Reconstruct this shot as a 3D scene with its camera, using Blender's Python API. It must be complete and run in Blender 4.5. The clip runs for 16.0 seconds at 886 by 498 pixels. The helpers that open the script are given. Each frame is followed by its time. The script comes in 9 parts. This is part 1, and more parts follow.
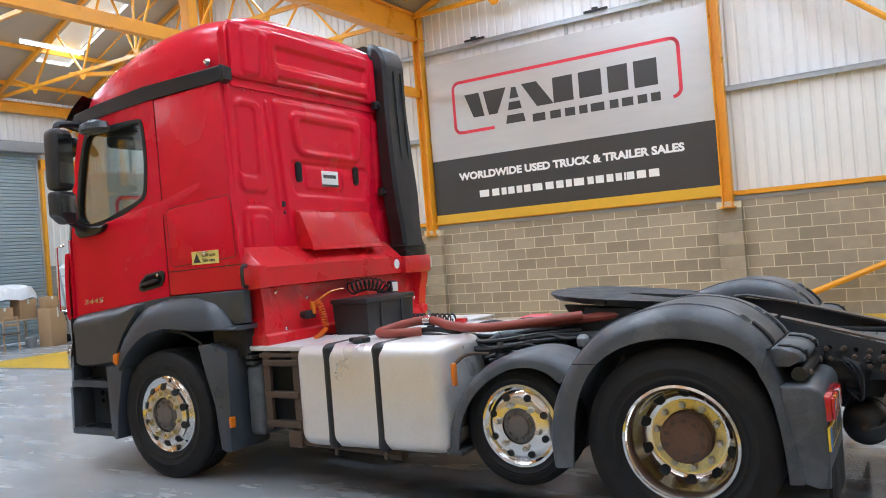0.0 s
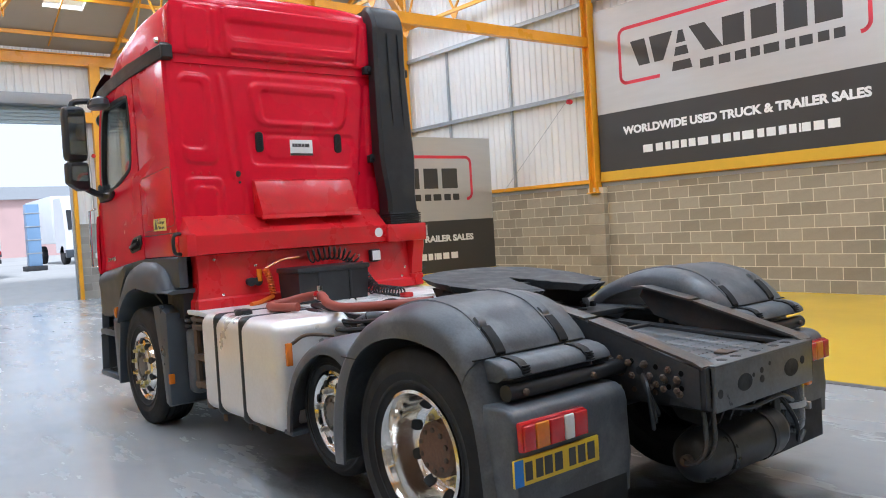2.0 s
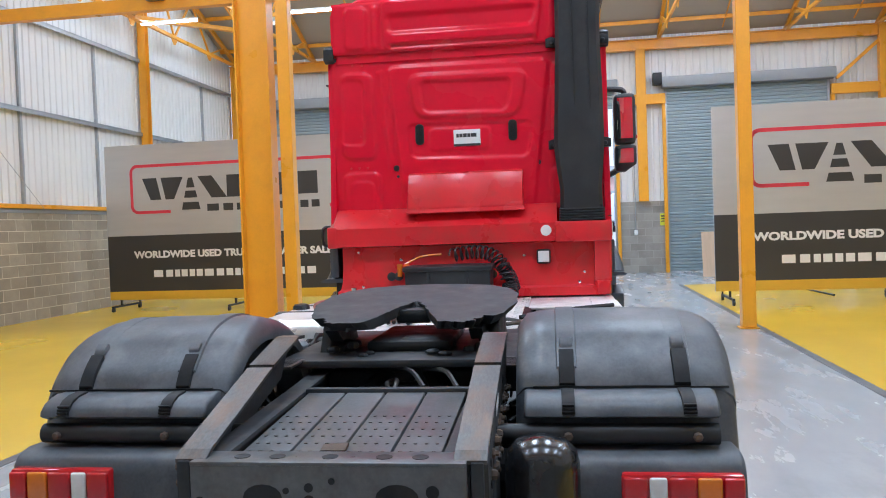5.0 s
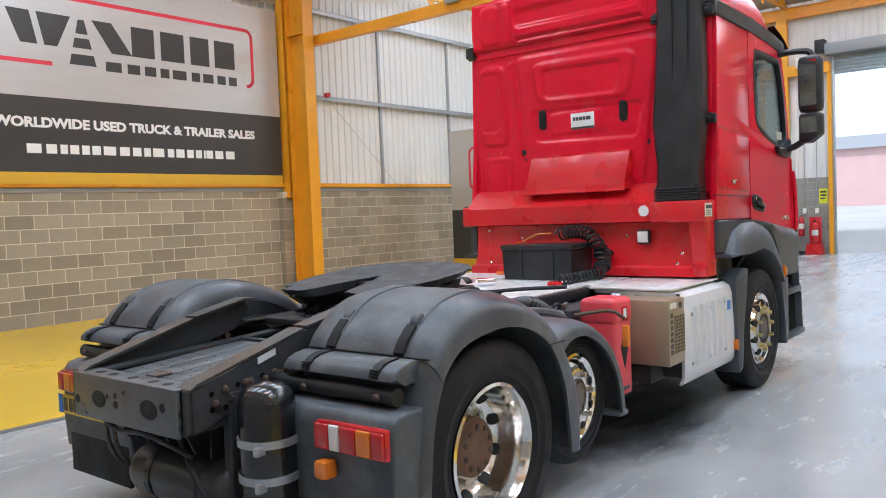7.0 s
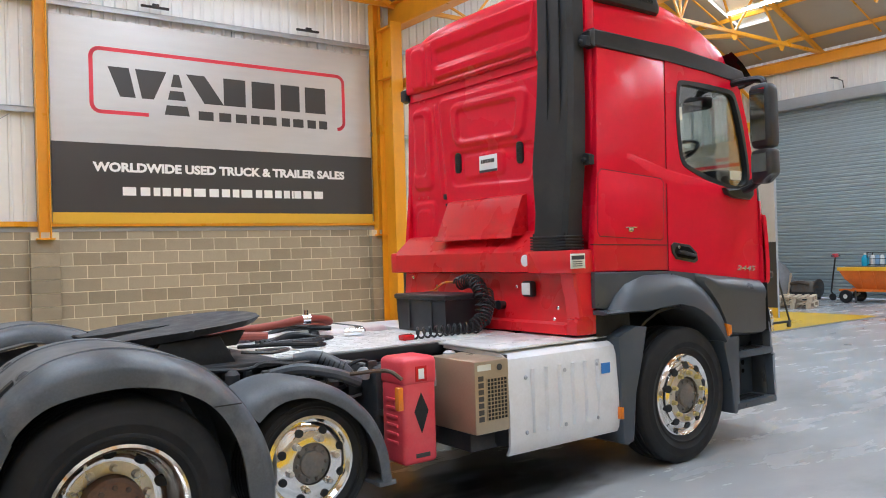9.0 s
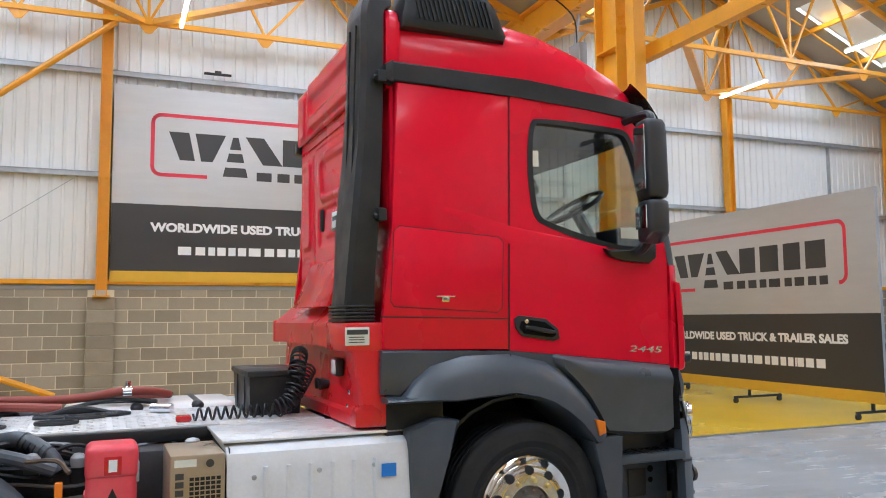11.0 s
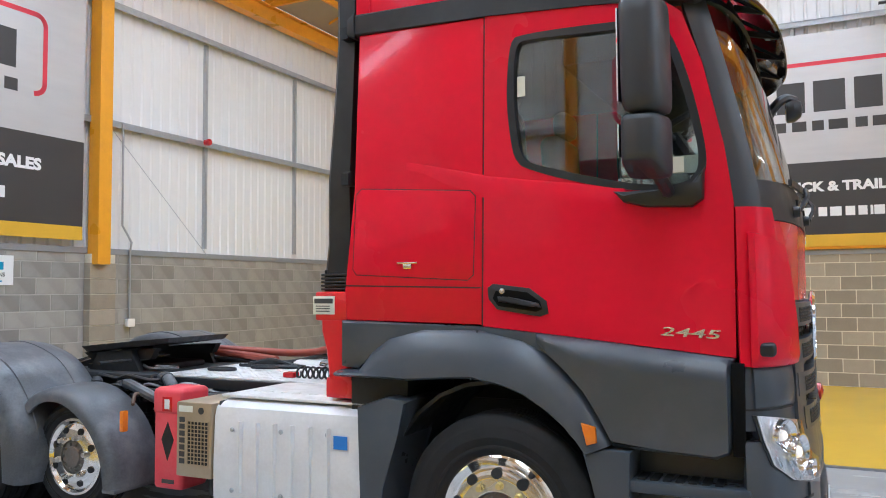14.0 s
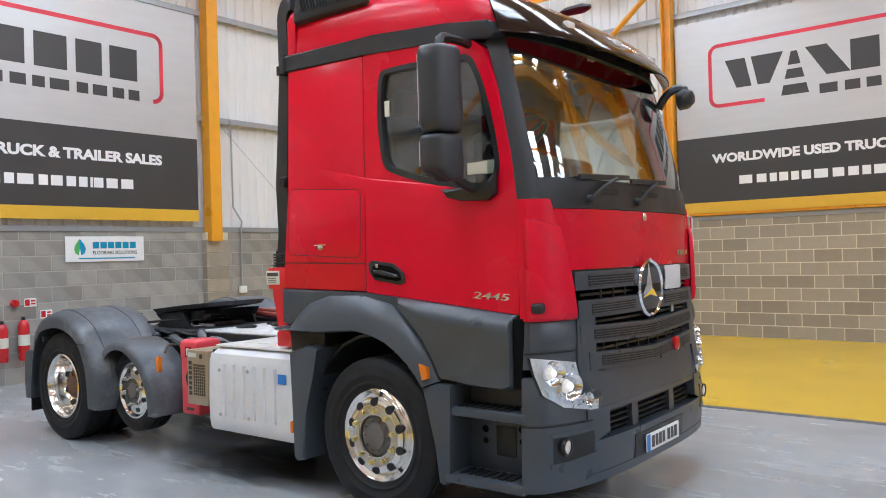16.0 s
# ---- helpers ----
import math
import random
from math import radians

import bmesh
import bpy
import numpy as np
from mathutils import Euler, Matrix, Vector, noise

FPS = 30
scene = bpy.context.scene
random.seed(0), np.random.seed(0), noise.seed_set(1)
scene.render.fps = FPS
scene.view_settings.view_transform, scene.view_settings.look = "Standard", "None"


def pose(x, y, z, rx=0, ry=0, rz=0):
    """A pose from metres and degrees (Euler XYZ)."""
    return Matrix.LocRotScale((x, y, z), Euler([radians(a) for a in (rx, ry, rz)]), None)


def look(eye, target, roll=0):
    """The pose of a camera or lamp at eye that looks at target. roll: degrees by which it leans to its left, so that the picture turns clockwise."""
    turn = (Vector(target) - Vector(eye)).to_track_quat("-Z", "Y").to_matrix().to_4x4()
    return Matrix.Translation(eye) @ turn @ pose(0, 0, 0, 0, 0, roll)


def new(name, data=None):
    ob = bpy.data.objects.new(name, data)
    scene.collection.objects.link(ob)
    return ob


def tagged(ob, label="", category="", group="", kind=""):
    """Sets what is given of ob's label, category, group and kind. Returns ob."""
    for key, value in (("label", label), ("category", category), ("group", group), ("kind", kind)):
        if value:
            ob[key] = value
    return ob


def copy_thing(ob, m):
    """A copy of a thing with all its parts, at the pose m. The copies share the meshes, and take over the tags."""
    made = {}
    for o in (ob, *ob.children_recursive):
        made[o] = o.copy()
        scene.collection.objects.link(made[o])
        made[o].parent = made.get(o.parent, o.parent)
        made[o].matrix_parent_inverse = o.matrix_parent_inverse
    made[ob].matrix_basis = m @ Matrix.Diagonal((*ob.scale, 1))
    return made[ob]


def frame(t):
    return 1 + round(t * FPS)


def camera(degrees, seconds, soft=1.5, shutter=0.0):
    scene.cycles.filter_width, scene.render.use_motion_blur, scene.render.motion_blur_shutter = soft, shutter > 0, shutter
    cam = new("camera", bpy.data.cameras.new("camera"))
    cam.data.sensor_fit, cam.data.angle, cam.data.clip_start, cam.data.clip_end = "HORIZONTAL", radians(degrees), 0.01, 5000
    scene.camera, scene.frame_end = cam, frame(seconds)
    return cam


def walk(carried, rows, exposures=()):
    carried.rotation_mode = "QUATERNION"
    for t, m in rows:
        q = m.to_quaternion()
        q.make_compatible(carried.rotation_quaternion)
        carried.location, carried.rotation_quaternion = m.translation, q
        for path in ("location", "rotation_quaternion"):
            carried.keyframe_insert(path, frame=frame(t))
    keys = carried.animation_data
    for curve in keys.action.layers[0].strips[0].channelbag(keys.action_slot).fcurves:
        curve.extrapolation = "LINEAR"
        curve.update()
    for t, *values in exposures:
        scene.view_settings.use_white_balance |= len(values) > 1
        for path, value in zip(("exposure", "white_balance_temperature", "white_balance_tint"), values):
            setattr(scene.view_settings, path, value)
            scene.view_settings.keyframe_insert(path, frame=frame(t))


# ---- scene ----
cam = camera(58.4, 16.0, 1.0)
PATH = [
    (0, (-5.275, 5.289, 1.585), (-4.218, 3.591, 1.599), -4.5),
    (0.5, (-5.838, 4.908, 1.564), (-4.649, 3.3, 1.558), -4.3),
    (1, (-6.365, 4.451, 1.561), (-5.045, 2.949, 1.533), -4.1),
    (1.5, (-6.763, 3.901, 1.551), (-5.316, 2.521, 1.501), -3.8),
    (2, (-7.076, 3.295, 1.585), (-5.497, 2.069, 1.519), -3.4),
    (2.5, (-7.233, 2.613, 1.567), (-5.536, 1.556, 1.496), -3.3),
    (3, (-7.346, 1.908, 1.58), (-5.531, 1.069, 1.512), -3.1),
    (3.5, (-7.372, 1.227, 1.574), (-5.463, 0.635, 1.51), -2.9),
    (4, (-7.364, 0.526, 1.581), (-5.387, 0.226, 1.523), -2.6),
    (4.5, (-7.327, -0.125, 1.571), (-5.328, -0.128, 1.517), -2.1),
    (5, (-7.336, -0.798, 1.583), (-5.361, -0.491, 1.529), -2.0),
    (5.2, (-7.344, -1.071, 1.608), (-5.392, -0.641, 1.553), -2.0),
    (7.3, (-6.652, -3.684, 1.562), (-5.184, -2.329, 1.468), -2.3),
    (7.5, (-6.498, -3.877, 1.538), (-5.074, -2.475, 1.444), -2.3),
    (8, (-6.036, -4.324, 1.563), (-4.707, -2.831, 1.489), -2.3),
    (8.5, (-5.498, -4.702, 1.584), (-4.252, -3.138, 1.551), -1.9),
    (9, (-4.89, -4.929, 1.603), (-3.719, -3.308, 1.614), -1.7),
    (9.5, (-4.212, -5.168, 1.615), (-3.128, -3.488, 1.677), -1.5),
    (9.7, (-3.951, -5.222, 1.592), (-2.9, -3.522, 1.67), -1.5),
    (11.8, (-1.174, -5.457, 1.646), (-0.77, -3.513, 1.883), -0.3),
    (12, (-0.87, -5.45, 1.643), (-0.586, -3.486, 1.898), -0.4),
    (12.5, (-0.229, -5.356, 1.636), (-0.224, -3.373, 1.892), -0.1),
    (13, (0.418, -5.169, 1.617), (0.078, -3.211, 1.841), 0.1),
    (13.5, (0.97, -5.005, 1.653), (0.338, -3.114, 1.812), -0.2),
    (14, (1.483, -4.777, 1.604), (0.594, -2.989, 1.708), -0.3),
    (14.5, (1.98, -4.592, 1.636), (0.927, -2.892, 1.691), -0.6),
    (15, (2.506, -4.654, 1.636), (1.352, -3.02, 1.665), -0.8),
    (15.5, (3.055, -4.763, 1.665), (1.84, -3.174, 1.668), -1.8),
    (16, (3.576, -4.893, 1.66), (2.32, -3.337, 1.674), -1.6),
]
walk(cam, [(t, look(eye, target, roll)) for t, eye, target, roll in PATH], exposures=[(0, 0.0, 5500, 10), (2.4, -0.05, 5650, 10), (3.4, -0.16, 5750, 10), (5, 0.06, 5400, 10), (8, 0.05, 5750, 10), (9.7, 0.05, 5700, 10), (12, -0.14, 5500, 10), (12.7, -0.14, 5500, 10), (13.6, 0.03, 5450, 10), (14.4, 0.08, 5500, 10), (16, 0.02, 5600, 10)])

# ---- world, daylight through the roof lights and the open door ----
world = bpy.data.worlds.new("sky")
scene.world = world
world.use_nodes = True
wn = world.node_tree.nodes
sky = wn.new("ShaderNodeTexSky")
sky.sky_type = "NISHITA"
sky.sun_disc = False
sky.sun_elevation, sky.sun_rotation = radians(57.7), radians(288.4)
sky.dust_density = 4.0
wn["Background"].inputs[1].default_value = 0.15
haze = wn.new("ShaderNodeMix")
haze.data_type = "RGBA"
haze.inputs["Factor"].default_value = 0.85
haze.inputs["B"].default_value = (8.0, 8.4, 9.0, 1)
world.node_tree.links.new(sky.outputs[0], haze.inputs["A"])
world.node_tree.links.new(haze.outputs["Result"], wn["Background"].inputs[0])
sun = new("sun", bpy.data.lights.new("sun", "SUN"))
sun.data.energy, sun.data.angle, sun.data.color = 3.0, radians(8), (1.0, 0.97, 0.93)
sun.matrix_world = look((-10, 6, 30), (8, 0, 0))

SKYLIGHT_W = 160.0

# plan of the hall, in metres
XR, XF = -8.15, 17.3          # rear and front walls
YL, YR = 9.80, -10.05         # gable walls
XV = 4.45                     # valley between the two roof bays
RIDGE1, RIDGE2 = (XR + XV) / 2, (XV + XF) / 2
EAVE, SLOPE = 7.12, 0.40
LANE_L, LANE_R = 3.3, -3.55


def roof_z(x):
    if x < RIDGE1:
        return EAVE + (x - XR) * SLOPE
    if x < XV:
        return EAVE + (XV - x) * SLOPE
    if x < RIDGE2:
        return EAVE + (x - XV) * SLOPE
    return EAVE + (XF - x) * SLOPE


# ---- materials ----
def mat(name, color, rough=0.5, metal=0.0, vary=0.12, scale=6.0, bump=0.0, fine=60.0, spec=0.5, coat=0.0,
        dirt=None, dirt_amount=0.0, dirt_scale=2.5, per="", rough_vary=0.12, stretch=None):
    """A procedural surface: base colour with coarse and fine variation, wear, and relief."""
    m = bpy.data.materials.new(name)
    m.use_nodes = True
    nt = m.node_tree
    n, l = nt.nodes, nt.links
    b = n["Principled BSDF"]
    b.inputs["Metallic"].default_value = metal
    b.inputs["Specular IOR Level"].default_value = spec
    b.inputs["Coat Weight"].default_value = coat
    b.inputs["Coat Roughness"].default_value = 0.06
    tc = n.new("ShaderNodeTexCoord")
    src = tc.outputs["Object"]
    if stretch:
        mp = n.new("ShaderNodeMapping")
        mp.inputs["Scale"].default_value = stretch
        l.new(src, mp.inputs[0])
        src = mp.outputs[0]
    big = n.new("ShaderNodeTexNoise")
    big.inputs["Scale"].default_value, big.inputs["Detail"].default_value = scale, 4
    small = n.new("ShaderNodeTexNoise")
    small.inputs["Scale"].default_value, small.inputs["Detail"].default_value = fine, 3
    l.new(src, big.inputs["Vector"])
    l.new(src, small.inputs["Vector"])
    both = n.new("ShaderNodeMix")
    both.inputs["Factor"].default_value = 0.4
    l.new(big.outputs["Fac"], both.inputs["A"])
    l.new(small.outputs["Fac"], both.inputs["B"])
    value = n.new("ShaderNodeMapRange")
    value.inputs["From Min"].default_value, value.inputs["From Max"].default_value = 0.3, 0.7
    value.inputs["To Min"].default_value, value.inputs["To Max"].default_value = 1 - vary, 1 + vary
    l.new(both.outputs["Result"], value.inputs["Value"])
    hsv = n.new("ShaderNodeHueSaturation")
    hsv.inputs["Color"].default_value = (*color, 1)
    fac = value.outputs["Result"]
    if per:
        if per == "object":
            info = n.new("ShaderNodeObjectInfo")
            rnd = info.outputs["Random"]
        else:
            info = n.new("ShaderNodeNewGeometry")
            rnd = info.outputs["Random Per Island"]
        r2 = n.new("ShaderNodeMapRange")
        r2.inputs["To Min"].default_value, r2.inputs["To Max"].default_value = 0.8, 1.2
        l.new(rnd, r2.inputs["Value"])
        mul = n.new("ShaderNodeMath")
        mul.operation = "MULTIPLY"
        l.new(fac, mul.inputs[0])
        l.new(r2.outputs["Result"], mul.inputs[1])
        fac = mul.outputs[0]
    l.new(fac, hsv.inputs["Value"])
    out = hsv.outputs["Color"]
    if dirt:
        dn = n.new("ShaderNodeTexNoise")
        dn.inputs["Scale"].default_value, dn.inputs["Detail"].default_value = dirt_scale, 8
        dn.inputs["Roughness"].default_value = 0.65
        l.new(src, dn.inputs["Vector"])
        dr = n.new("ShaderNodeMapRange")
        dr.inputs["From Min"].default_value, dr.inputs["From Max"].default_value = 0.48, 0.72
        dr.inputs["To Max"].default_value = dirt_amount
        l.new(dn.outputs["Fac"], dr.inputs["Value"])
        mx = n.new("ShaderNodeMix")
        mx.data_type = "RGBA"
        l.new(dr.outputs["Result"], mx.inputs["Factor"])
        l.new(out, mx.inputs["A"])
        mx.inputs["B"].default_value = (*dirt, 1)
        out = mx.outputs["Result"]
    l.new(out, b.inputs["Base Color"])
    rr = n.new("ShaderNodeMapRange")
    rr.inputs["From Min"].default_value, rr.inputs["From Max"].default_value = 0.3, 0.7
    rr.inputs["To Min"].default_value = max(0.02, rough * (1 - rough_vary * 2))
    rr.inputs["To Max"].default_value = min(1.0, rough * (1 + rough_vary * 2))
    l.new(big.outputs["Fac"], rr.inputs["Value"])
    l.new(rr.outputs["Result"], b.inputs["Roughness"])
    if bump:
        bp = n.new("ShaderNodeBump")
        bp.inputs["Strength"].default_value, bp.inputs["Distance"].default_value = bump, 0.01
        l.new(both.outputs["Result"], bp.inputs["Height"])
        l.new(bp.outputs[0], b.inputs["Normal"])
    return m


def glow(name, color, strength):
    m = bpy.data.materials.new(name)
    m.use_nodes = True
    b = m.node_tree.nodes["Principled BSDF"]
    b.inputs["Base Color"].default_value = (*color, 1)
    b.inputs["Emission Color"].default_value = (*color, 1)
    b.inputs["Emission Strength"].default_value = strength
    return m


def glass(name, color, rough=0.0, alpha=0.06):
    """Tinted sheet glass: a thin clear sheet with a mirror gloss."""
    m = bpy.data.materials.new(name)
    m.use_nodes = True
    nt = m.node_tree
    n, l = nt.nodes, nt.links
    n.remove(n["Principled BSDF"])
    tr = n.new("ShaderNodeBsdfTransparent")
    tr.inputs[0].default_value = (*color, 1)
    gl = n.new("ShaderNodeBsdfGlossy")
    gl.inputs["Roughness"].default_value = rough
    lw = n.new("ShaderNodeLayerWeight")
    lw.inputs["Blend"].default_value = 0.5
    pw = n.new("ShaderNodeMath")
    pw.operation = "POWER"
    l.new(lw.outputs["Facing"], pw.inputs[0])
    pw.inputs[1].default_value = 3.5
    fr = n.new("ShaderNodeMapRange")
    l.new(pw.outputs[0], fr.inputs["Value"])
    fr.inputs["To Min"].default_value, fr.inputs["To Max"].default_value = alpha, 0.95
    mx = n.new("ShaderNodeMixShader")
    l.new(fr.outputs[0], mx.inputs[0])
    l.new(tr.outputs[0], mx.inputs[1])
    l.new(gl.outputs[0], mx.inputs[2])
    l.new(mx.outputs[0], n["Material Output"].inputs[0])
    return m


M = {}
# near-black for gaps and recesses: their shade is put into the colour
M["void"] = mat("recess_shade_black", (0.006, 0.006, 0.006), 0.85, vary=0.1, spec=0.08)
M["red"] = mat("red_paint", (0.69, 0.005, 0.028), 0.24, vary=0.05, scale=1.5, fine=25, coat=0.15, spec=0.2, rough_vary=0.15,
               dirt=(0.44, 0.016, 0.030), dirt_amount=0.3, dirt_scale=3)
M["red_matt"] = mat("red_shroud_paint", (0.66, 0.012, 0.020), 0.30, vary=0.07, scale=3, fine=60, coat=0.2,
                    dirt=(0.35, 0.08, 0.06), dirt_amount=0.35, dirt_scale=5)
M["grey_plastic"] = mat("dark_grey_plastic", (0.055, 0.066, 0.081), 0.34, vary=0.10, scale=5, bump=0.05, fine=220,
                        dirt=(0.15, 0.15, 0.15), dirt_amount=0.18)
M["black_plastic"] = mat("black_plastic", (0.014, 0.015, 0.017), 0.42, vary=0.15, bump=0.05, fine=200,
                         dirt=(0.07, 0.07, 0.07), dirt_amount=0.3)
M["mirror_black"] = mat("mirror_housing_plastic", (0.028, 0.031, 0.036), 0.42, vary=0.1, bump=0.05, fine=200)
M["mud_plastic"] = mat("mudguard_plastic", (0.070, 0.077, 0.087), 0.42, vary=0.3, scale=3, bump=0.08, fine=90,
                       dirt=(0.21, 0.215, 0.225), dirt_amount=0.6, dirt_scale=3.5)
M["rubber"] = mat("tyre_rubber", (0.013, 0.013, 0.014), 0.66, vary=0.25, bump=0.12, fine=90, spec=0.35, dirt=(0.032, 0.031, 0.029), dirt_amount=0.35, dirt_scale=5)
M["chassis"] = mat("chassis_paint", (0.032, 0.035, 0.039), 0.58, vary=0.3, scale=8, bump=0.12, fine=60,
                   dirt=(0.095, 0.065, 0.045), dirt_amount=0.45, dirt_scale=7)
M["cross_grey"] = mat("worn_grey_crossmember", (0.14, 0.147, 0.152), 0.34, metal=0.3, vary=0.25, scale=8, bump=0.1, dirt=(0.11, 0.075, 0.05), dirt_amount=0.4, dirt_scale=9)
M["worn_steel"] = mat("worn_steel", (0.095, 0.095, 0.092), 0.40, metal=0.6, vary=0.5, scale=9, bump=0.15, dirt=(0.17, 0.095, 0.05), dirt_amount=0.75, dirt_scale=5, stretch=(0.7, 2.0, 2.0))
M["rust"] = mat("rusty_steel", (0.10, 0.066, 0.044), 0.75, vary=0.3, scale=14, bump=0.25, fine=90, dirt=(0.05, 0.045, 0.04), dirt_amount=0.6)
M["grease"] = mat("greasy_black_steel", (0.008, 0.009, 0.010), 0.58, vary=0.35, scale=12, bump=0.4, fine=45, dirt=(0.03, 0.031, 0.033), dirt_amount=0.35, dirt_scale=8)
M["alloy"] = mat("polished_alloy", (0.86, 0.85, 0.82), 0.14, metal=1.0, vary=0.08, rough_vary=0.4, dirt=(0.30, 0.27, 0.22), dirt_amount=0.25, dirt_scale=9)
M["alloy_dull"] = mat("dull_alloy", (0.56, 0.54, 0.50), 0.30, metal=0.85, vary=0.14, dirt=(0.28, 0.23, 0.16), dirt_amount=0.5, dirt_scale=9)
M["brassy"] = mat("anodised_ring", (0.72, 0.62, 0.28), 0.3, metal=0.9, vary=0.15, dirt=(0.25, 0.2, 0.12), dirt_amount=0.4, dirt_scale=14)
M["hub"] = mat("grey_hub", (0.16, 0.15, 0.135), 0.6, metal=0.3, vary=0.25, bump=0.2, dirt=(0.22, 0.11, 0.05), dirt_amount=0.5, dirt_scale=9)
M["hub_rust"] = mat("rusty_hub", (0.16, 0.085, 0.05), 0.75, vary=0.3, scale=12, bump=0.3, dirt=(0.07, 0.055, 0.045), dirt_amount=0.7, dirt_scale=9)
M["deck_grey"] = mat("worn_grey_deck", (0.12, 0.124, 0.128), 0.42, metal=0.15, vary=0.25, scale=6, bump=0.08, dirt=(0.07, 0.065, 0.06), dirt_amount=0.5, dirt_scale=5)
M["worn_plate"] = mat("greasy_worn_plate", (0.040, 0.042, 0.045), 0.62, vary=0.4, scale=9, bump=0.3, fine=50, dirt=(0.012, 0.012, 0.012), dirt_amount=0.7, dirt_scale=7)
M["tank_dark"] = mat("dark_tank_paint", (0.035, 0.037, 0.040), 0.34, vary=0.3, scale=7, bump=0.06, dirt=(0.09, 0.075, 0.06), dirt_amount=0.5, dirt_scale=6)
M["black_gloss"] = mat("glossy_black_paint", (0.012, 0.012, 0.013), 0.24, vary=0.1, coat=0.5)
M["chrome"] = mat("chrome", (0.85, 0.86, 0.88), 0.08, metal=1.0, vary=0.04)
M["tank"] = mat("brushed_tank", (0.80, 0.79, 0.77), 0.42, metal=0.55, vary=0.06, scale=3, dirt=(0.60, 0.52, 0.40), dirt_amount=0.30, dirt_scale=2.2, rough_vary=0.2)
M["white_alu"] = mat("white_painted_metal", (0.72, 0.73, 0.74), 0.42, metal=0.1, vary=0.06, scale=4, dirt=(0.48, 0.46, 0.43), dirt_amount=0.3, dirt_scale=5)
M["chequer"] = mat("alloy_chequer_plate", (0.80, 0.80, 0.79), 0.38, metal=0.25, vary=0.14, scale=7, bump=0.25, fine=130, dirt=(0.35, 0.33, 0.30), dirt_amount=0.55, dirt_scale=6)
M["gold"] = mat("bronze_metallic_paint", (0.44, 0.36, 0.25), 0.36, metal=0.6, vary=0.07)
M["pink_red"] = mat("faded_red_plastic", (0.70, 0.060, 0.080), 0.42, vary=0.08, scale=3, dirt=(0.72, 0.22, 0.22), dirt_amount=0.4)
M["hose"] = mat("red_rubber_hose", (0.30, 0.062, 0.040), 0.5, vary=0.14, dirt=(0.22, 0.08, 0.06), dirt_amount=0.4, dirt_scale=12)
M["yellow_steel"] = mat("yellow_painted_steel", (0.80, 0.36, 0.012), 0.34, vary=0.05, scale=2.2, fine=30, dirt=(0.55, 0.25, 0.04), dirt_amount=0.25, dirt_scale=4)
M["galv"] = mat("galvanised_steel", (0.42, 0.44, 0.46), 0.42, metal=0.6, vary=0.14, scale=10)
M["cladding"] = mat("white_cladding", (0.76, 0.76, 0.75), 0.5, vary=0.03, scale=0.7, fine=8, dirt=(0.64, 0.63, 0.60), dirt_amount=0.18, dirt_scale=0.7)
M["roof_liner"] = mat("cream_roof_lining", (0.42, 0.38, 0.32), 0.7, vary=0.05, scale=0.8, dirt=(0.36, 0.31, 0.25), dirt_amount=0.3, dirt_scale=0.8)
M["block"] = mat("concrete_block", (0.335, 0.290, 0.222), 0.85, vary=0.2, scale=5, bump=0.5, fine=160, per="object", dirt=(0.24, 0.215, 0.18), dirt_amount=0.35, dirt_scale=3)
M["block_rest"] = mat("concrete_block_far", (0.335, 0.290, 0.222), 0.85, vary=0.2, scale=5, bump=0.5, fine=160, per="island", dirt=(0.24, 0.215, 0.18), dirt_amount=0.35, dirt_scale=3)
M["block_grey"] = mat("grey_concrete_block", (0.29, 0.275, 0.245), 0.85, vary=0.16, scale=4, bump=0.5, fine=160, per="object", dirt=(0.42, 0.40, 0.36), dirt_amount=0.5, dirt_scale=1.2)
M["block_grey_rest"] = mat("grey_concrete_block_far", (0.29, 0.275, 0.245), 0.85, vary=0.16, scale=4, bump=0.5, fine=160, per="island", dirt=(0.42, 0.40, 0.36), dirt_amount=0.5, dirt_scale=1.2)
M["mortar_grey"] = mat("grey_mortar", (0.40, 0.38, 0.34), 0.9, vary=0.12, bump=0.4, fine=120)
M["mortar"] = mat("mortar", (0.68, 0.62, 0.48), 0.9, vary=0.12, bump=0.4, fine=120)
M["yellow_floor"] = mat("yellow_floor_paint", (0.70, 0.44, 0.018), 0.24, vary=0.03, scale=0.4, fine=9, dirt=(0.58, 0.36, 0.03), dirt_amount=0.2, dirt_scale=0.9, rough_vary=0.12)
M["grey_line"] = mat("dark_grey_line_paint", (0.12, 0.12, 0.125), 0.35, vary=0.12)
M["white"] = mat("white_plastic", (0.82, 0.82, 0.80), 0.4, vary=0.03)
M["dark_print"] = mat("charcoal_vinyl", (0.050, 0.048, 0.047), 0.38, vary=0.06, scale=2)
M["silver_print"] = mat("brushed_silver_vinyl", (0.56, 0.56, 0.56), 0.33, metal=0.35, vary=0.05, scale=1.4, fine=40, stretch=(1, 1, 6), bump=0.0, rough_vary=0.03)
M["red_print"] = mat("red_vinyl", (0.72, 0.045, 0.075), 0.4, vary=0.04)
M["yellow_print"] = mat("yellow_vinyl", (0.70, 0.42, 0.03), 0.4, vary=0.05)
M["white_print"] = mat("white_vinyl", (0.85, 0.85, 0.85), 0.4, vary=0.03)
M["steel_shutter"] = mat("shutter_steel", (0.34, 0.41, 0.44), 0.38, metal=0.35, vary=0.08, scale=3)
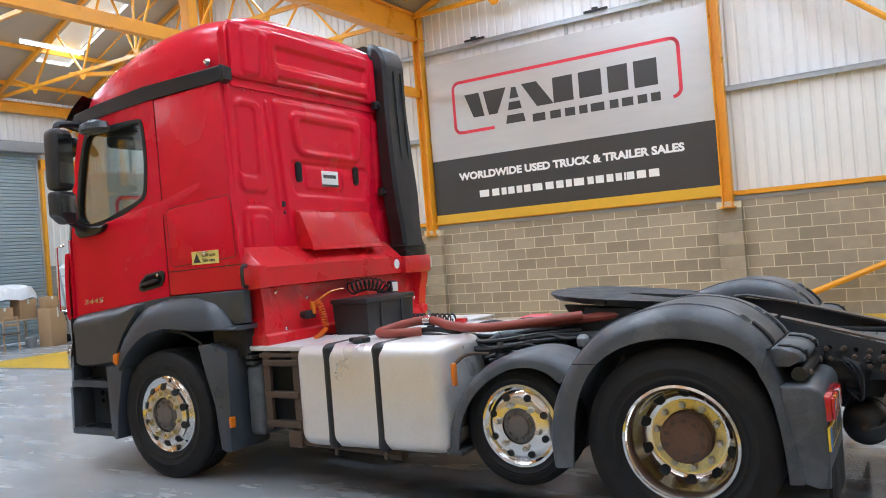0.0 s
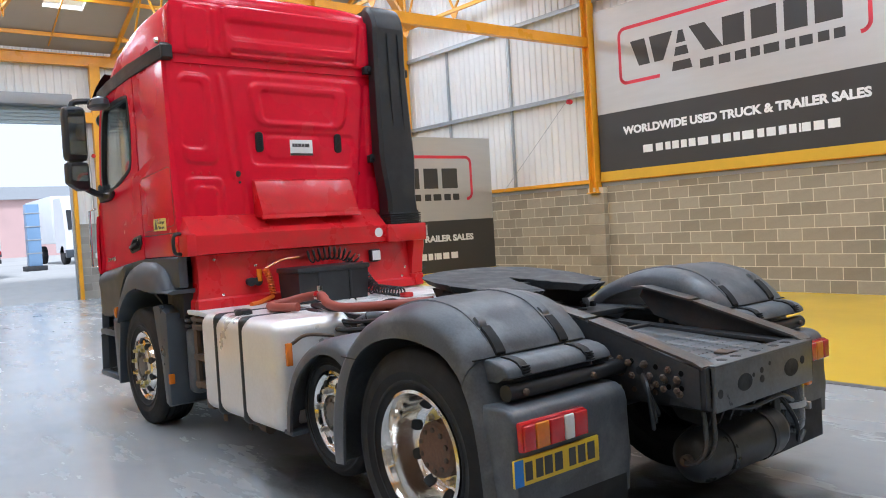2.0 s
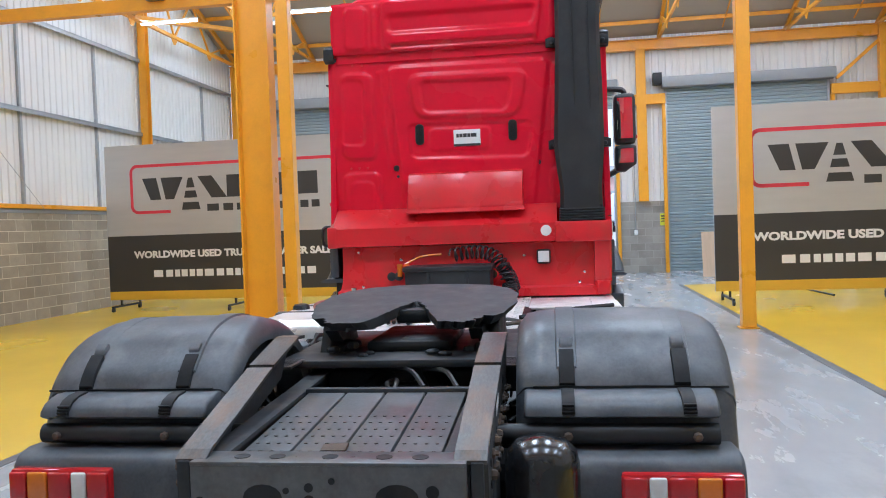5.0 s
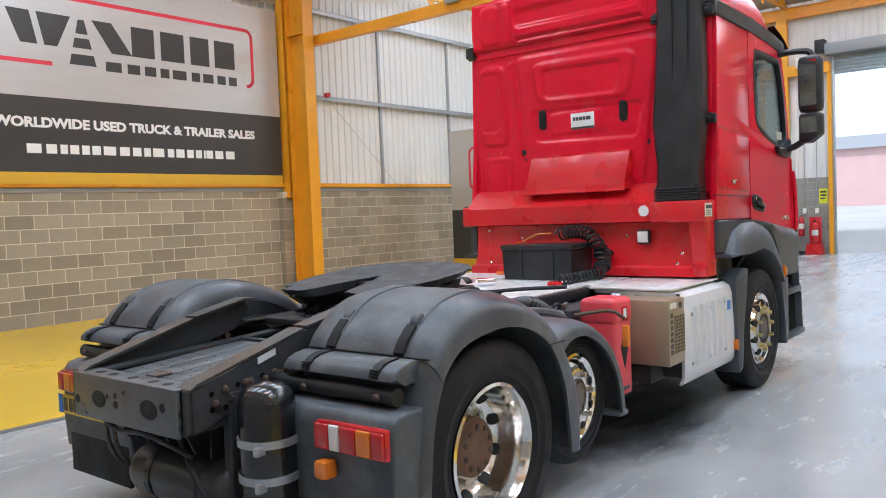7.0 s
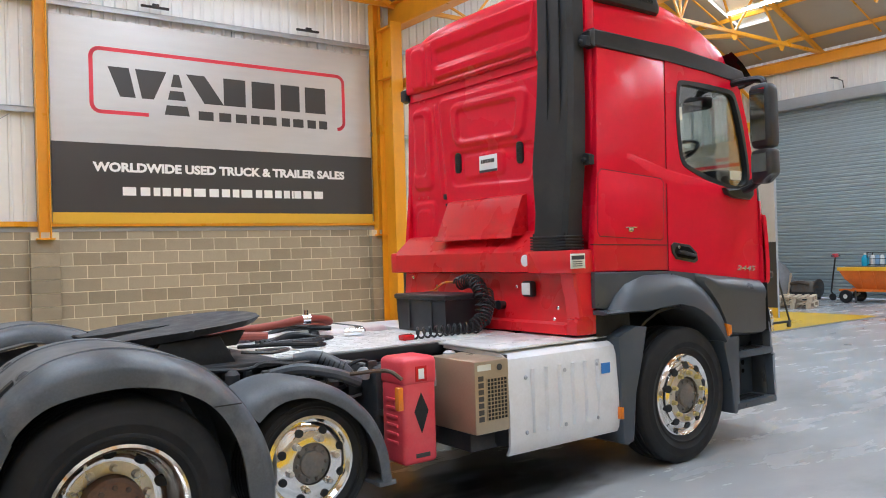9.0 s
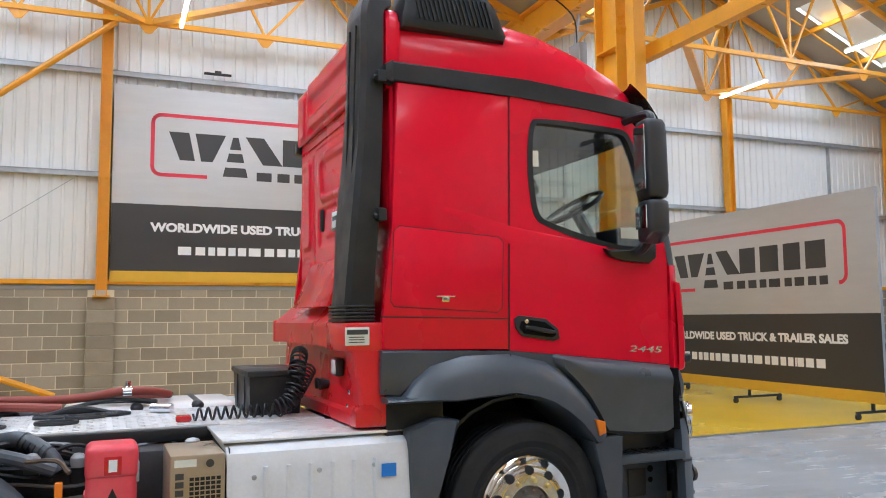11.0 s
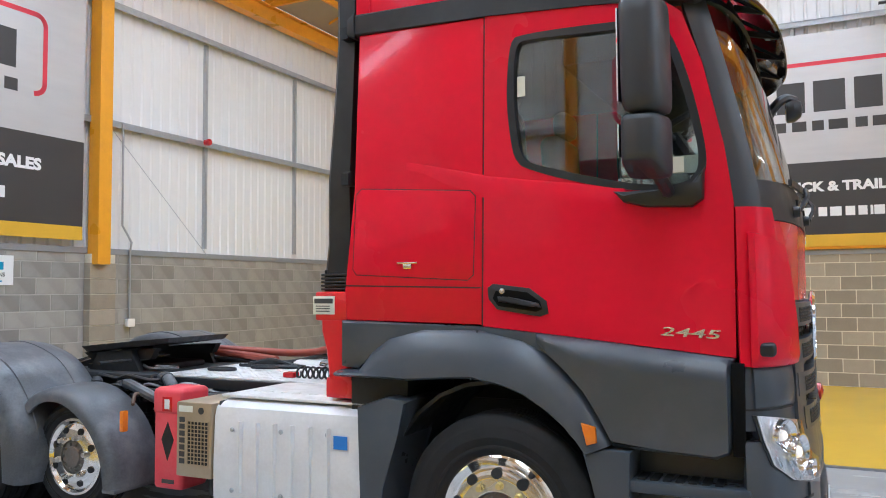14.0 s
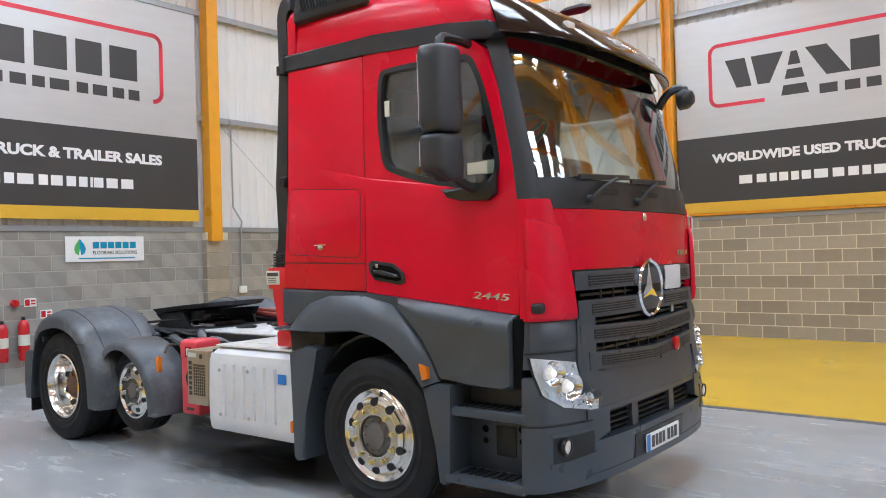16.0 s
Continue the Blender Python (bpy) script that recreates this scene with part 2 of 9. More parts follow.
M["rail_grey"] = mat("grey_capping", (0.30, 0.31, 0.32), 0.5, metal=0.2, vary=0.08)


def floor_material():
    """Pale grey floor coating with scuffs, damp stains and uneven gloss."""
    m = mat("grey_floor_coating", (0.37, 0.375, 0.38), 0.2, vary=0.06, scale=0.5, fine=7, dirt=(0.19, 0.19, 0.19), dirt_amount=0.6, dirt_scale=0.8, rough_vary=0.0, stretch=(0.6, 1.0, 1.0))
    nt = m.node_tree
    n, l = nt.nodes, nt.links
    b = n["Principled BSDF"]
    tc = n.new("ShaderNodeTexCoord")
    mp = n.new("ShaderNodeMapping")
    mp.inputs["Scale"].default_value = (0.45, 1.5, 1)
    l.new(tc.outputs["Object"], mp.inputs[0])
    ns = n.new("ShaderNodeTexNoise")
    ns.inputs["Scale"].default_value, ns.inputs["Detail"].default_value = 1.6, 8
    ns.inputs["Roughness"].default_value = 0.64
    l.new(mp.outputs[0], ns.inputs["Vector"])
    rr = n.new("ShaderNodeMapRange")
    rr.inputs["From Min"].default_value, rr.inputs["From Max"].default_value = 0.35, 0.68
    rr.inputs["To Min"].default_value, rr.inputs["To Max"].default_value = 0.15, 0.34
    l.new(ns.outputs["Fac"], rr.inputs["Value"])
    l.new(rr.outputs["Result"], b.inputs["Roughness"])
    return m


M["floor"] = floor_material()


# ---- mesh helpers ----
def obj(name, bm, material, parent=None, label="", smooth=None):
    me = bpy.data.meshes.new(name)
    bmesh.ops.recalc_face_normals(bm, faces=bm.faces[:])
    bm.to_mesh(me)
    bm.free()
    me.materials.append(M[material] if isinstance(material, str) else material)
    ob = new(name, me)
    if parent is not None:
        ob.parent = parent
    if label:
        ob["label"] = label
    if smooth:
        me.shade_smooth()
        me.set_sharp_from_angle(angle=radians(smooth))
    return ob


def part(name, bm, material, parent, label="", smooth=35):
    return obj(name, bm, material, parent, label, smooth)


def thing(name, label, category, group="", kind="", at=(0, 0, 0), rz=0):
    ob = tagged(new(name), label, category, group, kind)
    ob.matrix_world = pose(*at, 0, 0, rz)
    return ob


def fresh():
    return bmesh.new()


def box(bm, x0, x1, y0, y1, z0, z1, bevel=0.0, seg=2, m=None):
    """A box between the given limits, its edges rounded by bevel; m: a turn laid on it."""
    mid = Matrix.Translation(((x0 + x1) / 2, (y0 + y1) / 2, (z0 + z1) / 2)) @ Matrix.Diagonal((x1 - x0, y1 - y0, z1 - z0, 1))
    r = bmesh.ops.create_cube(bm, size=1, matrix=(m @ mid) if m else mid)
    if bevel:
        vs = set(r["verts"])
        es = [e for e in bm.edges if e.verts[0] in vs and e.verts[1] in vs]
        bmesh.ops.bevel(bm, geom=es, offset=bevel, segments=seg, profile=0.5, affect="EDGES", clamp_overlap=True)
    return bm


def prism(bm, pts, axis, a, b, bevel=0.0, seg=2):
    """A flat outline pushed along an axis. pts: (x, z) for y, (x, y) for z, (y, z) for x."""
    def at(p, h):
        return {"y": (p[0], h, p[1]), "z": (p[0], p[1], h), "x": (h, p[0], p[1])}[axis]
    va, vb = [bm.verts.new(at(p, a)) for p in pts], [bm.verts.new(at(p, b)) for p in pts]
    n = len(pts)
    fs = [bm.faces.new(va), bm.faces.new(vb[::-1])]
    fs += [bm.faces.new((va[i], vb[i], vb[(i + 1) % n], va[(i + 1) % n])) for i in range(n)]
    if bevel:
        es = list({e for f in fs[:2] for e in f.edges})
        bmesh.ops.bevel(bm, geom=es, offset=bevel, segments=seg, profile=0.5, affect="EDGES", clamp_overlap=True)
    return bm


def loft(bm, rings, caps=True, loop=True):
    """Skins rings of equally many points."""
    rows = [[bm.verts.new(p) for p in ring] for ring in rings]
    n = len(rows[0])
    for a, b in zip(rows, rows[1:]):
        for i in range(n if loop else n - 1):
            bm.faces.new((a[i], a[(i + 1) % n], b[(i + 1) % n], b[i]))
    if caps and loop:
        bm.faces.new(rows[0][::-1])
        bm.faces.new(rows[-1])
    return bm


def lathe(bm, profile, centre, axis="y", seg=32, sign=1, shut=True):
    """Turns (radius, height) pairs about an axis through centre. A profile that keeps off the axis at both ends is closed to a ring."""
    rows = []
    ring = profile[0][0] > 0.03 and profile[-1][0] > 0.03
    if ring and shut:
        profile = list(profile) + [profile[0]]
    cx, cy, cz = centre
    for r, h in profile:
        row = []
        for i in range(seg):
            t = 2 * math.pi * i / seg
            u, v, h2 = r * math.cos(t), r * math.sin(t), h * sign
            row.append({"y": (cx + u, cy + h2, cz + v), "z": (cx + u, cy + v, cz + h2), "x": (cx + h2, cy + u, cz + v)}[axis])
        rows.append(row)
    return loft(bm, rows, caps=not ring)


def smooth_path(pts, steps=6):
    out = []
    p = [Vector(q) for q in pts]
    p = [p[0] * 2 - p[1]] + p + [p[-1] * 2 - p[-2]]
    for i in range(1, len(p) - 2):
        for k in range(steps):
            t = k / steps
            a, b, c, d = p[i - 1], p[i], p[i + 1], p[i + 2]
            out.append(0.5 * ((2 * b) + (c - a) * t + (2 * a - 5 * b + 4 * c - d) * t * t + (3 * b - a - 3 * c + d) * t ** 3))
    out.append(p[-2])
    return out


def tube(bm, pts, r, seg=8, steps=0, flat=1.0, closed=False):
    """A round bar along points; steps: how finely it is smoothed between them."""
    p = smooth_path(pts, steps) if steps else [Vector(q) for q in pts]
    rings = []
    up = None
    n = len(p)
    for i, q in enumerate(p):
        if closed:
            d = (p[(i + 1) % n] - p[i - 1]).normalized()
        else:
            d = (p[min(i + 1, n - 1)] - p[max(i - 1, 0)]).normalized()
        if up is None:
            up = Vector((0, 0, 1)) if abs(d.z) < 0.9 else Vector((1, 0, 0))
        side = d.cross(up).normalized()
        up = side.cross(d).normalized()
        rings.append([q + r * (math.cos(2 * math.pi * k / seg) * side + flat * math.sin(2 * math.pi * k / seg) * up) for k in range(seg)])
    if closed:
        rings.append(rings[0])
        return loft(bm, rings, caps=False)
    return loft(bm, rings)


def bar(bm, a, b, w, h=None):
    """A straight bar of rectangular section between two points."""
    a, b = Vector(a), Vector(b)
    d = (b - a).normalized()
    up = Vector((0, 0, 1)) if abs(d.z) < 0.95 else Vector((0, 1, 0))
    side = d.cross(up).normalized() * w / 2
    up = side.cross(d).normalized() * (h or w) / 2
    return loft(bm, [[q + side + up, q - side + up, q - side - up, q + side - up] for q in (a, b)])


def ibeam(bm, a, b, w, h, t=0.02):
    """A rolled I section between two points: two flanges and a web."""
    a, b = Vector(a), Vector(b)
    d = (b - a).normalized()
    up = Vector((0, 0, 1)) if abs(d.z) < 0.95 else Vector((0, 1, 0))
    side = d.cross(up).normalized()
    up = side.cross(d).normalized()
    prof = [(-w / 2, -h / 2), (w / 2, -h / 2), (w / 2, -h / 2 + t), (t / 2, -h / 2 + t), (t / 2, h / 2 - t), (w / 2, h / 2 - t),
            (w / 2, h / 2), (-w / 2, h / 2), (-w / 2, h / 2 - t), (-t / 2, h / 2 - t), (-t / 2, -h / 2 + t), (-w / 2, -h / 2 + t)]
    return loft(bm, [[q + side * u + up * v for u, v in prof] for q in (a, b)])


def rounded(x0, x1, y0, y1, r, n=5):
    """The outline of a rectangle with round corners."""
    out = []
    for cx, cy, s in ((x1 - r, y1 - r, 0), (x0 + r, y1 - r, 90), (x0 + r, y0 + r, 180), (x1 - r, y0 + r, 270)):
        out += [(cx + r * math.cos(radians(s + 90 * k / n)), cy + r * math.sin(radians(s + 90 * k / n))) for k in range(n + 1)]
    return out


def cast(poly, c, ang):
    """How far a ray from c at the angle goes to the outline."""
    dx, dy = math.cos(ang), math.sin(ang)
    best = 0.0
    for (x0, y0), (x1, y1) in zip(poly, poly[1:] + poly[:1]):
        ex, ey = x1 - x0, y1 - y0
        den = dx * ey - dy * ex
        if abs(den) < 1e-12:
            continue
        t = ((x0 - c[0]) * ey - (y0 - c[1]) * ex) / den
        u = ((x0 - c[0]) * dy - (y0 - c[1]) * dx) / den
        if t > 0 and -1e-9 <= u <= 1 + 1e-9:
            best = max(best, t)
    return best


def plate_with_hole(bm, outer, inner, axis, a, b, centre):
    """A plate with one opening through it, between the heights a and b on the axis."""
    angs = sorted({round(math.atan2(p[1] - centre[1], p[0] - centre[0]), 5) for p in outer + inner})
    def at(p, h):
        return {"y": (p[0], h, p[1]), "z": (p[0], p[1], h), "x": (h, p[0], p[1])}[axis]
    loops = []
    for poly, h in ((outer, a), (inner, a), (inner, b), (outer, b)):
        loops.append([at((centre[0] + cast(poly, centre, g) * math.cos(g), centre[1] + cast(poly, centre, g) * math.sin(g)), h) for g in angs])
    return loft(bm, loops + [loops[0]], caps=False)


def dome(bm, c, axis, r, h, seg=8):
    """A small round head, of a bolt or rivet."""
    return lathe(bm, [(r, 0), (r, h * 0.5), (r * 0.7, h * 0.9), (r * 0.2, h)], c, axis, seg)


def text_mesh(name, words, size, material, m, parent=None, bold=0.0, wide=1.0, depth=0.001):
    """Lettering in the built-in font, as a mesh."""
    cu = bpy.data.curves.new(name, "FONT")
    cu.body, cu.size, cu.offset, cu.extrude = words, size, bold, depth
    cu.align_x, cu.align_y = "LEFT", "BOTTOM_BASELINE"
    cu.resolution_u = 3
    tmp = bpy.data.objects.new(name, cu)
    scene.collection.objects.link(tmp)
    me = bpy.data.meshes.new_from_object(tmp.evaluated_get(bpy.context.evaluated_depsgraph_get()))
    bpy.data.objects.remove(tmp)
    bpy.data.curves.remove(cu)
    me.name = name
    me.materials.clear()
    me.materials.append(M[material])
    xs = [v.co.x for v in me.vertices]
    k = wide / (max(xs) - min(xs))
    me.transform(Matrix.Diagonal((k, 1, 1, 1)) @ Matrix.Translation((-min(xs), 0, 0)))
    ob = new(name, me)
    if parent is not None:
        ob.parent = parent
    ob.matrix_local = m
    return ob


# ---- the hall: floor ----
def slab(name, x0, x1, y0, y1, z0, z1, material, label, category):
    ob = obj(name, box(fresh(), x0, x1, y0, y1, z0, z1), material)
    return tagged(ob, label, category, kind="structure")


slab("floor", XR - 0.3, XF + 0.3, YR - 0.3, YL + 0.3, -0.25, 0.0, "floor", "pale grey coated concrete floor with scuffs and damp stains", "floor")
for side, (y0, y1) in {"left": (LANE_L, YL), "right": (YR, LANE_R)}.items():
    yellow = fresh()
    box(yellow, XR, 12.4, y0, y1, 0.0, 0.004)
    tagged(obj("floor_yellow_" + side, yellow, "yellow_floor"), "glossy yellow painted floor beside the grey lane", "floor", kind="structure")
    edge = LANE_L - 0.10 if side == "left" else LANE_R
    line = obj("floor_line_" + side, box(fresh(), XR, 12.5, edge, edge + 0.10, 0.0, 0.005), "grey_line")
    tagged(line, "dark grey line painted along the yellow floor", "floor line", kind="structure")


# ---- walls ----
def ribs(length, pitch=0.2, flat=0.13, deep=0.022):
    """Steps along a profiled sheet: place and depth."""
    out, x = [], 0.0
    while x < length:
        out += [(x, 0.0), (x + flat, 0.0), (x + flat + 0.02, -deep), (min(x + pitch - 0.02, length), -deep)]
        x += pitch
    return [p for p in out if p[0] < length] + [(length, 0.0)]


def sheet(bm, along, a, b, face, out, z0, top, pitch=0.2):
    """Profiled cladding on a wall. along: 'x' or 'y'; face: where its plane lies; out: which way is outdoors; top: height at a place."""
    rows = []
    for s, d in ribs(b - a, pitch):
        q = a + s
        f1, f2 = face - out * d, face + out * 0.12
        zt = top(q)
        rows.append([(q, f, z) if along == "x" else (f, q, z) for f, z in ((f1, z0), (f1, zt), (f2, zt), (f2, z0))])
    loft(bm, rows)


BH, BL = 0.225, 0.45
WALL_TOP = 2.16


def block_wall(name, along, a, b, face, out, label, near=None, holes=(), tone=""):
    """A block wall with every block proud of the mortar. near: the stretch whose blocks are separate pieces."""
    core = fresh()
    spans, q = [], a
    for h0, h1 in sorted(holes):
        spans.append((q, h0))
        q = h1
    spans.append((q, b))
    for s0, s1 in spans:
        lo, hi = sorted((face + out * 0.003, face + out * 0.20))
        box(core, *((s0, s1, lo, hi) if along == "x" else (lo, hi, s0, s1)), 0, WALL_TOP)
    wall = tagged(obj(name, core, "mortar" + tone), label, "wall", kind="structure")
    shapes, rest, count = {}, fresh(), 0
    rng = random.Random(len(name) * 7 + 3)
    for row in range(int(WALL_TOP / BH) + 1):
        z0, z1 = row * BH + 0.007, min(row * BH + BH - 0.007, WALL_TOP)
        if z1 - z0 < 0.03:
            continue
        for s0, s1 in spans:
            q = s0 - (BL / 2 if row % 2 else 0.0)
            while q < s1:
                u0, u1 = max(q, s0) + 0.007, min(q + BL, s1) - 0.007
                q += BL
                if u1 - u0 < 0.03:
                    continue
                lo, hi = sorted((face + rng.uniform(-0.002, 0.002), face + out * 0.012))
                mid = (u0 + u1) / 2
                if near and near[0] < mid < near[1] and count < 300:
                    count += 1
                    key = (round(u1 - u0, 3), round(z1 - z0, 3))
                    if key not in shapes:
                        sh = fresh()
                        w, h = key[0] / 2, key[1] / 2
                        box(sh, *((-w, w, -0.006, 0.006) if along == "x" else (-0.006, 0.006, -w, w)), -h, h, 0.003, 1)
                        shapes[key] = bpy.data.meshes.new("block")
                        sh.to_mesh(shapes[key])
                        sh.free()
                        shapes[key].materials.append(M["block" + tone])
                    ob = new("block", shapes[key])
                    ob.parent = wall
                    ob.location = (mid, (lo + hi) / 2, (z0 + z1) / 2) if along == "x" else ((lo + hi) / 2, mid, (z0 + z1) / 2)
                else:
                    box(rest, *((u0, u1, lo, hi) if along == "x" else (lo, hi, u0, u1)), z0, z1)
    r = obj("blockwork", rest, "block" + tone + "_rest", wall)
    r["kind"] = "stuff"
    return wall


def pier(along, q, face, out):
    """A block pier under a column: courses of one block and a cap."""
    p = tagged(new("block_pier"), "narrow pier of grey concrete blocks standing against the wall", "pier", "block piers", kind="structure")
    for row in range(9):
        bm = fresh()
        w = 0.225
        lo, hi = sorted((face - out * 0.13, face))
        a, b = q - w, q + w
        box(bm, *((a, b, lo, hi) if along == "x" else (lo, hi, a, b)), row * BH + 0.004, row * BH + BH - 0.004, 0.004, 1)
        obj("block", bm, "block", p)
    bm = fresh()
    lo, hi = sorted((face - out * 0.12, face))
    box(bm, *((q - 0.215, q + 0.215, lo, hi) if along == "x" else (lo, hi, q - 0.215, q + 0.215)), 0, WALL_TOP - 0.01)
    obj("mortar_bed", bm, "mortar", p)


def wall_trim(name, along, a, b, face, out, yellow=True):
    """The grey capping and the yellow rail on top of the blocks."""
    lo, hi = sorted((face - out * 0.015, face + out * 0.2))
    cap = obj(name + "_capping", box(fresh(), *((a, b, lo, hi) if along == "x" else (lo, hi, a, b)), WALL_TOP, 2.245, 0.004), "rail_grey")
    tagged(cap, "grey metal capping on the block wall", "trim", kind="structure")
    if not yellow:
        return
    lo, hi = sorted((face - out * 0.06, face + out * 0.05))
    rail = obj(name + "_rail", box(fresh(), *((a, b, lo, hi) if along == "x" else (lo, hi, a, b)), 2.25, 2.335, 0.006), "yellow_steel")
    tagged(rail, "yellow painted steel rail above the block wall", "trim", kind="structure")


def girts(name, along, a, b, face, out, zs, posts, top=6.2):
    bm = fresh()
    for z in zs:
        lo, hi = sorted((face - out * 0.10, face + out * 0.02))
        box(bm, *((a, b, lo, hi) if along == "x" else (lo, hi, a, b)), z - 0.012, z + 0.006)
        lo, hi = sorted((face - out * 0.10, face - out * 0.085))
        box(bm, *((a, b, lo, hi) if along == "x" else (lo, hi, a, b)), z - 0.09, z)
    for q in posts:
        lo, hi = sorted((face - out * 0.05, face + out * 0.02))
        box(bm, *((q - 0.03, q + 0.03, lo, hi) if along == "x" else (lo, hi, q - 0.03, q + 0.03)), 2.33, zs[-1] - 0.1)
    tagged(obj(name, bm, "galv"), "grey galvanised sheeting rails on the white cladding", "wall rail", kind="structure")


block_wall("wall_left", "x", XR, XF, YL, 1, "fawn concrete block wall below white cladding", near=(-8, 5.5))
block_wall("wall_right", "x", XR, XF, YR, -1, "fawn concrete block wall below white cladding", near=(-3.6, 9.5))
block_wall("wall_rear", "y", YR, YL, XR, -1, "grey concrete block wall below white cladding", near=(-2.5, 10.2), tone="_grey")
DOORS = [(-8.5, -3.85), (-2.36, 2.29), (4.2, 8.6)]
block_wall("wall_front", "y", YR, YL, XF, 1, "grey concrete block wall between roller doors", holes=DOORS, tone="_grey")
LCOLS, RCOLS = (-2.52, 4.02, 11.6), (-2.06, 4.45, 11.3)
for q in LCOLS:
    pier("x", q, YL, 1)
for q in RCOLS:
    pier("x", q, YR, -1)
for q in (3.3, -3.7):
    pier("y", q, XR, -1)
wall_trim("trim_left", "x", XR, XF, YL, 1)
wall_trim("trim_right", "x", XR, XF, YR, -1)
wall_trim("trim_rear", "y", YR, YL, XR, -1, False)
for name, face, out in (("cladding_left", YL + 0.06, 1), ("cladding_right", YR - 0.06, -1)):
    bm = fresh()
    for x0, x1 in ((XR, RIDGE1), (RIDGE1, XV), (XV, RIDGE2), (RIDGE2, XF)):
        sheet(bm, "x", x0, x1, face, out, 2.25, lambda q: roof_z(min(max(q, XR + 0.001), XF - 0.001)) + 0.02)
    tagged(obj(name, bm, "cladding"), "white profiled metal wall cladding", "wall", kind="structure")
bm = fresh()
sheet(bm, "y", YR, YL, XR - 0.06, -1, 2.25, lambda q: EAVE + 0.02)
tagged(obj("cladding_rear", bm, "cladding"), "white profiled metal wall cladding", "wall", kind="structure")
bm = fresh()
sheet(bm, "y", YR, YL, XF + 0.06, 1, 5.55, lambda q: EAVE + 0.02)
for a, b in ((YR, -8.5), (-3.85, -2.36), (2.29, 4.2), (8.6, YL)):
    sheet(bm, "y", a, b, XF + 0.06, 1, WALL_TOP, lambda q: 5.55)
tagged(obj("cladding_front", bm, "cladding"), "white profiled metal wall cladding above the doors", "wall", kind="structure")
girts("wall_rails_left", "x", XR, XF, YL + 0.05, 1, (4.25, 6.12), (-5.2, 0.9, 7.0, 9.6, 15.1))
girts("wall_rails_right", "x", XR, XF, YR - 0.05, -1, (4.27, 6.2), (-5.2, 0.9, 7.1, 9.5, 15.1))
girts("wall_rails_rear", "y", YR, YL, XR - 0.05, -1, (4.15, 5.95), (5.5, 8.0, 0.0, -5.6, -8.2))

# ---- steel frame ----
steel = thing("steel_frame", "yellow painted steel columns, beams and roof trusses", "steel frame", kind="structure")


def member(name, bm, label=""):
    return part(name, bm, "yellow_steel", steel, label, smooth=0)


for q, y, out in [(q, YL, 1) for q in LCOLS] + [(q, YR, -1) for q in RCOLS]:
    bm = fresh()
    yy = y - out * 0.11
    top = roof_z(q) - 0.05 if abs(q - XV) > 1 else 7.0
    for dx in (-0.085, 0.085):
        box(bm, q + dx - 0.009, q + dx + 0.009, yy - 0.1, yy + 0.1, 2.03 if abs(q - XV) > 1 else 2.03, top)
    box(bm, q - 0.08, q + 0.08, yy - 0.008, yy + 0.008, 2.03, top)
    box(bm, q - 0.14, q + 0.14, yy - 0.13, yy + 0.13, 2.025, 2.05)
    member("column", bm)
for y, z1 in ((3.22, 6.9), (-3.62, 6.9)):
    member("column", box(fresh(), XR + 0.02, XR + 0.24, y - 0.11, y + 0.11, 2.0, z1, 0.006))
for x, y in ((XR + 0.16, YL - 0.16), (XR + 0.16, YR + 0.16), (XF - 0.16, YL - 0.16), (XF - 0.16, YR + 0.16)):
    member("column", box(fresh(), x - 0.1, x + 0.1, y - 0.1, y + 0.1, 2.0, 7.0, 0.006))
for y in (3.55, -3.15):
    member("column", box(fresh(), XF - 0.22, XF - 0.02, y - 0.14, y + 0.14, 2.16, 6.75, 0.006))
# inner supports of the valley
for y0, y1 in ((3.51, 4.01), (9.05, 9.6)):
    bm = fresh()
    for dy in (y0, y1):
        box(bm, 4.02, 4.29, dy, dy + 0.025, 0.02, 6.5)
    box(bm, 4.14, 4.17, y0 + 0.02, y1 + 0.01, 0.02, 6.5)
    for z in (5.35, 6.4):
        box(bm, 4.03, 4.28, y0 + 0.02, y1 + 0.01, z, z + 0.02)
    box(bm, 3.96, 4.35, y0 - 0.06, y1 + 0.08, 0.004, 0.03)
    member("heavy_column", bm, "heavy yellow I-section column on a base plate")
for x, y in ((4.19, 3.305), (4.45, -3.33)):
    bm = fresh()
    box(bm, x - 0.095, x + 0.095, y - 0.095, y + 0.095, 0.02, 6.6, 0.012)
    box(bm, x - 0.135, x + 0.135, y - 0.13, y + 0.13, 0.004, 0.02)
    member("slim_post", bm, "slim square yellow post")
bm = fresh()
ibeam(bm, (XV, YR, 6.76), (XV, YL, 6.76), 0.28, 0.56)
member("valley_beam", bm)
member("tie_beam", bar(fresh(), (4.52, YR + 0.1, 5.28), (4.52, YL - 0.1, 5.28), 0.14, 0.2))
for x in (XR + 0.12, XF - 0.12):
    bm = fresh()
    ibeam(bm, (x, YR, 6.83), (x, YL, 6.83), 0.2, 0.32)
    member("eaves_beam", bm)
for y0, y1, z in ((2.31, 4.2, 5.2), (-3.85, -2.36, 5.2), (-9.9, -8.5, 5.2), (8.6, 9.65, 5.2)):
    member("door_rail", box(fresh(), XF - 0.2, XF - 0.04, y0, y1, z - 0.15, z + 0.15, 0.01))
for y in (2.34, -2.41, 4.15, -3.80, 8.65, -8.55):
    member("door_jamb", box(fresh(), XF - 0.14, XF - 0.02, y - 0.05, y + 0.05, 0.0, 5.3, 0.006))
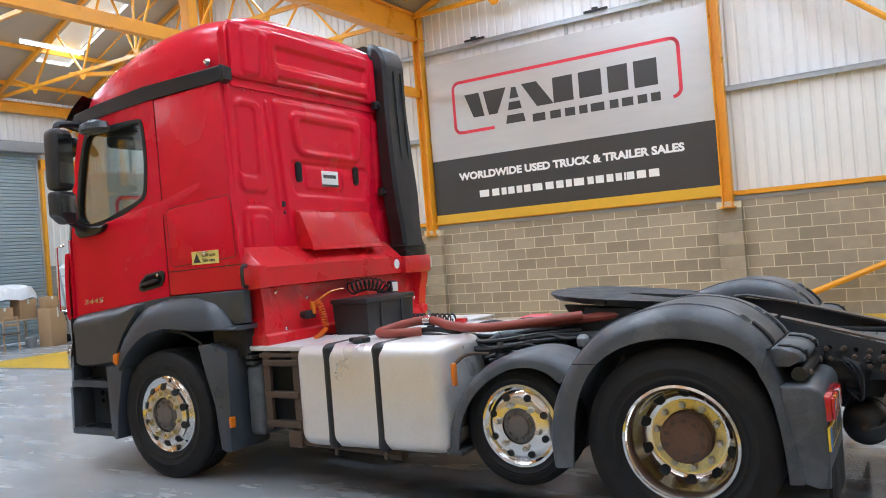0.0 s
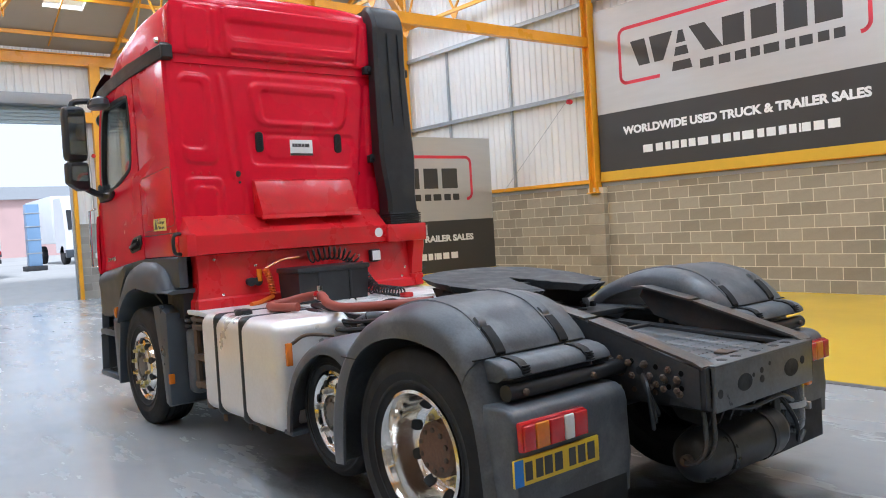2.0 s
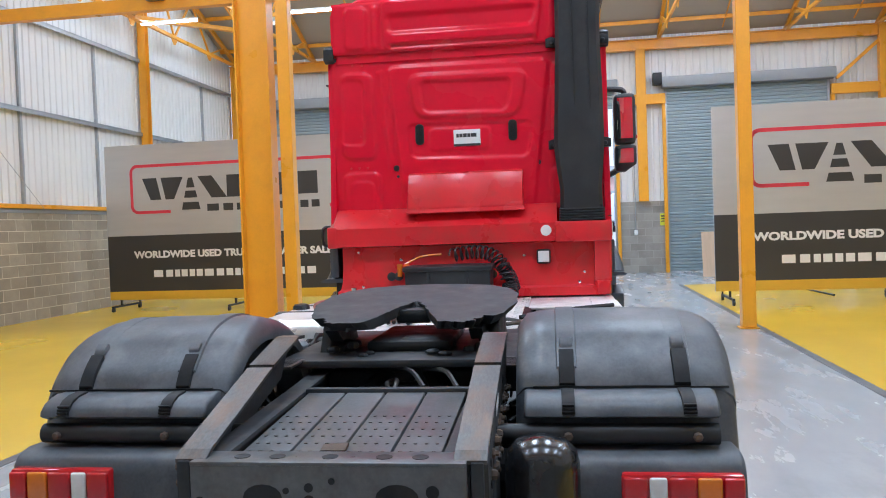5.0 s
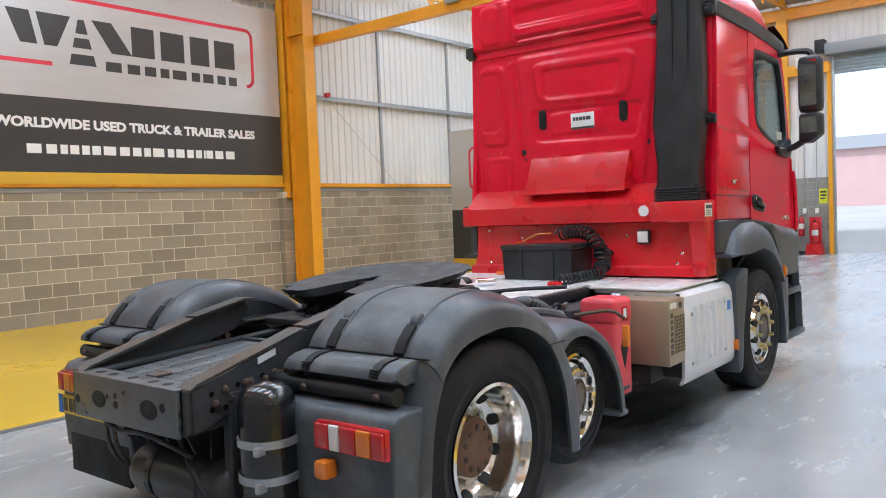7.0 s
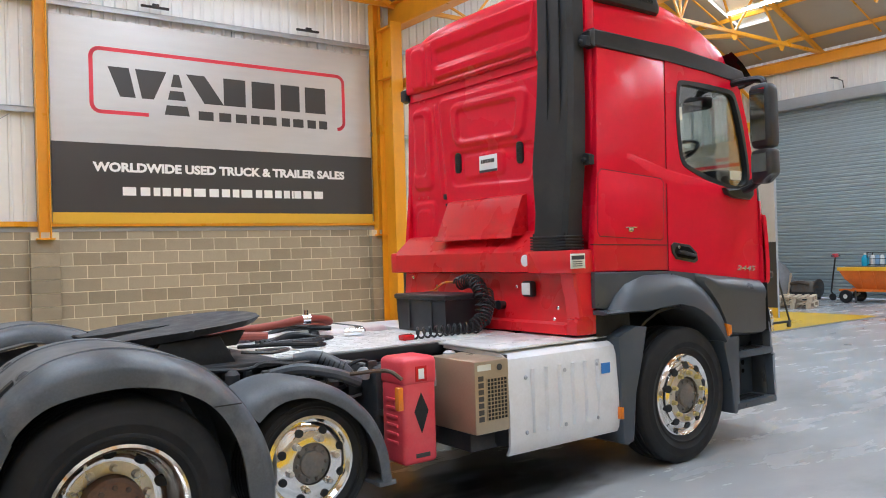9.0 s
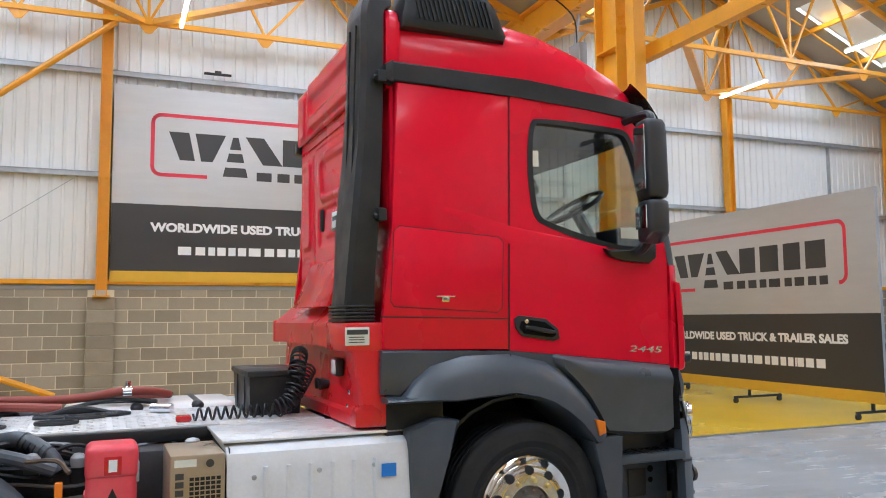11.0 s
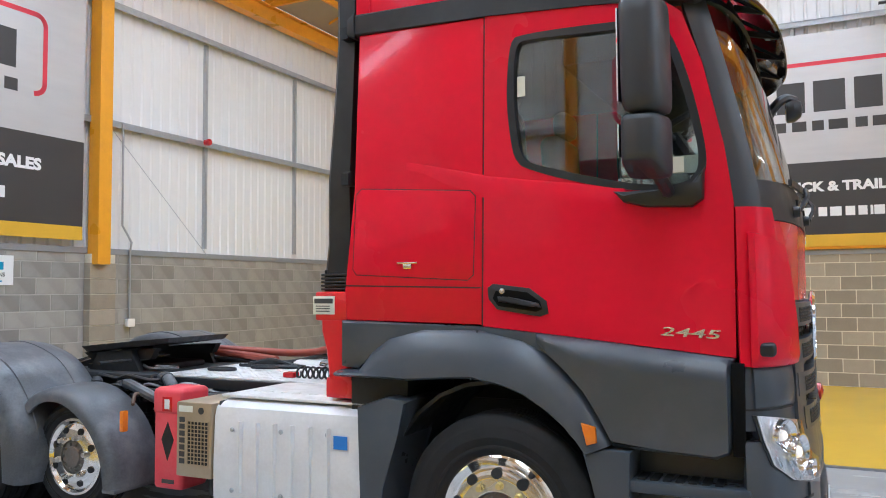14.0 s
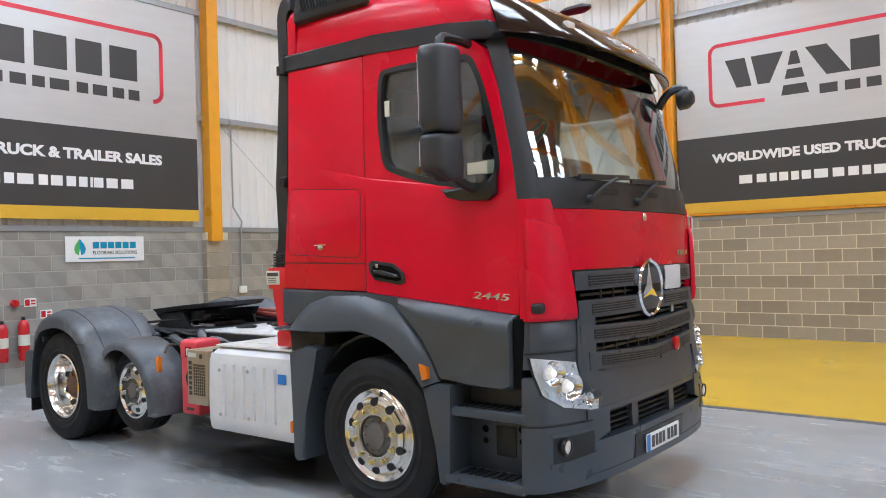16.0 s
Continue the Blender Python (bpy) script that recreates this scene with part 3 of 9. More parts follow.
for y0, y1 in ((8.7, 9.65), (-8.65, -9.9)):
    member("knee_brace", bar(fresh(), (XF - 0.15, y0, 5.5), (XF - 0.15, y1, 6.6), 0.09))
# wall braces in the rear bays
for y in (YL - 0.22, YR + 0.22):
    for a, b in (((XR + 0.2, 2.3), (-2.4, 6.95)), ((XR + 0.2, 2.2), (-3.2, 0.35))):
        member("wall_brace", tube(fresh(), [(a[0], y, a[1]), (b[0], y, b[1])], 0.055, 10))

# lattice trusses over both bays
for y in (YL - 0.25, 6.95, 3.45, -0.2, -3.7, -7.3, YR + 0.25):
    for x0, x1 in ((XR, XV), (XV, XF)):
        bm = fresh()
        mid, n = (x0 + x1) / 2, 6
        bar(bm, (x0 + 0.1, y, 7.0), (x1 - 0.1, y, 7.0), 0.07, 0.09)
        low = [x0 + (x1 - x0) * k / n for k in range(n + 1)]
        for a, b in ((x0, mid), (mid, x1)):
            bar(bm, (a, y, roof_z(a + 1e-3 if a == x0 else a) - 0.14), (b, y, roof_z(b - 1e-3 if b == x1 else b) - 0.14), 0.09, 0.11)
        for k in range(n):
            xm = (low[k] + low[k + 1]) / 2
            for xe in (low[k], low[k + 1]):
                if x0 + 0.2 < xe < x1 - 0.2:
                    bar(bm, (xe, y, 7.0), (xm, y, roof_z(xm) - 0.16), 0.045)
        bar(bm, (mid, y, 7.0), (mid, y, roof_z(mid) - 0.16), 0.05)
        for xe in low[1:-1]:
            prism(bm, [(xe - 0.16, 7.03), (xe + 0.16, 7.03), (xe + 0.16, 6.94), (xe + 0.05, 6.8), (xe - 0.05, 6.8), (xe - 0.16, 6.94)], "y", y - 0.006, y + 0.006)
        member("truss", bm)
for x0 in (RIDGE1, RIDGE2):
    for s in (1, -1):
        for y0, y1 in ((YL - 0.25, 7.0), (YR + 0.25, -7.3)):
            member("roof_tie", bar(fresh(), (x0 + s * 0.12, y0, 7.02), (x0 + s * 2.7, y1, 7.02), 0.16, 0.10))
for x0, x1 in ((XR, RIDGE1), (XV, RIDGE1), (XV, RIDGE2), (XF, RIDGE2)):
    for k in (0.12, 0.36, 0.6, 0.84):
        x = x0 + (x1 - x0) * k
        member("purlin", box(fresh(), x - 0.03, x + 0.03, YR, YL, roof_z(x) - 0.13, roof_z(x) - 0.02))
    for y in (8.7, 5.2, 1.65, -1.95, -5.5, -9.1):
        member("sag_bar", bar(fresh(), (x0 * 0.95 + x1 * 0.05, y, roof_z(x0 * 0.95 + x1 * 0.05) - 0.1), (x1, y, roof_z(x1 - 1e-3 if x1 > x0 else x1 + 1e-3) - 0.1), 0.035))

# ---- roof with its light openings ----
LIGHT_Y = (7.95, 4.3, 1.17, -2.05, -5.2, -8.1)
roof = fresh()
skylights = []
for x0, x1 in ((XR, RIDGE1), (XV, RIDGE1), (XV, RIDGE2), (XF, RIDGE2)):
    sg = 1 if x1 > x0 else -1
    a, b = x0 + sg * 1.75, x0 + sg * 4.6
    eps = 1e-4 * sg
    cuts = sorted(LIGHT_Y)
    edges = [YR - 0.2] + [v for y in cuts for v in (y - 0.5, y + 0.5)] + [YL + 0.2]

    def skin(xa, xb, ya, yb):
        za, zb = roof_z(xa), roof_z(xb)
        loft(roof, [[(xa, y, za), (xb, y, zb), (xb, y, zb + 0.12), (xa, y, za + 0.12)] for y in (ya, yb)])

    skin(x0 + eps, a, edges[0], edges[-1])
    skin(b, x1 - eps, edges[0], edges[-1])
    for k in range(0, len(edges), 2):
        skin(a, b, edges[k], edges[k + 1])
    for y in cuts:
        skylights.append((a, b, y))
tagged(obj("ceiling", roof, "roof_liner"), "cream lined pitched roof with rooflights", "ceiling", kind="structure")
# opaque sheets added above the skylight lamps to keep the sun out
rl = fresh()
for a, b, y in skylights:
    loft(rl, [[(a, yy_, roof_z(a) + 0.13), (b, yy_, roof_z(b) + 0.13), (b, yy_, roof_z(b) + 0.15), (a, yy_, roof_z(a) + 0.15)] for yy_ in (y - 0.6, y + 0.6)])
tagged(obj("sun_block_sheet", rl, "white"), "opaque white sheets added over the roof openings to block the sun", "rooflight", kind="structure")
for a, b, y in skylights:
    la = bpy.data.lights.new("skylight", "AREA")
    la.shape, la.size, la.size_y = "RECTANGLE", math.hypot(b - a, roof_z(b) - roof_z(a)), 0.98
    la.energy, la.color = SKYLIGHT_W * (0.6 if y > 7 else 0.85 if y < -7 else 1.06), (0.84, 0.93, 1.0)
    lo = new("skylight", la)
    mid = Vector(((a + b) / 2, y, roof_z((a + b) / 2) + 0.10))
    along = Vector((b - a, 0, roof_z(b) - roof_z(a))).normalized()
    if along.x < 0:
        along = -along
    up = Vector((0, 1, 0)).cross(along) * -1
    nz = along.cross(Vector((0, 1, 0)))
    lo.matrix_world = Matrix.Translation(mid) @ Matrix((along, Vector((0, 1, 0)), nz)).transposed().to_4x4()
led = fresh()
box(led, -0.035, 0.035, -0.75, 0.75, -0.05, 0.0, 0.015)
batten0 = None
for x, y in ((-1.3, 8.6), (-1.3, 5.0), (-1.3, -5.6), (11.3, 5.2), (11.3, -5.4), (11.3, 8.8), (11.3, -9.0), (11.3, 0.0)):
    if batten0 is None:
        batten0 = thing("tube_light", "white tubular light hanging below the roof truss", "light", "tube lights", at=(x, y, 6.95))
        part("diffuser", led, glow("lit_tube", (1.0, 0.98, 0.95), 9.0), batten0)
        part("housing", box(fresh(), -0.03, 0.03, -0.76, 0.76, 0.0, 0.045, 0.008), "white", batten0)
    else:
        copy_thing(batten0, pose(x, y, 6.95))

# ---- roller doors ----
for k, (y0, y1) in enumerate(DOORS):
    shut = k != 1
    d = tagged(new("door_%d" % (k + 1)), "closed grey steel roller shutter door" if shut else "open grey steel roller shutter door, rolled up", "roller door", kind="structure")
    bm = fresh()
    z0 = 0.02 if shut else 5.0
    prof, z = [], z0
    while z < 5.6:
        prof += [(XF + 0.03, z), (XF + 0.005, z + 0.02), (XF + 0.005, z + 0.07), (XF + 0.03, z + 0.09)]
        z += 0.1
    loft(bm, [[(x, y, zz) for x, zz in prof] + [(XF + 0.06, y, prof[-1][1]), (XF + 0.06, y, z0)] for y in (y0 + 0.05, y1 - 0.05)])
    part("curtain", bm, "steel_shutter", d, smooth=0)
    part("roll_housing", box(fresh(), XF - 0.36, XF - 0.02, y0 - 0.1, y1 + 0.1, 5.5, 5.82, 0.03), "rail_grey", d)
    part("motor", box(fresh(), XF - 0.34, XF - 0.02, y1 + 0.1, y1 + 0.36, 5.6, 5.95, 0.02), "black_plastic", d)
    for y in (y0 + 0.02, y1 - 0.02):
        part("guide", box(fresh(), XF - 0.03, XF + 0.07, y - 0.04, y + 0.04, 0, 5.55, 0.004), "galv", d)


# ---- banners ----
def banner_art(parent, w, h, k):
    """The printed face of a banner, w wide and h high, front towards -y. k: the height of its dark band."""
    hb = h * 0.055
    part("silver_field", box(fresh(), 0, w, 0, 0.004, hb + k, h), "silver_print", parent, smooth=0)
    part("dark_band", box(fresh(), 0, w, -0.001, 0.004, hb, hb + k), "dark_print", parent, smooth=0)
    part("yellow_band", box(fresh(), 0, w, -0.002, 0.004, 0, hb), "yellow_print", parent, smooth=0)
    # red frame line: open below, from the lower left round to the lower right
    top = h - hb - k
    x0, x1, z0, z1, r = w * 0.106, w * 0.898, hb + k + top * 0.255, hb + k + top * 0.765, w * 0.024
    path = [(x0 + (x1 - x0) * 0.193, z0)]
    for cx, cz, s in ((x0 + r, z0 + r, 270), (x0 + r, z1 - r, 180), (x1 - r, z1 - r, 90), (x1 - r, z0 + r, 0)):
        path += [(cx + r * math.cos(radians(s - 90 * i / 5)), cz + r * math.sin(radians(s - 90 * i / 5))) for i in range(6)]
    bm = fresh()
    for (a, b), (c, d) in zip(path, path[1:]):
        dx, dz = c - a, d - b
        n = math.hypot(dx, dz)
        ox, oz = -dz / n * w * 0.0055, dx / n * w * 0.0055
        e = w * 0.0012
        ux, uz = dx / n * e, dz / n * e
        prism(bm, [(a + ox - ux, b + oz - uz), (c + ox + ux, d + oz + uz), (c - ox + ux, d - oz + uz), (a - ox - ux, b - oz - uz)], "y", -0.002, 0.0)
    part("red_frame_line", bm, "red_print", parent, smooth=0)
    # the mark: plain charcoal shapes, with a road of three blocks that narrows upwards
    lw, lz, lh = x1 - x0, z0 + (z1 - z0) * 0.26, (z1 - z0) * 0.47

    def shape(pts):
        part("mark", prism(fresh(), [(x0 + lw * u, lz + lh * v) for u, v in pts], "y", -0.002, 0.0), "dark_print", parent, smooth=0)

    shape([(0.056, 1.0), (0.128, 1.0), (0.150, 0.0), (0.096, 0.0)])
    shape([(0.150, 1.0), (0.262, 1.0), (0.214, 0.0), (0.172, 0.0)])
    shape([(0.335, 1.0), (0.405, 1.0), (0.478, 0.0), (0.402, 0.0)])
    for v0, v1 in ((0.50, 0.95), (0.04, 0.36), (-0.50, -0.16)):
        half = lambda v: 0.009 + 0.030 * (1.0 - v) / 1.2
        shape([(0.298 - half(v1), v1), (0.298 + half(v1), v1), (0.298 + half(v0), v0), (0.298 - half(v0), v0)])
    for u, wd in ((0.478, 0.105), (0.592, 0.115), (0.715, 0.098), (0.822, 0.110)):
        shape([(u, 1.0), (u + wd * 0.84, 1.0), (u + wd * 0.84, 0.0), (u, 0.0)])
    u = 0.378
    for wd in (0.080, 0.066, 0.062, 0.050, 0.080, 0.050, 0.064, 0.053, 0.052):
        shape([(u, -0.28), (u + wd * 0.72, -0.28), (u + wd * 0.72, -0.60), (u, -0.60)])
        u += wd
    text_mesh("lettering", "WORLDWIDE USED TRUCK & TRAILER SALES", h * 0.060, "white_print",
              Matrix.Translation((w * 0.104, -0.002, hb + k * 0.600)) @ pose(0, 0, 0, 90), parent, bold=h * 0.0028, wide=w * 0.79)
    u = w * 0.182
    for wd in [0.046, 0.034, 0.024, 0.030, 0.026, 0.030, 0.044, 0.036, 0.032, 0.026, 0.044, 0.026, 0.034, 0.028, 0.026, 0.008, 0.03, 0.036, 0.04]:
        part("address_bar", prism(fresh(), [(u, hb + k * 0.25), (u + w * wd * 0.80, hb + k * 0.25), (u + w * wd * 0.80, hb + k * 0.375), (u, hb + k * 0.375)], "y", -0.002, 0.0), "white_print", parent, smooth=0)
        u += w * wd * 1.068


def wall_banner(x, y, z, rz, w, h, k):
    b = thing("wall_banner", "large silver and charcoal printed banner stretched on the wall", "banner", "wall banners", at=(x, y, z), rz=rz)
    banner_art(b, w, h, k)
    return b


wall_banner(-2.39, YL - 0.08, 2.295, 0, 6.25, 3.58, 1.21)
wall_banner(4.31, YR + 0.08, 2.27, 180, 6.32, 3.60, 1.22)
wall_banner(XR + 0.08, -3.3, 2.335, 90, 6.27, 3.50, 1.20)


def stand_banner(x, y, rz, w, h):
    """A printed board on a wheeled steel stand."""
    b = thing("banner_stand", "silver and charcoal printed board on a wheeled steel stand", "banner stand", "banner stands", at=(x, y, 0), rz=rz)
    face = new("board")
    face.parent = b
    face.location = (0, -0.03, 0.24)
    banner_art(face, w, h, h * 0.36)
    bm = fresh()
    plate_with_hole(bm, [(0, 0.24), (w, 0.24), (w, 0.24 + h), (0, 0.24 + h)], [(0.05, 0.29), (w - 0.05, 0.29), (w - 0.05, 0.19 + h), (0.05, 0.19 + h)], "y", -0.024, 0.03, (w / 2, 0.24 + h / 2))
    part("frame", bm, "galv", b, smooth=0)
    part("backing", box(fresh(), 0.02, w - 0.02, -0.02, 0.0, 0.26, 0.22 + h), "dark_print", b, smooth=0)
    for u in (0.25, w / 2, w - 0.25):
        bm = fresh()
        bar(bm, (u, -0.35, 0.11), (u, 0.75, 0.11), 0.04)
        bar(bm, (u, 0.72, 0.12), (u, 0.03, h * 0.55), 0.025)
        bar(bm, (u, 0.0, 0.11), (u, 0.0, 0.3), 0.04)
        part("foot", bm, "black_plastic", b, smooth=0)
        for v in (-0.32, 0.7):
            part("castor", lathe(fresh(), [(0.02, -0.02), (0.05, -0.02), (0.05, 0.02), (0.02, 0.02)], (u, v, 0.05), "x", 14), "black_plastic", b)
    return b


stand_banner(7.75, -3.48, -90, 6.35, 3.36)
stand_banner(8.75, 9.12, -91.6, 5.85, 3.36)


# ---- the tractor unit ----
truck = thing("tractor_unit", "red three-axle tractor unit with dark grey skirts, bare fifth wheel", "truck", at=(0, 0, 0), rz=0.85)
RED, GREY, BLACK = "red", "grey_plastic", "black_plastic"


def tp(name, bm, material, label="", smooth=35, parent=None):
    return part(name, bm, material, parent or truck, label, smooth)


def lerp(table, v):
    """A value between the rows of a table."""
    for (a, fa), (b, fb) in zip(table, table[1:]):
        if v <= b:
            k = max(0.0, (v - a) / (b - a))
            return fa + (fb - fa) * k
    return table[-1][1]


# outline of the nose: how far forward it reaches at the sides and in the middle, by height
SIDE_X = [(0.2, 1.10), (0.9, 1.10), (1.3, 1.08), (1.95, 1.075), (2.24, 1.035), (2.62, 0.95), (2.93, 0.86), (3.2, 0.80)]
MID_X = [(0.2, 1.36), (0.5, 1.390), (0.75, 1.385), (1.0, 1.345), (1.5, 1.325), (1.9, 1.328), (2.05, 1.315), (2.93, 1.10), (3.2, 0.98)]
HALF_W = [(0.2, 1.22), (0.9, 1.20), (1.25, 1.16), (2.0, 1.147), (3.2, 1.10)]


def nose(u, z, out=0.0):
    """A point of the nose: u from -1 (right side) to 1 (left side)."""
    w, xs, xm = lerp(HALF_W, z), lerp(SIDE_X, z), lerp(MID_X, z)
    bow = (1 - abs(u) ** 3.2) ** 0.5 if abs(u) < 1 else 0.0
    return Vector((xs + (xm - xs) * bow + out * (0.25 + 0.75 * bow), (w + out * (1 - bow)) * u, z))


def nose_skin(u0, u1, z0, z1, out=0.0, thick=0.02, nu=18, nz=6, z0b=None, z1b=None):
    """A curved panel of the nose between two heights, of even thickness. z0b, z1b: heights at the u1 end where they differ."""
    bm = fresh()
    def grid(o):
        rows = []
        for j in range(nz + 1):
            row = []
            for i in range(nu + 1):
                k = i / nu
                lo = z0 + ((z0b if z0b is not None else z0) - z0) * k
                hi = z1 + ((z1b if z1b is not None else z1) - z1) * k
                row.append(nose(u0 + (u1 - u0) * k, lo + (hi - lo) * j / nz, o))
            rows.append(row)
        return rows
    a, b = grid(out), grid(out - thick)
    va = [[bm.verts.new(p) for p in r] for r in a]
    vb = [[bm.verts.new(p) for p in r] for r in b]
    for v, flip in ((va, False), (vb, True)):
        for j in range(nz):
            for i in range(nu):
                q = (v[j][i], v[j][i + 1], v[j + 1][i + 1], v[j + 1][i])
                bm.faces.new(q[::-1] if flip else q)
    for i in range(nu):
        bm.faces.new((va[0][i], vb[0][i], vb[0][i + 1], va[0][i + 1]))
        bm.faces.new((va[nz][i], va[nz][i + 1], vb[nz][i + 1], vb[nz][i]))
    for j in range(nz):
        bm.faces.new((va[j][0], va[j + 1][0], vb[j + 1][0], vb[j][0]))
        bm.faces.new((va[j][nu], vb[j][nu], vb[j + 1][nu], va[j + 1][nu]))
    return bm


M["glass_side"] = glass("tinted_side_glass", (0.84, 0.89, 0.87), alpha=0.11)
M["glass_front"] = glass("windscreen_glass", (0.90, 0.93, 0.91), alpha=0.14)
M["acrylic"] = mat("smoked_acrylic", (0.022, 0.012, 0.010), 0.09, vary=0.1, spec=0.3)
M["lens"] = glass("clear_lens", (0.96, 0.97, 0.98), alpha=0.06)
M["mirror"] = mat("mirror_glass", (0.75, 0.77, 0.78), 0.03, metal=1.0, vary=0.01)
M["lamp_red"] = mat("red_lamp_lens", (0.55, 0.012, 0.016), 0.14, vary=0.1, coat=0.6)
M["lamp_amber"] = mat("amber_lamp_lens", (0.75, 0.20, 0.012), 0.2, vary=0.08, coat=0.5)
M["lamp_white"] = mat("white_lamp_lens", (0.78, 0.76, 0.74), 0.2, vary=0.08, coat=0.5)
M["plate_yellow"] = mat("yellow_plate", (0.78, 0.54, 0.03), 0.35, vary=0.05)
M["blue"] = mat("blue_print", (0.03, 0.20, 0.62), 0.4, vary=0.08)
M["orange"] = mat("orange_plastic", (0.80, 0.16, 0.015), 0.4, vary=0.08)
M["cloth"] = mat("dark_seat_cloth", (0.035, 0.037, 0.042), 0.9, vary=0.2, bump=0.3)
M["trim_pale"] = mat("grey_cab_trim", (0.13, 0.135, 0.14), 0.7, vary=0.08)
M["label_pale"] = mat("pale_label", (0.70, 0.71, 0.62), 0.5, vary=0.06)
M["label_yellow"] = mat("yellow_label", (0.78, 0.66, 0.20), 0.5, vary=0.06)
M["lit_lamp"] = glow("lit_bulb", (1.0, 0.90, 0.76), 0.6)
M["reflector"] = mat("satin_reflector", (0.86, 0.87, 0.89), 0.34, metal=0.7, vary=0.15, scale=30)
M["sandy_silver"] = mat("sandy_silver_badge", (0.80, 0.77, 0.72), 0.25, metal=0.8, vary=0.05)

DOOR = [(-0.118, 1.425), (0.30, 1.385), (1.065, 1.305), (1.07, 1.99), (1.035, 2.24), (0.95, 2.62), (0.865, 2.86), (0.78, 2.93), (0.4, 2.965), (-0.095, 2.985)]
PANE = [(0.045, 2.70), (0.04, 2.52), (0.065, 2.31), (0.085, 2.25), (0.13, 2.205), (0.56, 2.085), (0.80, 2.06), (0.90, 2.075), (0.945, 2.14), (0.935, 2.28), (0.86, 2.60), (0.785, 2.79), (0.735, 2.83), (0.60, 2.835), (0.10, 2.85), (0.06, 2.82)]
PC = (0.45, 2.45)
for _ in range(2):
    PANE = [(a[0] * k + b[0] * (1 - k), a[1] * k + b[1] * (1 - k)) for a, b in zip(PANE, PANE[1:] + PANE[:1]) for k in (0.75, 0.25)]


def grow(poly, d, c):
    return [(x + d * (x - c[0]) / math.hypot(x - c[0], z - c[1]), z + d * (z - c[1]) / math.hypot(x - c[0], z - c[1])) for x, z in poly]


for s in (1, -1):
    y0, y1 = s * 1.147, s * 1.10
    # rear side panel with its locker
    tp("side_panel", prism(fresh(), [(-0.925, 1.60), (-0.925, 1.445), (-0.126, 1.43), (-0.102, 2.985), (-0.84, 3.0), (-0.865, 2.15)], "y", y0, y1, 0.012), RED)
    lock = tp("locker_door", prism(fresh(), [(-0.17, 1.68), (-0.155, 2.075), (-0.185, 2.105), (-0.82, 2.15), (-0.855, 2.12), (-0.875, 1.72), (-0.855, 1.69), (-0.2, 1.655)], "y", s * 1.150, s * 1.12, 0.004), RED)
    tp("locker_seam", prism(fresh(), [(-0.166, 1.678), (-0.151, 2.078), (-0.182, 2.109), (-0.822, 2.154), (-0.859, 2.122), (-0.879, 1.718), (-0.857, 1.686), (-0.2, 1.651)], "y", s * 1.1478, s * 1.12), BLACK)
    bm = fresh()
    prism(bm, [(-0.60, 1.742), (-0.48, 1.742), (-0.48, 1.752), (-0.60, 1.752)], "y", s * 1.150, s * 1.162, 0.003)
    prism(bm, rounded(-0.565, -0.515, 1.715, 1.745, 0.01, 3), "y", s * 1.150, s * 1.158, 0.002)
    tp("locker_lock", bm, "chrome", "chrome lock", parent=lock)
    tp("lower_side_strip", prism(fresh(), [(-0.928, 1.635), (-0.928, 1.628), (-0.13, 1.612), (-0.13, 1.619)], "y", s * 1.1485, s * 1.12), BLACK)
    # door with its window
    door = tp("door", plate_with_hole(fresh(), DOOR, PANE, "y", y0, s * 1.085, PC), RED)
    tp("window_seal", plate_with_hole(fresh(), grow(PANE, 0.022, PC), grow(PANE, -0.016, PC), "y", s * 1.152, s * 1.09, PC), BLACK, parent=door)
    pane = tp("window_pane", prism(fresh(), PANE, "y", s * 1.128, s * 1.122), "glass_side", parent=door)
    pane.visible_shadow = False
    tp("door_seam", prism(fresh(), [(-0.135, 1.43), (-0.117, 1.43), (-0.094, 2.985), (-0.108, 2.985)], "y", s * 1.140, s * 1.10), BLACK)
    # handle: a dished dark grip
    bm = fresh()
    prism(bm, [(-0.09, 1.615), (-0.06, 1.635), (0.13, 1.612), (0.215, 1.55), (0.225, 1.49), (0.18, 1.475), (-0.04, 1.508), (-0.085, 1.56)], "y", s * 1.148, s * 1.159, 0.006)
    tp("handle_dish", bm, BLACK, parent=door)
    # black plate laid on the dish: the hollow's shade painted on
    tp("handle_hollow", prism(fresh(), [(-0.045, 1.598), (0.02, 1.605), (0.12, 1.592), (0.185, 1.548), (0.195, 1.51), (0.165, 1.498), (-0.03, 1.525), (-0.06, 1.562)], "y", s * 1.1585, s * 1.1605), "void", parent=door)
    bm = fresh()
    prism(bm, [(-0.03, 1.572), (0.03, 1.570), (0.18, 1.540), (0.19, 1.520), (0.15, 1.522), (-0.025, 1.548)], "y", s * 1.160, s * 1.184, 0.008)
    tp("door_handle", bm, BLACK, "black grip handle", parent=door)
    tp("lock_barrel", lathe(fresh(), [(0.004, 0), (0.014, 0), (0.014, 0.004), (0.004, 0.005)], (-0.01, s * 1.159, 1.598), "y", 12, s), "chrome", parent=door)
    # the raised crease that runs below the window
    bm = fresh()
    crease = [(-0.55, 2.27), (-0.3, 2.215), (-0.1, 2.165), (0.1, 2.135), (0.35, 2.10), (0.6, 2.065)]
    loft(bm, [[(x, s * 1.146, z + 0.012), (x, s * (1.1475 + 0.006 * min(1, k / 2)), z), (x, s * 1.146, z - 0.10)] for k, (x, z) in enumerate(crease)], caps=False, loop=False)
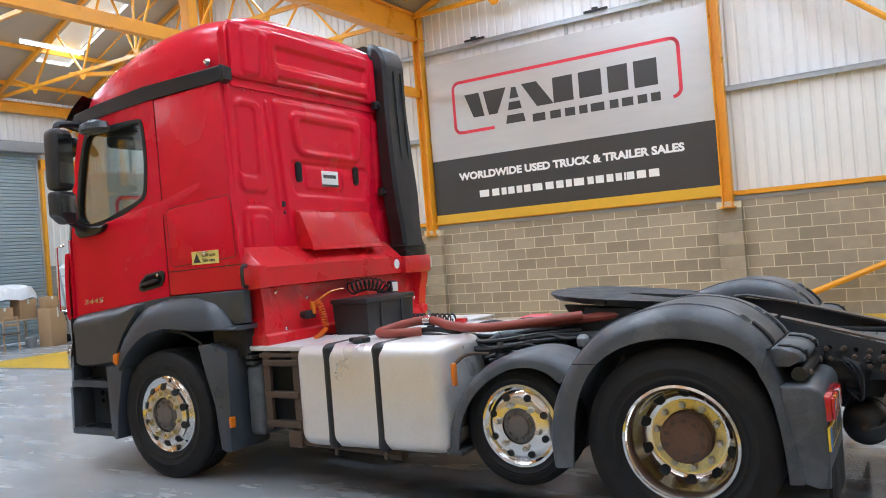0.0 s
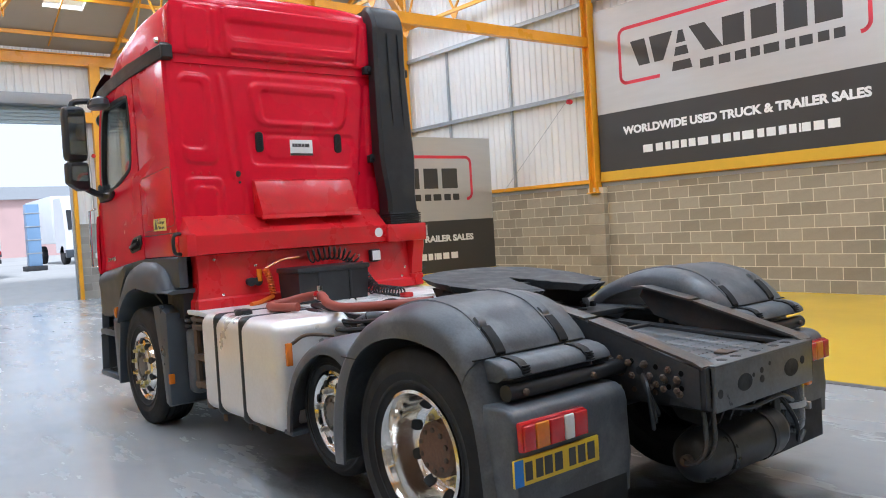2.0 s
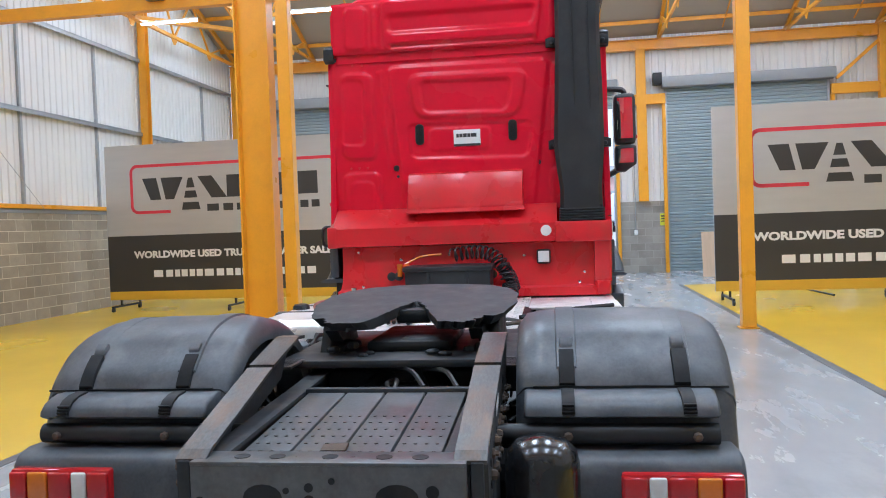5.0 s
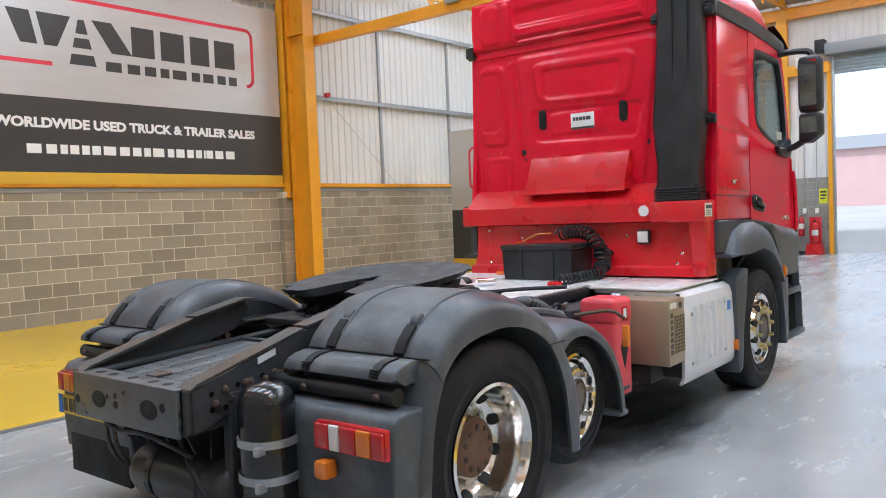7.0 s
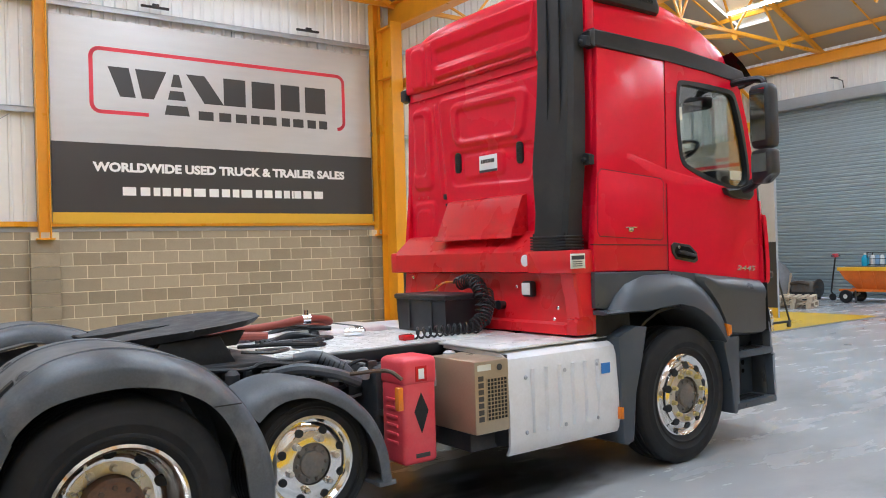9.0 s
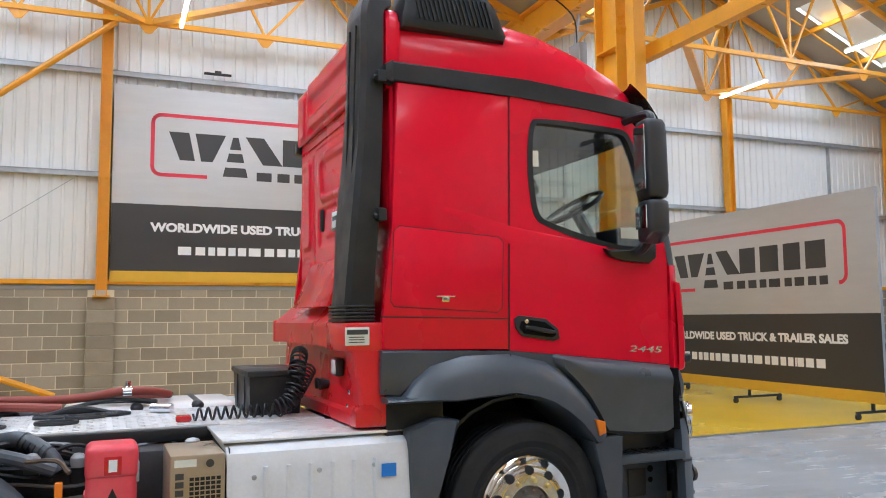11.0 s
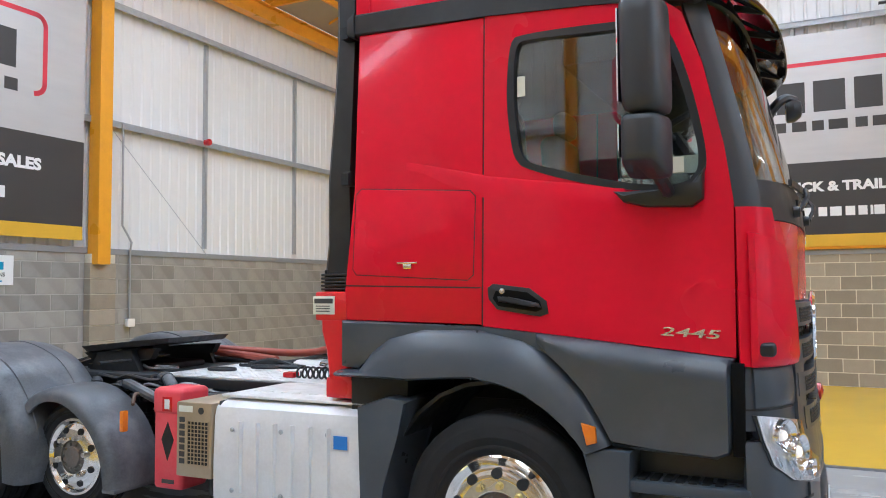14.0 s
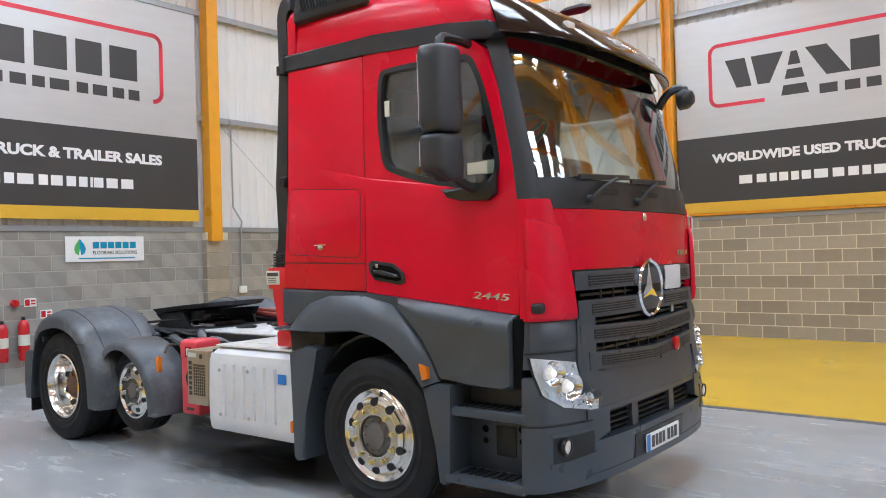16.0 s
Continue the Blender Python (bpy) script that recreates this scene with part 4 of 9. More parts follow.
    tp("side_crease", bm, RED, smooth=60)
    # dark strip above doors
    tp("drip_strip", prism(fresh(), [(-0.87, 2.992), (-0.1, 2.985), (0.45, 2.955), (0.80, 2.922), (0.92, 2.90), (0.96, 2.93), (0.90, 3.02), (0.60, 3.055), (0.0, 3.10), (-0.87, 3.115)], "y", s * 1.158, s * 1.06, 0.014), BLACK)
    # windscreen pillar
    bm = fresh()
    rows = []
    for z in (1.96, 2.05, 2.2, 2.4, 2.6, 2.8, 2.93, 3.02):
        rows.append([nose(s * u, z, 0.004) for u in (1.0, 0.99, 0.975, 0.96, 0.945)] + [nose(s * u, z, -0.05) for u in (0.945, 1.0)])
    tp("pillar", loft(bm, rows), "mirror_black")
    # corner air deflector: a bowed red fin standing off the nose, its upper part lying flush
    def edge(z):
        return 0.77 + 0.11 * max(0.0, (z - 1.27) / 0.65) ** 1.4
    rows = []
    for z, o in ((1.268, 0.028), (1.28, 0.045), (1.31, 0.055), (1.45, 0.062), (1.62, 0.060), (1.76, 0.052), (1.80, 0.044), (1.806, 0.018)):
        e = edge(z)
        us = [0.992, 0.985, 0.965] + [0.965 + (e - 0.965) * k / 6 for k in range(1, 6)] + [e + 0.008, e]
        rows.append([nose(s * u, z + 0.045 * max(0.0, (u - 0.87) / 0.12) * (z > 1.7), o * (0.55 if u > 0.99 or u == e else 1.0)) for u in us] + [nose(s * u, z, o - 0.035) for u in (e, 0.88, 0.965, 0.992)])
    fin = tp("corner_deflector", loft(fresh(), rows), RED, smooth=45)
    p = nose(s * 0.965, 1.345, 0.05)
    tp("deflector_button", box(fresh(), p.x - 0.035, p.x + 0.04, p.y - 0.03, p.y + 0.03, 1.315, 1.375, 0.018, 3), BLACK, parent=fin)
    tp("corner_panel", loft(fresh(), [[nose(s * (1.0 + (edge(z) - 1.0) * k / 12), z, 0.012 if k < 12 else 0.0) for k in range(13)] + [nose(s * (1.0 + (edge(z) - 1.0) * k / 12), z, -0.03) for k in range(12, -1, -1)] for z in (1.27, 1.45, 1.62, 1.78, 1.88, 1.935, 1.96)]), RED)
    # front wing: the skirt behind the arch, then the flared arch itself
    OUT = [(-0.93, 1.185), (-0.82, 1.185), (-0.74, 1.28), (-0.64, 1.35), (-0.44, 1.402), (-0.14, 1.405), (0.10, 1.355), (0.22, 1.295), (0.30, 1.225), (0.40, 1.12), (0.47, 1.01), (0.53, 0.90)]
    INN = [(-0.93, 1.165), (-0.70, 1.165), (-0.60, 1.165), (-0.50, 1.16), (-0.36, 1.172), (-0.14, 1.185), (0.02, 1.155), (0.12, 1.12), (0.22, 1.06), (0.31, 0.99), (0.375, 0.92), (0.42, 0.86)]
    skirt = [(-0.94, 1.445), (-0.94, 1.20)] + OUT[1:] + [(0.53, 0.885), (0.98, 0.865), (1.03, 0.90), (1.045, 1.20), (1.06, 1.302), (0.30, 1.383), (-0.118, 1.422)]
    tp("front_skirt", prism(fresh(), skirt, "y", s * 1.165, s * 1.09, 0.014), GREY)
    rows = []
    for x, b in ((0.16, 1.335), (0.22, 1.295), (0.30, 1.225), (0.40, 1.12), (0.47, 1.01), (0.53, 0.90), (0.75, 0.878), (0.98, 0.868), (1.03, 0.89), (1.046, 0.93)):
        zt = 1.383 - (x - 0.30) * 0.107
        k, f = min(1.0, (zt - b) / 0.3), (0.0 if x < 0.2 else (0.35 if x > 1.04 else 1.0))
        rows.append([(x, s * (1.16 + y * f), z) for y, z in ((0.0, zt), (0.022, zt - 0.014 * k), (0.05, zt - 0.045 * k), (0.066, zt - 0.085 * k), (0.064, zt - 0.12 * k), (0.056, zt - 0.15 * k), (0.054, b + 0.02), (0.0, b))])
    tp("skirt_panel", loft(fresh(), rows), GREY, smooth=40)
    bm = fresh()
    rows = []
    for (ox, oz), (ix, iz) in zip(OUT, INN):
        mx, mz = ox * 0.45 + ix * 0.55, oz * 0.45 + iz * 0.55
        rows.append([(ox, s * 1.13, oz), (ox, s * 1.172, oz), (ox * 0.85 + ix * 0.15, s * 1.215, oz * 0.85 + iz * 0.15), (mx, s * 1.25, mz), (ix, s * 1.258, iz), (ix, s * 1.235, iz - 0.012), (ix, s * 0.80, iz - 0.01), (ix, s * 0.80, iz + 0.02)])
    arch = tp("wheel_arch", loft(bm, rows), GREY)
    bm = fresh()
    bar(bm, (-0.14, s * 1.256, 1.17), (-0.135, s * 1.18, 1.405), 0.006)
    tp("arch_seam", bm, BLACK, parent=arch)
    tp("side_marker", prism(fresh(), [(0.405, 1.0), (0.47, 0.985), (0.475, 0.915), (0.43, 0.90)], "y", s * 1.235, s * 1.268, 0.006), "lamp_amber", "amber side lamp", parent=arch)
    # flap behind the front wheel
    bm = fresh()
    prism(bm, [(-0.80, 1.0), (-0.775, 0.27), (-0.735, 0.25), (-0.665, 0.27), (-0.64, 0.6), (-0.58, 0.85), (-0.49, 1.045), (-0.62, 1.06)], "y", s * 1.24, s * 0.83, 0.02)
    flap = tp("front_mudflap", bm, GREY)
    tp("reflector", box(fresh(), -0.80, -0.775, s * 1.20 if s > 0 else -1.245, s * 1.245 if s > 0 else -1.20, 0.44, 0.52, 0.004), "lamp_amber", "amber reflector", parent=flap)
    tp("arch_liner", box(fresh(), -0.90, -0.55, min(s * 0.55, s * 1.13), max(s * 0.55, s * 1.13), 0.95, 1.175, 0.01), "grease")
    rows = []
    for k in range(13):
        t = radians(15 * k)
        rows.append([(-0.06 + r * math.cos(t), s * y, 0.53 + r * math.sin(t)) for r, y in ((0.61, 0.45), (0.61, 1.12), (0.63, 1.12), (0.63, 0.45))])
    tp("arch_liner", loft(fresh(), rows), "grease")
    # entry steps ahead of the wheel
    step = tp("step_box", prism(fresh(), [(0.40, 0.86), (0.52, 0.885), (0.62, 0.88), (0.60, 0.32), (0.56, 0.28), (0.52, 0.29), (0.50, 0.5), (0.45, 0.70)], "y", s * 1.235, s * 0.95, 0.012), GREY)
    tp("step_back", box(fresh(), 0.55, 1.12, min(s * 0.98, s * 1.02), max(s * 0.98, s * 1.02), 0.26, 0.9, 0.01), GREY)
    for zt, d in ((0.757, 1.22), (0.36, 1.24)):
        tp("step_ledge", box(fresh(), 0.56, 1.12, min(s * 1.0, s * d), max(s * 1.0, s * d), zt - 0.055, zt, 0.014), GREY)
        bm = fresh()
        for k in range(7):
            box(bm, 0.64 + k * 0.055, 0.675 + k * 0.055, min(s * 1.06, s * 1.19), max(s * 1.06, s * 1.19), zt, zt + 0.008)
        tp("step_tread", bm, "grease")
    tp("step_plate", box(fresh(), 0.80, 0.94, min(s * 1.02, s * 1.028), max(s * 1.02, s * 1.028), 0.45, 0.63, 0.008), BLACK)
    for x, z, r in ((0.72, 0.60, 0.022), (0.72, 0.53, 0.018), (0.98, 0.62, 0.022), (0.98, 0.55, 0.018)):
        # flat black discs drawn for the shade inside the step holes
        tp("step_hole", lathe(fresh(), [(0.002, 0), (r, 0), (r, 0.004), (0.002, 0.004)], (x, s * 1.02, z), "y", 12, s), "void")
    # driving mirrors
    def housing(z0, z1, lean, cut=0.0):
        """A rounded mirror housing between two heights; cut: how far its outer end is raised."""
        rows = []
        for k, g in ((0.0, 0.55), (0.02, 0.86), (0.07, 0.97), (0.16, 1.0), (0.5, 1.0), (0.84, 1.0), (0.93, 0.97), (0.98, 0.86), (1.0, 0.55)):
            row = []
            for i in range(20):
                t = 2 * math.pi * i / 20
                a, b = math.copysign(abs(math.cos(t)) ** 0.55, math.cos(t)), math.copysign(abs(math.sin(t)) ** 0.55, math.sin(t))
                zz = z0 + (z1 - z0) * k + cut * (1 - k) * max(0.0, b)
                row.append((0.755 + lean * (k - 0.5) + 0.085 * a * g - 0.022 * b, s * (1.42 + 0.105 * b * g), zz))
            rows.append(row)
        return loft(fresh(), rows)
    mirror = tp("door_mirror", housing(2.345, 2.845, -0.01), "mirror_black", smooth=50)
    tp("mirror_lower", housing(2.075, 2.338, 0.0, 0.06), "mirror_black", parent=mirror, smooth=50)
    for nm, za, zb in (("mirror_glass", 2.40, 2.80), ("wide_glass", 2.16, 2.30)):
        tp(nm, loft(fresh(), [[(0.683, s * 1.345, z), (0.652, s * 1.49, z), (0.646, s * 1.49, z), (0.677, s * 1.345, z)] for z in (za, zb)]), "mirror", parent=mirror, smooth=0)
    tp("mirror_arm", tube(fresh(), [(0.76, s * 1.14, 2.90), (0.76, s * 1.25, 2.905), (0.76, s * 1.40, 2.89), (0.76, s * 1.43, 2.83)], 0.028, 8, 4), BLACK, parent=mirror)
    tp("mirror_foot", tube(fresh(), [(0.80, s * 1.16, 2.03), (0.80, s * 1.26, 2.055), (0.78, s * 1.36, 2.11)], 0.03, 8, 3), BLACK, parent=mirror)
    tp("mirror_base", prism(fresh(), [(0.55, 2.055), (0.80, 2.03), (0.90, 2.06), (0.955, 2.14), (0.95, 2.0), (0.90, 1.965), (0.70, 1.975), (0.60, 2.0)], "y", s * 1.145, s * 1.20, 0.02), BLACK)
    # the horn-like camera stud and the clips high on the rear corner
    tp("drip_end", prism(fresh(), [(-0.91, 3.0), (-0.86, 2.98), (-0.86, 3.12), (-0.91, 3.09)], "y", s * 1.165, s * 1.08, 0.01), BLACK)

# roof: a rounded crown that falls away to the front
rows = []
for x, zt, w in ((-0.875, 3.36, 1.04), (-0.872, 3.47, 1.06), (-0.85, 3.525, 1.085), (-0.78, 3.565, 1.10), (-0.45, 3.60, 1.11), (-0.1, 3.585, 1.11), (0.2, 3.53, 1.11), (0.5, 3.42, 1.105), (0.77, 3.29, 1.07), (0.90, 3.20, 1.02), (0.98, 3.12, 0.95), (1.03, 3.03, 0.86)):
    ring = []
    zb = 3.0
    for k in range(25):
        a = math.pi * k / 24
        c, sn = math.cos(a), math.sin(a)
        y = w * math.copysign(abs(c) ** 0.42, c)
        z = zb + (zt - zb + 0.03) * abs(sn) ** 0.55
        ring.append((x, y, z))
    ring += [(x, -w, 2.97), (x, w, 2.97)]
    rows.append(ring)
tp("roof", loft(fresh(), rows), RED, smooth=50)
# rear wall of the cab with its pressed panels
back = tp("rear_wall", prism(fresh(), rounded(-1.125, 1.125, 1.55, 3.03, 0.04, 4), "x", -0.842, -0.80, 0.02), RED)
tp("rear_wall_upper", prism(fresh(), rounded(-1.10, 1.10, 3.035, 3.47, 0.10, 6), "x", -0.885, -0.80, 0.02), RED)
tp("rear_joint", box(fresh(), -0.872, -0.84, -1.10, 1.10, 3.022, 3.042, 0.004), "red_matt")


def pressing(Y, Z, corners, r, edge):
    """1 inside a convex outline with corners of radius r, 0 outside, with a soft step of the given width."""
    cy = sum(c[0] for c in corners) / len(corners)
    cz = sum(c[1] for c in corners) / len(corners)
    low, far = np.full(Y.shape, 9.0), np.zeros(Y.shape)
    for (ya, za), (yb, zb) in zip(corners, corners[1:] + corners[:1]):
        n = np.array([zb - za, ya - yb]) / math.hypot(zb - za, ya - yb)
        if n[0] * (cy - ya) + n[1] * (cz - za) < 0:
            n = -n
        e = n[0] * (Y - ya) + n[1] * (Z - za) - r
        low = np.minimum(low, e)
        far += np.minimum(e, 0) ** 2
    d = np.where(low > 0, r + low, r - np.sqrt(far))
    k = np.clip(d / edge + 0.5, 0, 1)
    return k * k * (3 - 2 * k)


def pressed_sheet(name, y0, y1, z0, z1, x, step, shapes, label):
    """A sheet whose panels are pressed in and out of its plane."""
    ys, zs = np.arange(y0, y1 + 1e-6, step), np.arange(z0, z1 + 1e-6, step)
    Y, Z = np.meshgrid(ys, zs)
    H = 0.022 * (pressing(Y, Z, [(y0, z0), (y1, z0), (y1, z1), (y0, z1)], 0.03, 0.05) - 1)
    for corners, r, edge, height in shapes:
        H = H + 1.5 * height * pressing(Y, Z, corners, r, edge)
    bm = fresh()
    grid = [[bm.verts.new((x - H[j, i], Y[j, i], Z[j, i])) for i in range(len(ys))] for j in range(len(zs))]
    for a, b in zip(grid, grid[1:]):
        for i in range(len(ys) - 1):
            bm.faces.new((a[i], b[i], b[i + 1], a[i + 1]))
    return tp(name, bm, RED, label, smooth=80, parent=back)


def quad(y0, y1, z0, z1):
    return [(y0, z0), (y1, z0), (y1, z1), (y0, z1)]


LOW = [
    ([(0.63, 2.925), (-0.69, 2.915), (-0.54, 1.70), (0.52, 1.70)], 0.06, 0.035, 0.013),
    ([(0.465, 2.845), (-0.515, 2.835), (-0.44, 2.47), (0.405, 2.49)], 0.09, 0.035, 0.014),
    ([(0.365, 2.785), (-0.39, 2.77), (-0.34, 2.515), (0.335, 2.53)], 0.05, 0.026, -0.013),
    ([(0.48, 2.44), (-0.555, 2.42), (-0.50, 2.14), (0.45, 2.165)], 0.05, 0.026, -0.010),
    (quad(-0.20, 0.30, 2.215, 2.40), 0.04, 0.022, 0.007),
    ([(1.035, 2.89), (0.775, 2.885), (0.745, 2.17), (1.035, 2.18)], 0.07, 0.028, 0.013),
    ([(1.04, 2.835), (0.845, 2.83), (0.84, 2.29), (1.04, 2.30)], 0.05, 0.022, -0.009),
    ([(0.72, 2.90), (0.68, 2.90), (0.60, 2.05), (0.64, 2.05)], 0.015, 0.03, 0.008),
    (quad(0.72, 1.03, 1.70, 2.06), 0.06, 0.026, 0.010),
    (quad(0.78, 0.97, 1.72, 1.99), 0.06, 0.022, 0.008),
    ([(-0.72, 2.90), (-1.035, 2.89), (-1.035, 2.18), (-0.70, 2.17)], 0.07, 0.028, 0.012),
    (quad(-1.03, -0.68, 1.70, 2.04), 0.06, 0.026, 0.010),
]
HIGH = [
    ([(0.665, 3.46), (-0.66, 3.46), (-0.60, 3.055), (0.645, 3.055)], 0.05, 0.03, 0.016),
    ([(0.62, 3.335), (-0.60, 3.335), (-0.57, 3.19), (0.60, 3.19)], 0.04, 0.05, -0.016),
    (quad(-0.585, 0.60, 3.062, 3.098), 0.012, 0.018, -0.018),
    (quad(0.79, 0.975, 3.07, 3.42), 0.05, 0.026, 0.012),
    (quad(0.69, 0.745, 3.07, 3.42), 0.025, 0.026, 0.010),
    (quad(-0.745, -0.69, 3.07, 3.42), 0.025, 0.026, 0.010),
]
pressed_sheet("pressed_panel", -1.118, 1.118, 1.64, 3.025, -0.862, 0.013, LOW, "red wall sheet with pressed panels")
pressed_sheet("pressed_panel", -1.09, 1.09, 3.04, 3.465, -0.905, 0.012, HIGH, "red wall sheet with pressed panels")
for y, z in ((0.95, 3.39), (0.88, 3.40), (0.93, 2.955), (0.85, 2.95), (0.97, 2.10), (0.90, 2.10), (0.83, 2.10)):
    tp("wall_plug", lathe(fresh(), [(0.003, 0), (0.010, 0), (0.009, 0.004), (0.003, 0.006)], (-0.915 if z > 3.03 else -0.868, y, z), "x", 10, -1), "red_matt", parent=back)
for y in (0.38, -0.385):
    bm = fresh()
    prism(bm, rounded(y - 0.035, y + 0.035, 2.27, 2.44, 0.03, 4), "x", -0.862, -0.882, 0.004)
    vent = tp("wall_vent", bm, BLACK, "small black louvred vent", parent=back)
    bm = fresh()
    for k in range(9):
        box(bm, -0.888, -0.88, y - 0.024, y + 0.024, 2.287 + k * 0.0165, 2.295 + k * 0.0165)
    tp("vent_slats", bm, "grease", parent=vent)
for y in (0.585, -0.58):
    tp("wall_plug", lathe(fresh(), [(0.005, 0), (0.026, 0), (0.024, 0.008), (0.008, 0.01)], (-0.862, y, 2.088), "x", 16, -1), BLACK, parent=back)
    tp("wall_plug", lathe(fresh(), [(0.003, 0), (0.012, 0), (0.011, 0.006), (0.004, 0.008)], (-0.862, y * 0.98, 2.02), "x", 12, -1), BLACK, parent=back)
plate = tp("dealer_plate", box(fresh(), -0.880, -0.868, -0.122, 0.098, 2.243, 2.378, 0.001), "white", "white printed plate", parent=back)
bm = fresh()
box(bm, -0.882, -0.880, -0.122, 0.098, 2.243, 2.262)
for k, (a, b) in enumerate(((-0.09, -0.045), (-0.04, -0.015), (-0.01, 0.02), (0.025, 0.05), (0.055, 0.075))):
    box(bm, -0.882, -0.880, a, b, 2.315, 2.345)
tp("print_bars", bm, "dark_print", parent=plate)

# red shroud below the rear wall: hood, sloping shelf and kick panel
XS = -1.08
tp("shroud_hood", prism(fresh(), [(-0.862, 2.045), (-0.93, 2.02), (-1.045, 1.755), (-1.045, 1.735), (-0.862, 1.70)], "y", 0.475, -0.455, 0.008), "red_matt", "red pressed hood")
tp("hood_lip", prism(fresh(), [(-0.90, 1.735), (-1.055, 1.735), (-1.065, 1.705), (-1.05, 1.70), (-1.04, 1.72), (-0.90, 1.72)], "y", 0.485, -0.465, 0.003), "red_matt")
rows = []
for y, dz in ((1.135, -0.10), (1.09, 0.0), (-0.60, 0.0), (-0.72, 0.0)):
    rows.append([(-0.84, y, 1.755 + dz), (-0.90, y, 1.75 + dz), (XS, y, 1.595), (XS, y, 1.45), (-0.97, y, 1.44), (-0.84, y, 1.44)])
tp("shroud_shelf", loft(fresh(), rows), "red_matt", smooth=30)
tp("shroud_corner", box(fresh(), -1.13, -0.90, -1.135, -0.70, 1.44, 1.60, 0.012), "red_matt")
tp("shroud_corner", box(fresh(), -1.085, -0.86, 1.06, 1.14, 1.44, 1.615, 0.015), "red_matt")
rows = []
for z, x, w in ((1.44, -0.985, 1.04), (1.30, -1.0, 1.035), (1.16, -1.01, 1.04), (1.10, -1.02, 1.055), (1.085, -1.06, 1.07), (1.02, -1.065, 1.075), (1.015, -1.05, 1.07)):
    rows.append([(x, w, z), (x, -w, z), (-0.88, -w, z), (-0.88, w, z)])
tp("kick_panel", loft(fresh(), rows), "red_matt", smooth=20)
tp("kick_post", loft(fresh(), [[(x0, -1.0, z), (x0, -1.115, z), (x0 + 0.015, -1.13, z), (x1, -1.13, z), (x1, -1.0, z)] for z, x0, x1 in ((1.45, -1.10, -0.90), (1.38, -1.095, -0.90), (1.28, -1.065, -0.90), (1.12, -1.045, -0.90))]), "red_matt")
tp("kick_bracket", prism(fresh(), [(-0.86, -0.99), (-1.03, -0.99), (-1.07, -1.02), (-1.07, -1.11), (-1.03, -1.125), (-0.86, -1.125)], "z", 1.02, 1.13, 0.01), "red_matt")
for y, z in ((0.86, 1.12), (0.55, 1.33), (0.28, 1.14), (-0.45, 1.34), (-0.88, 1.12), (-0.92, 1.2), (0.9, 1.4)):
    tp("bolt", dome(fresh(), (-1.0 if z > 1.2 else -1.045, y, z), "x", 0.014, -0.012), "chrome")
tp("round_sticker", lathe(fresh(), [(0.002, 0), (0.043, 0), (0.043, 0.002), (0.002, 0.002)], (XS, -0.63, 1.533), "x", 24, -1), "white", "round white sticker")
lamp = tp("work_lamp", box(fresh(), -1.055, -1.0, -0.66, -0.55, 1.27, 1.385, 0.018), BLACK, "small square work lamp")
tp("lamp_lens", box(fresh(), -1.062, -1.054, -0.648, -0.562, 1.285, 1.372, 0.008), "lamp_white", parent=lamp)
bm = fresh()
box(bm, -1.14, -1.0, -1.140, -1.135, 1.475, 1.575, 0.001)
sign = tp("side_sign", bm, "label_pale", "pale printed label")
bm = fresh()
box(bm, -1.13, -1.01, -1.142, -1.140, 1.535, 1.562)
for k in range(3):
    box(bm, -1.12, -1.03, -1.142, -1.140, 1.49 + k * 0.014, 1.495 + k * 0.014)
tp("print_bars", bm, "dark_print", parent=sign)
tp("grab_loop", tube(fresh(), [(-0.96, 1.14, 1.62), (-0.98, 1.20, 1.60), (-0.98, 1.20, 1.48), (-0.96, 1.14, 1.46)], 0.014, 8, 4), BLACK)

# exhaust-style air intake: upright duct on the rear wall, elbow, and louvred box at the roof side
rows = []
for z, x0, x1, ya, yb in ((1.69, -1.12, -0.95, -0.745, -1.075), (1.86, -1.105, -0.945, -0.75, -1.07), (2.02, -1.095, -0.935, -0.73, -1.085), (2.2, -1.085, -0.93, -0.712, -1.10), (2.6, -1.05, -0.91, -0.73, -1.10), (3.0, -1.03, -0.90, -0.745, -1.09), (3.40, -1.03, -0.90, -0.75, -1.095)):
    rows.append([(x0 + 0.03, ya, z), (x0, ya - 0.03, z), (x0 - 0.006, (ya + yb) / 2, z), (x0, yb + 0.03, z), (x0 + 0.03, yb, z), (x1, yb, z), (x1, ya, z)])
duct = tp("intake_duct", loft(fresh(), rows), BLACK, "black upright air intake duct", smooth=40)
rows = []
for k in range(7):
    a = radians(15 * k)
    c, sn = math.cos(a), math.sin(a)
    def ell(r, y):
        return (-0.85 - r * c, y, 3.40 + r * 1.25 * sn)
    rows.append([ell(0.15, -0.75), ell(0.18, -0.78), ell(0.185, -0.92), ell(0.18, -1.065), ell(0.15, -1.095), ell(0.05, -1.095), ell(0.05, -0.75)])
tp("intake_elbow", loft(fresh(), rows), BLACK, parent=duct, smooth=40)
for y in (-0.88, -1.0):
    tp("duct_groove", bar(fresh(), (-1.038, y, 3.35), (-1.062, y, 2.35), 0.01), "grease", parent=duct)
for k in range(5):
    tp("bellows_ring", box(fresh(), -1.128, -0.945, -1.085, -0.735, 1.606 + k * 0.020, 1.620 + k * 0.020, 0.006), BLACK, parent=duct)
tp("bellows_core", box(fresh(), -1.11, -0.95, -1.07, -0.75, 1.595, 1.72), "grease", parent=duct)
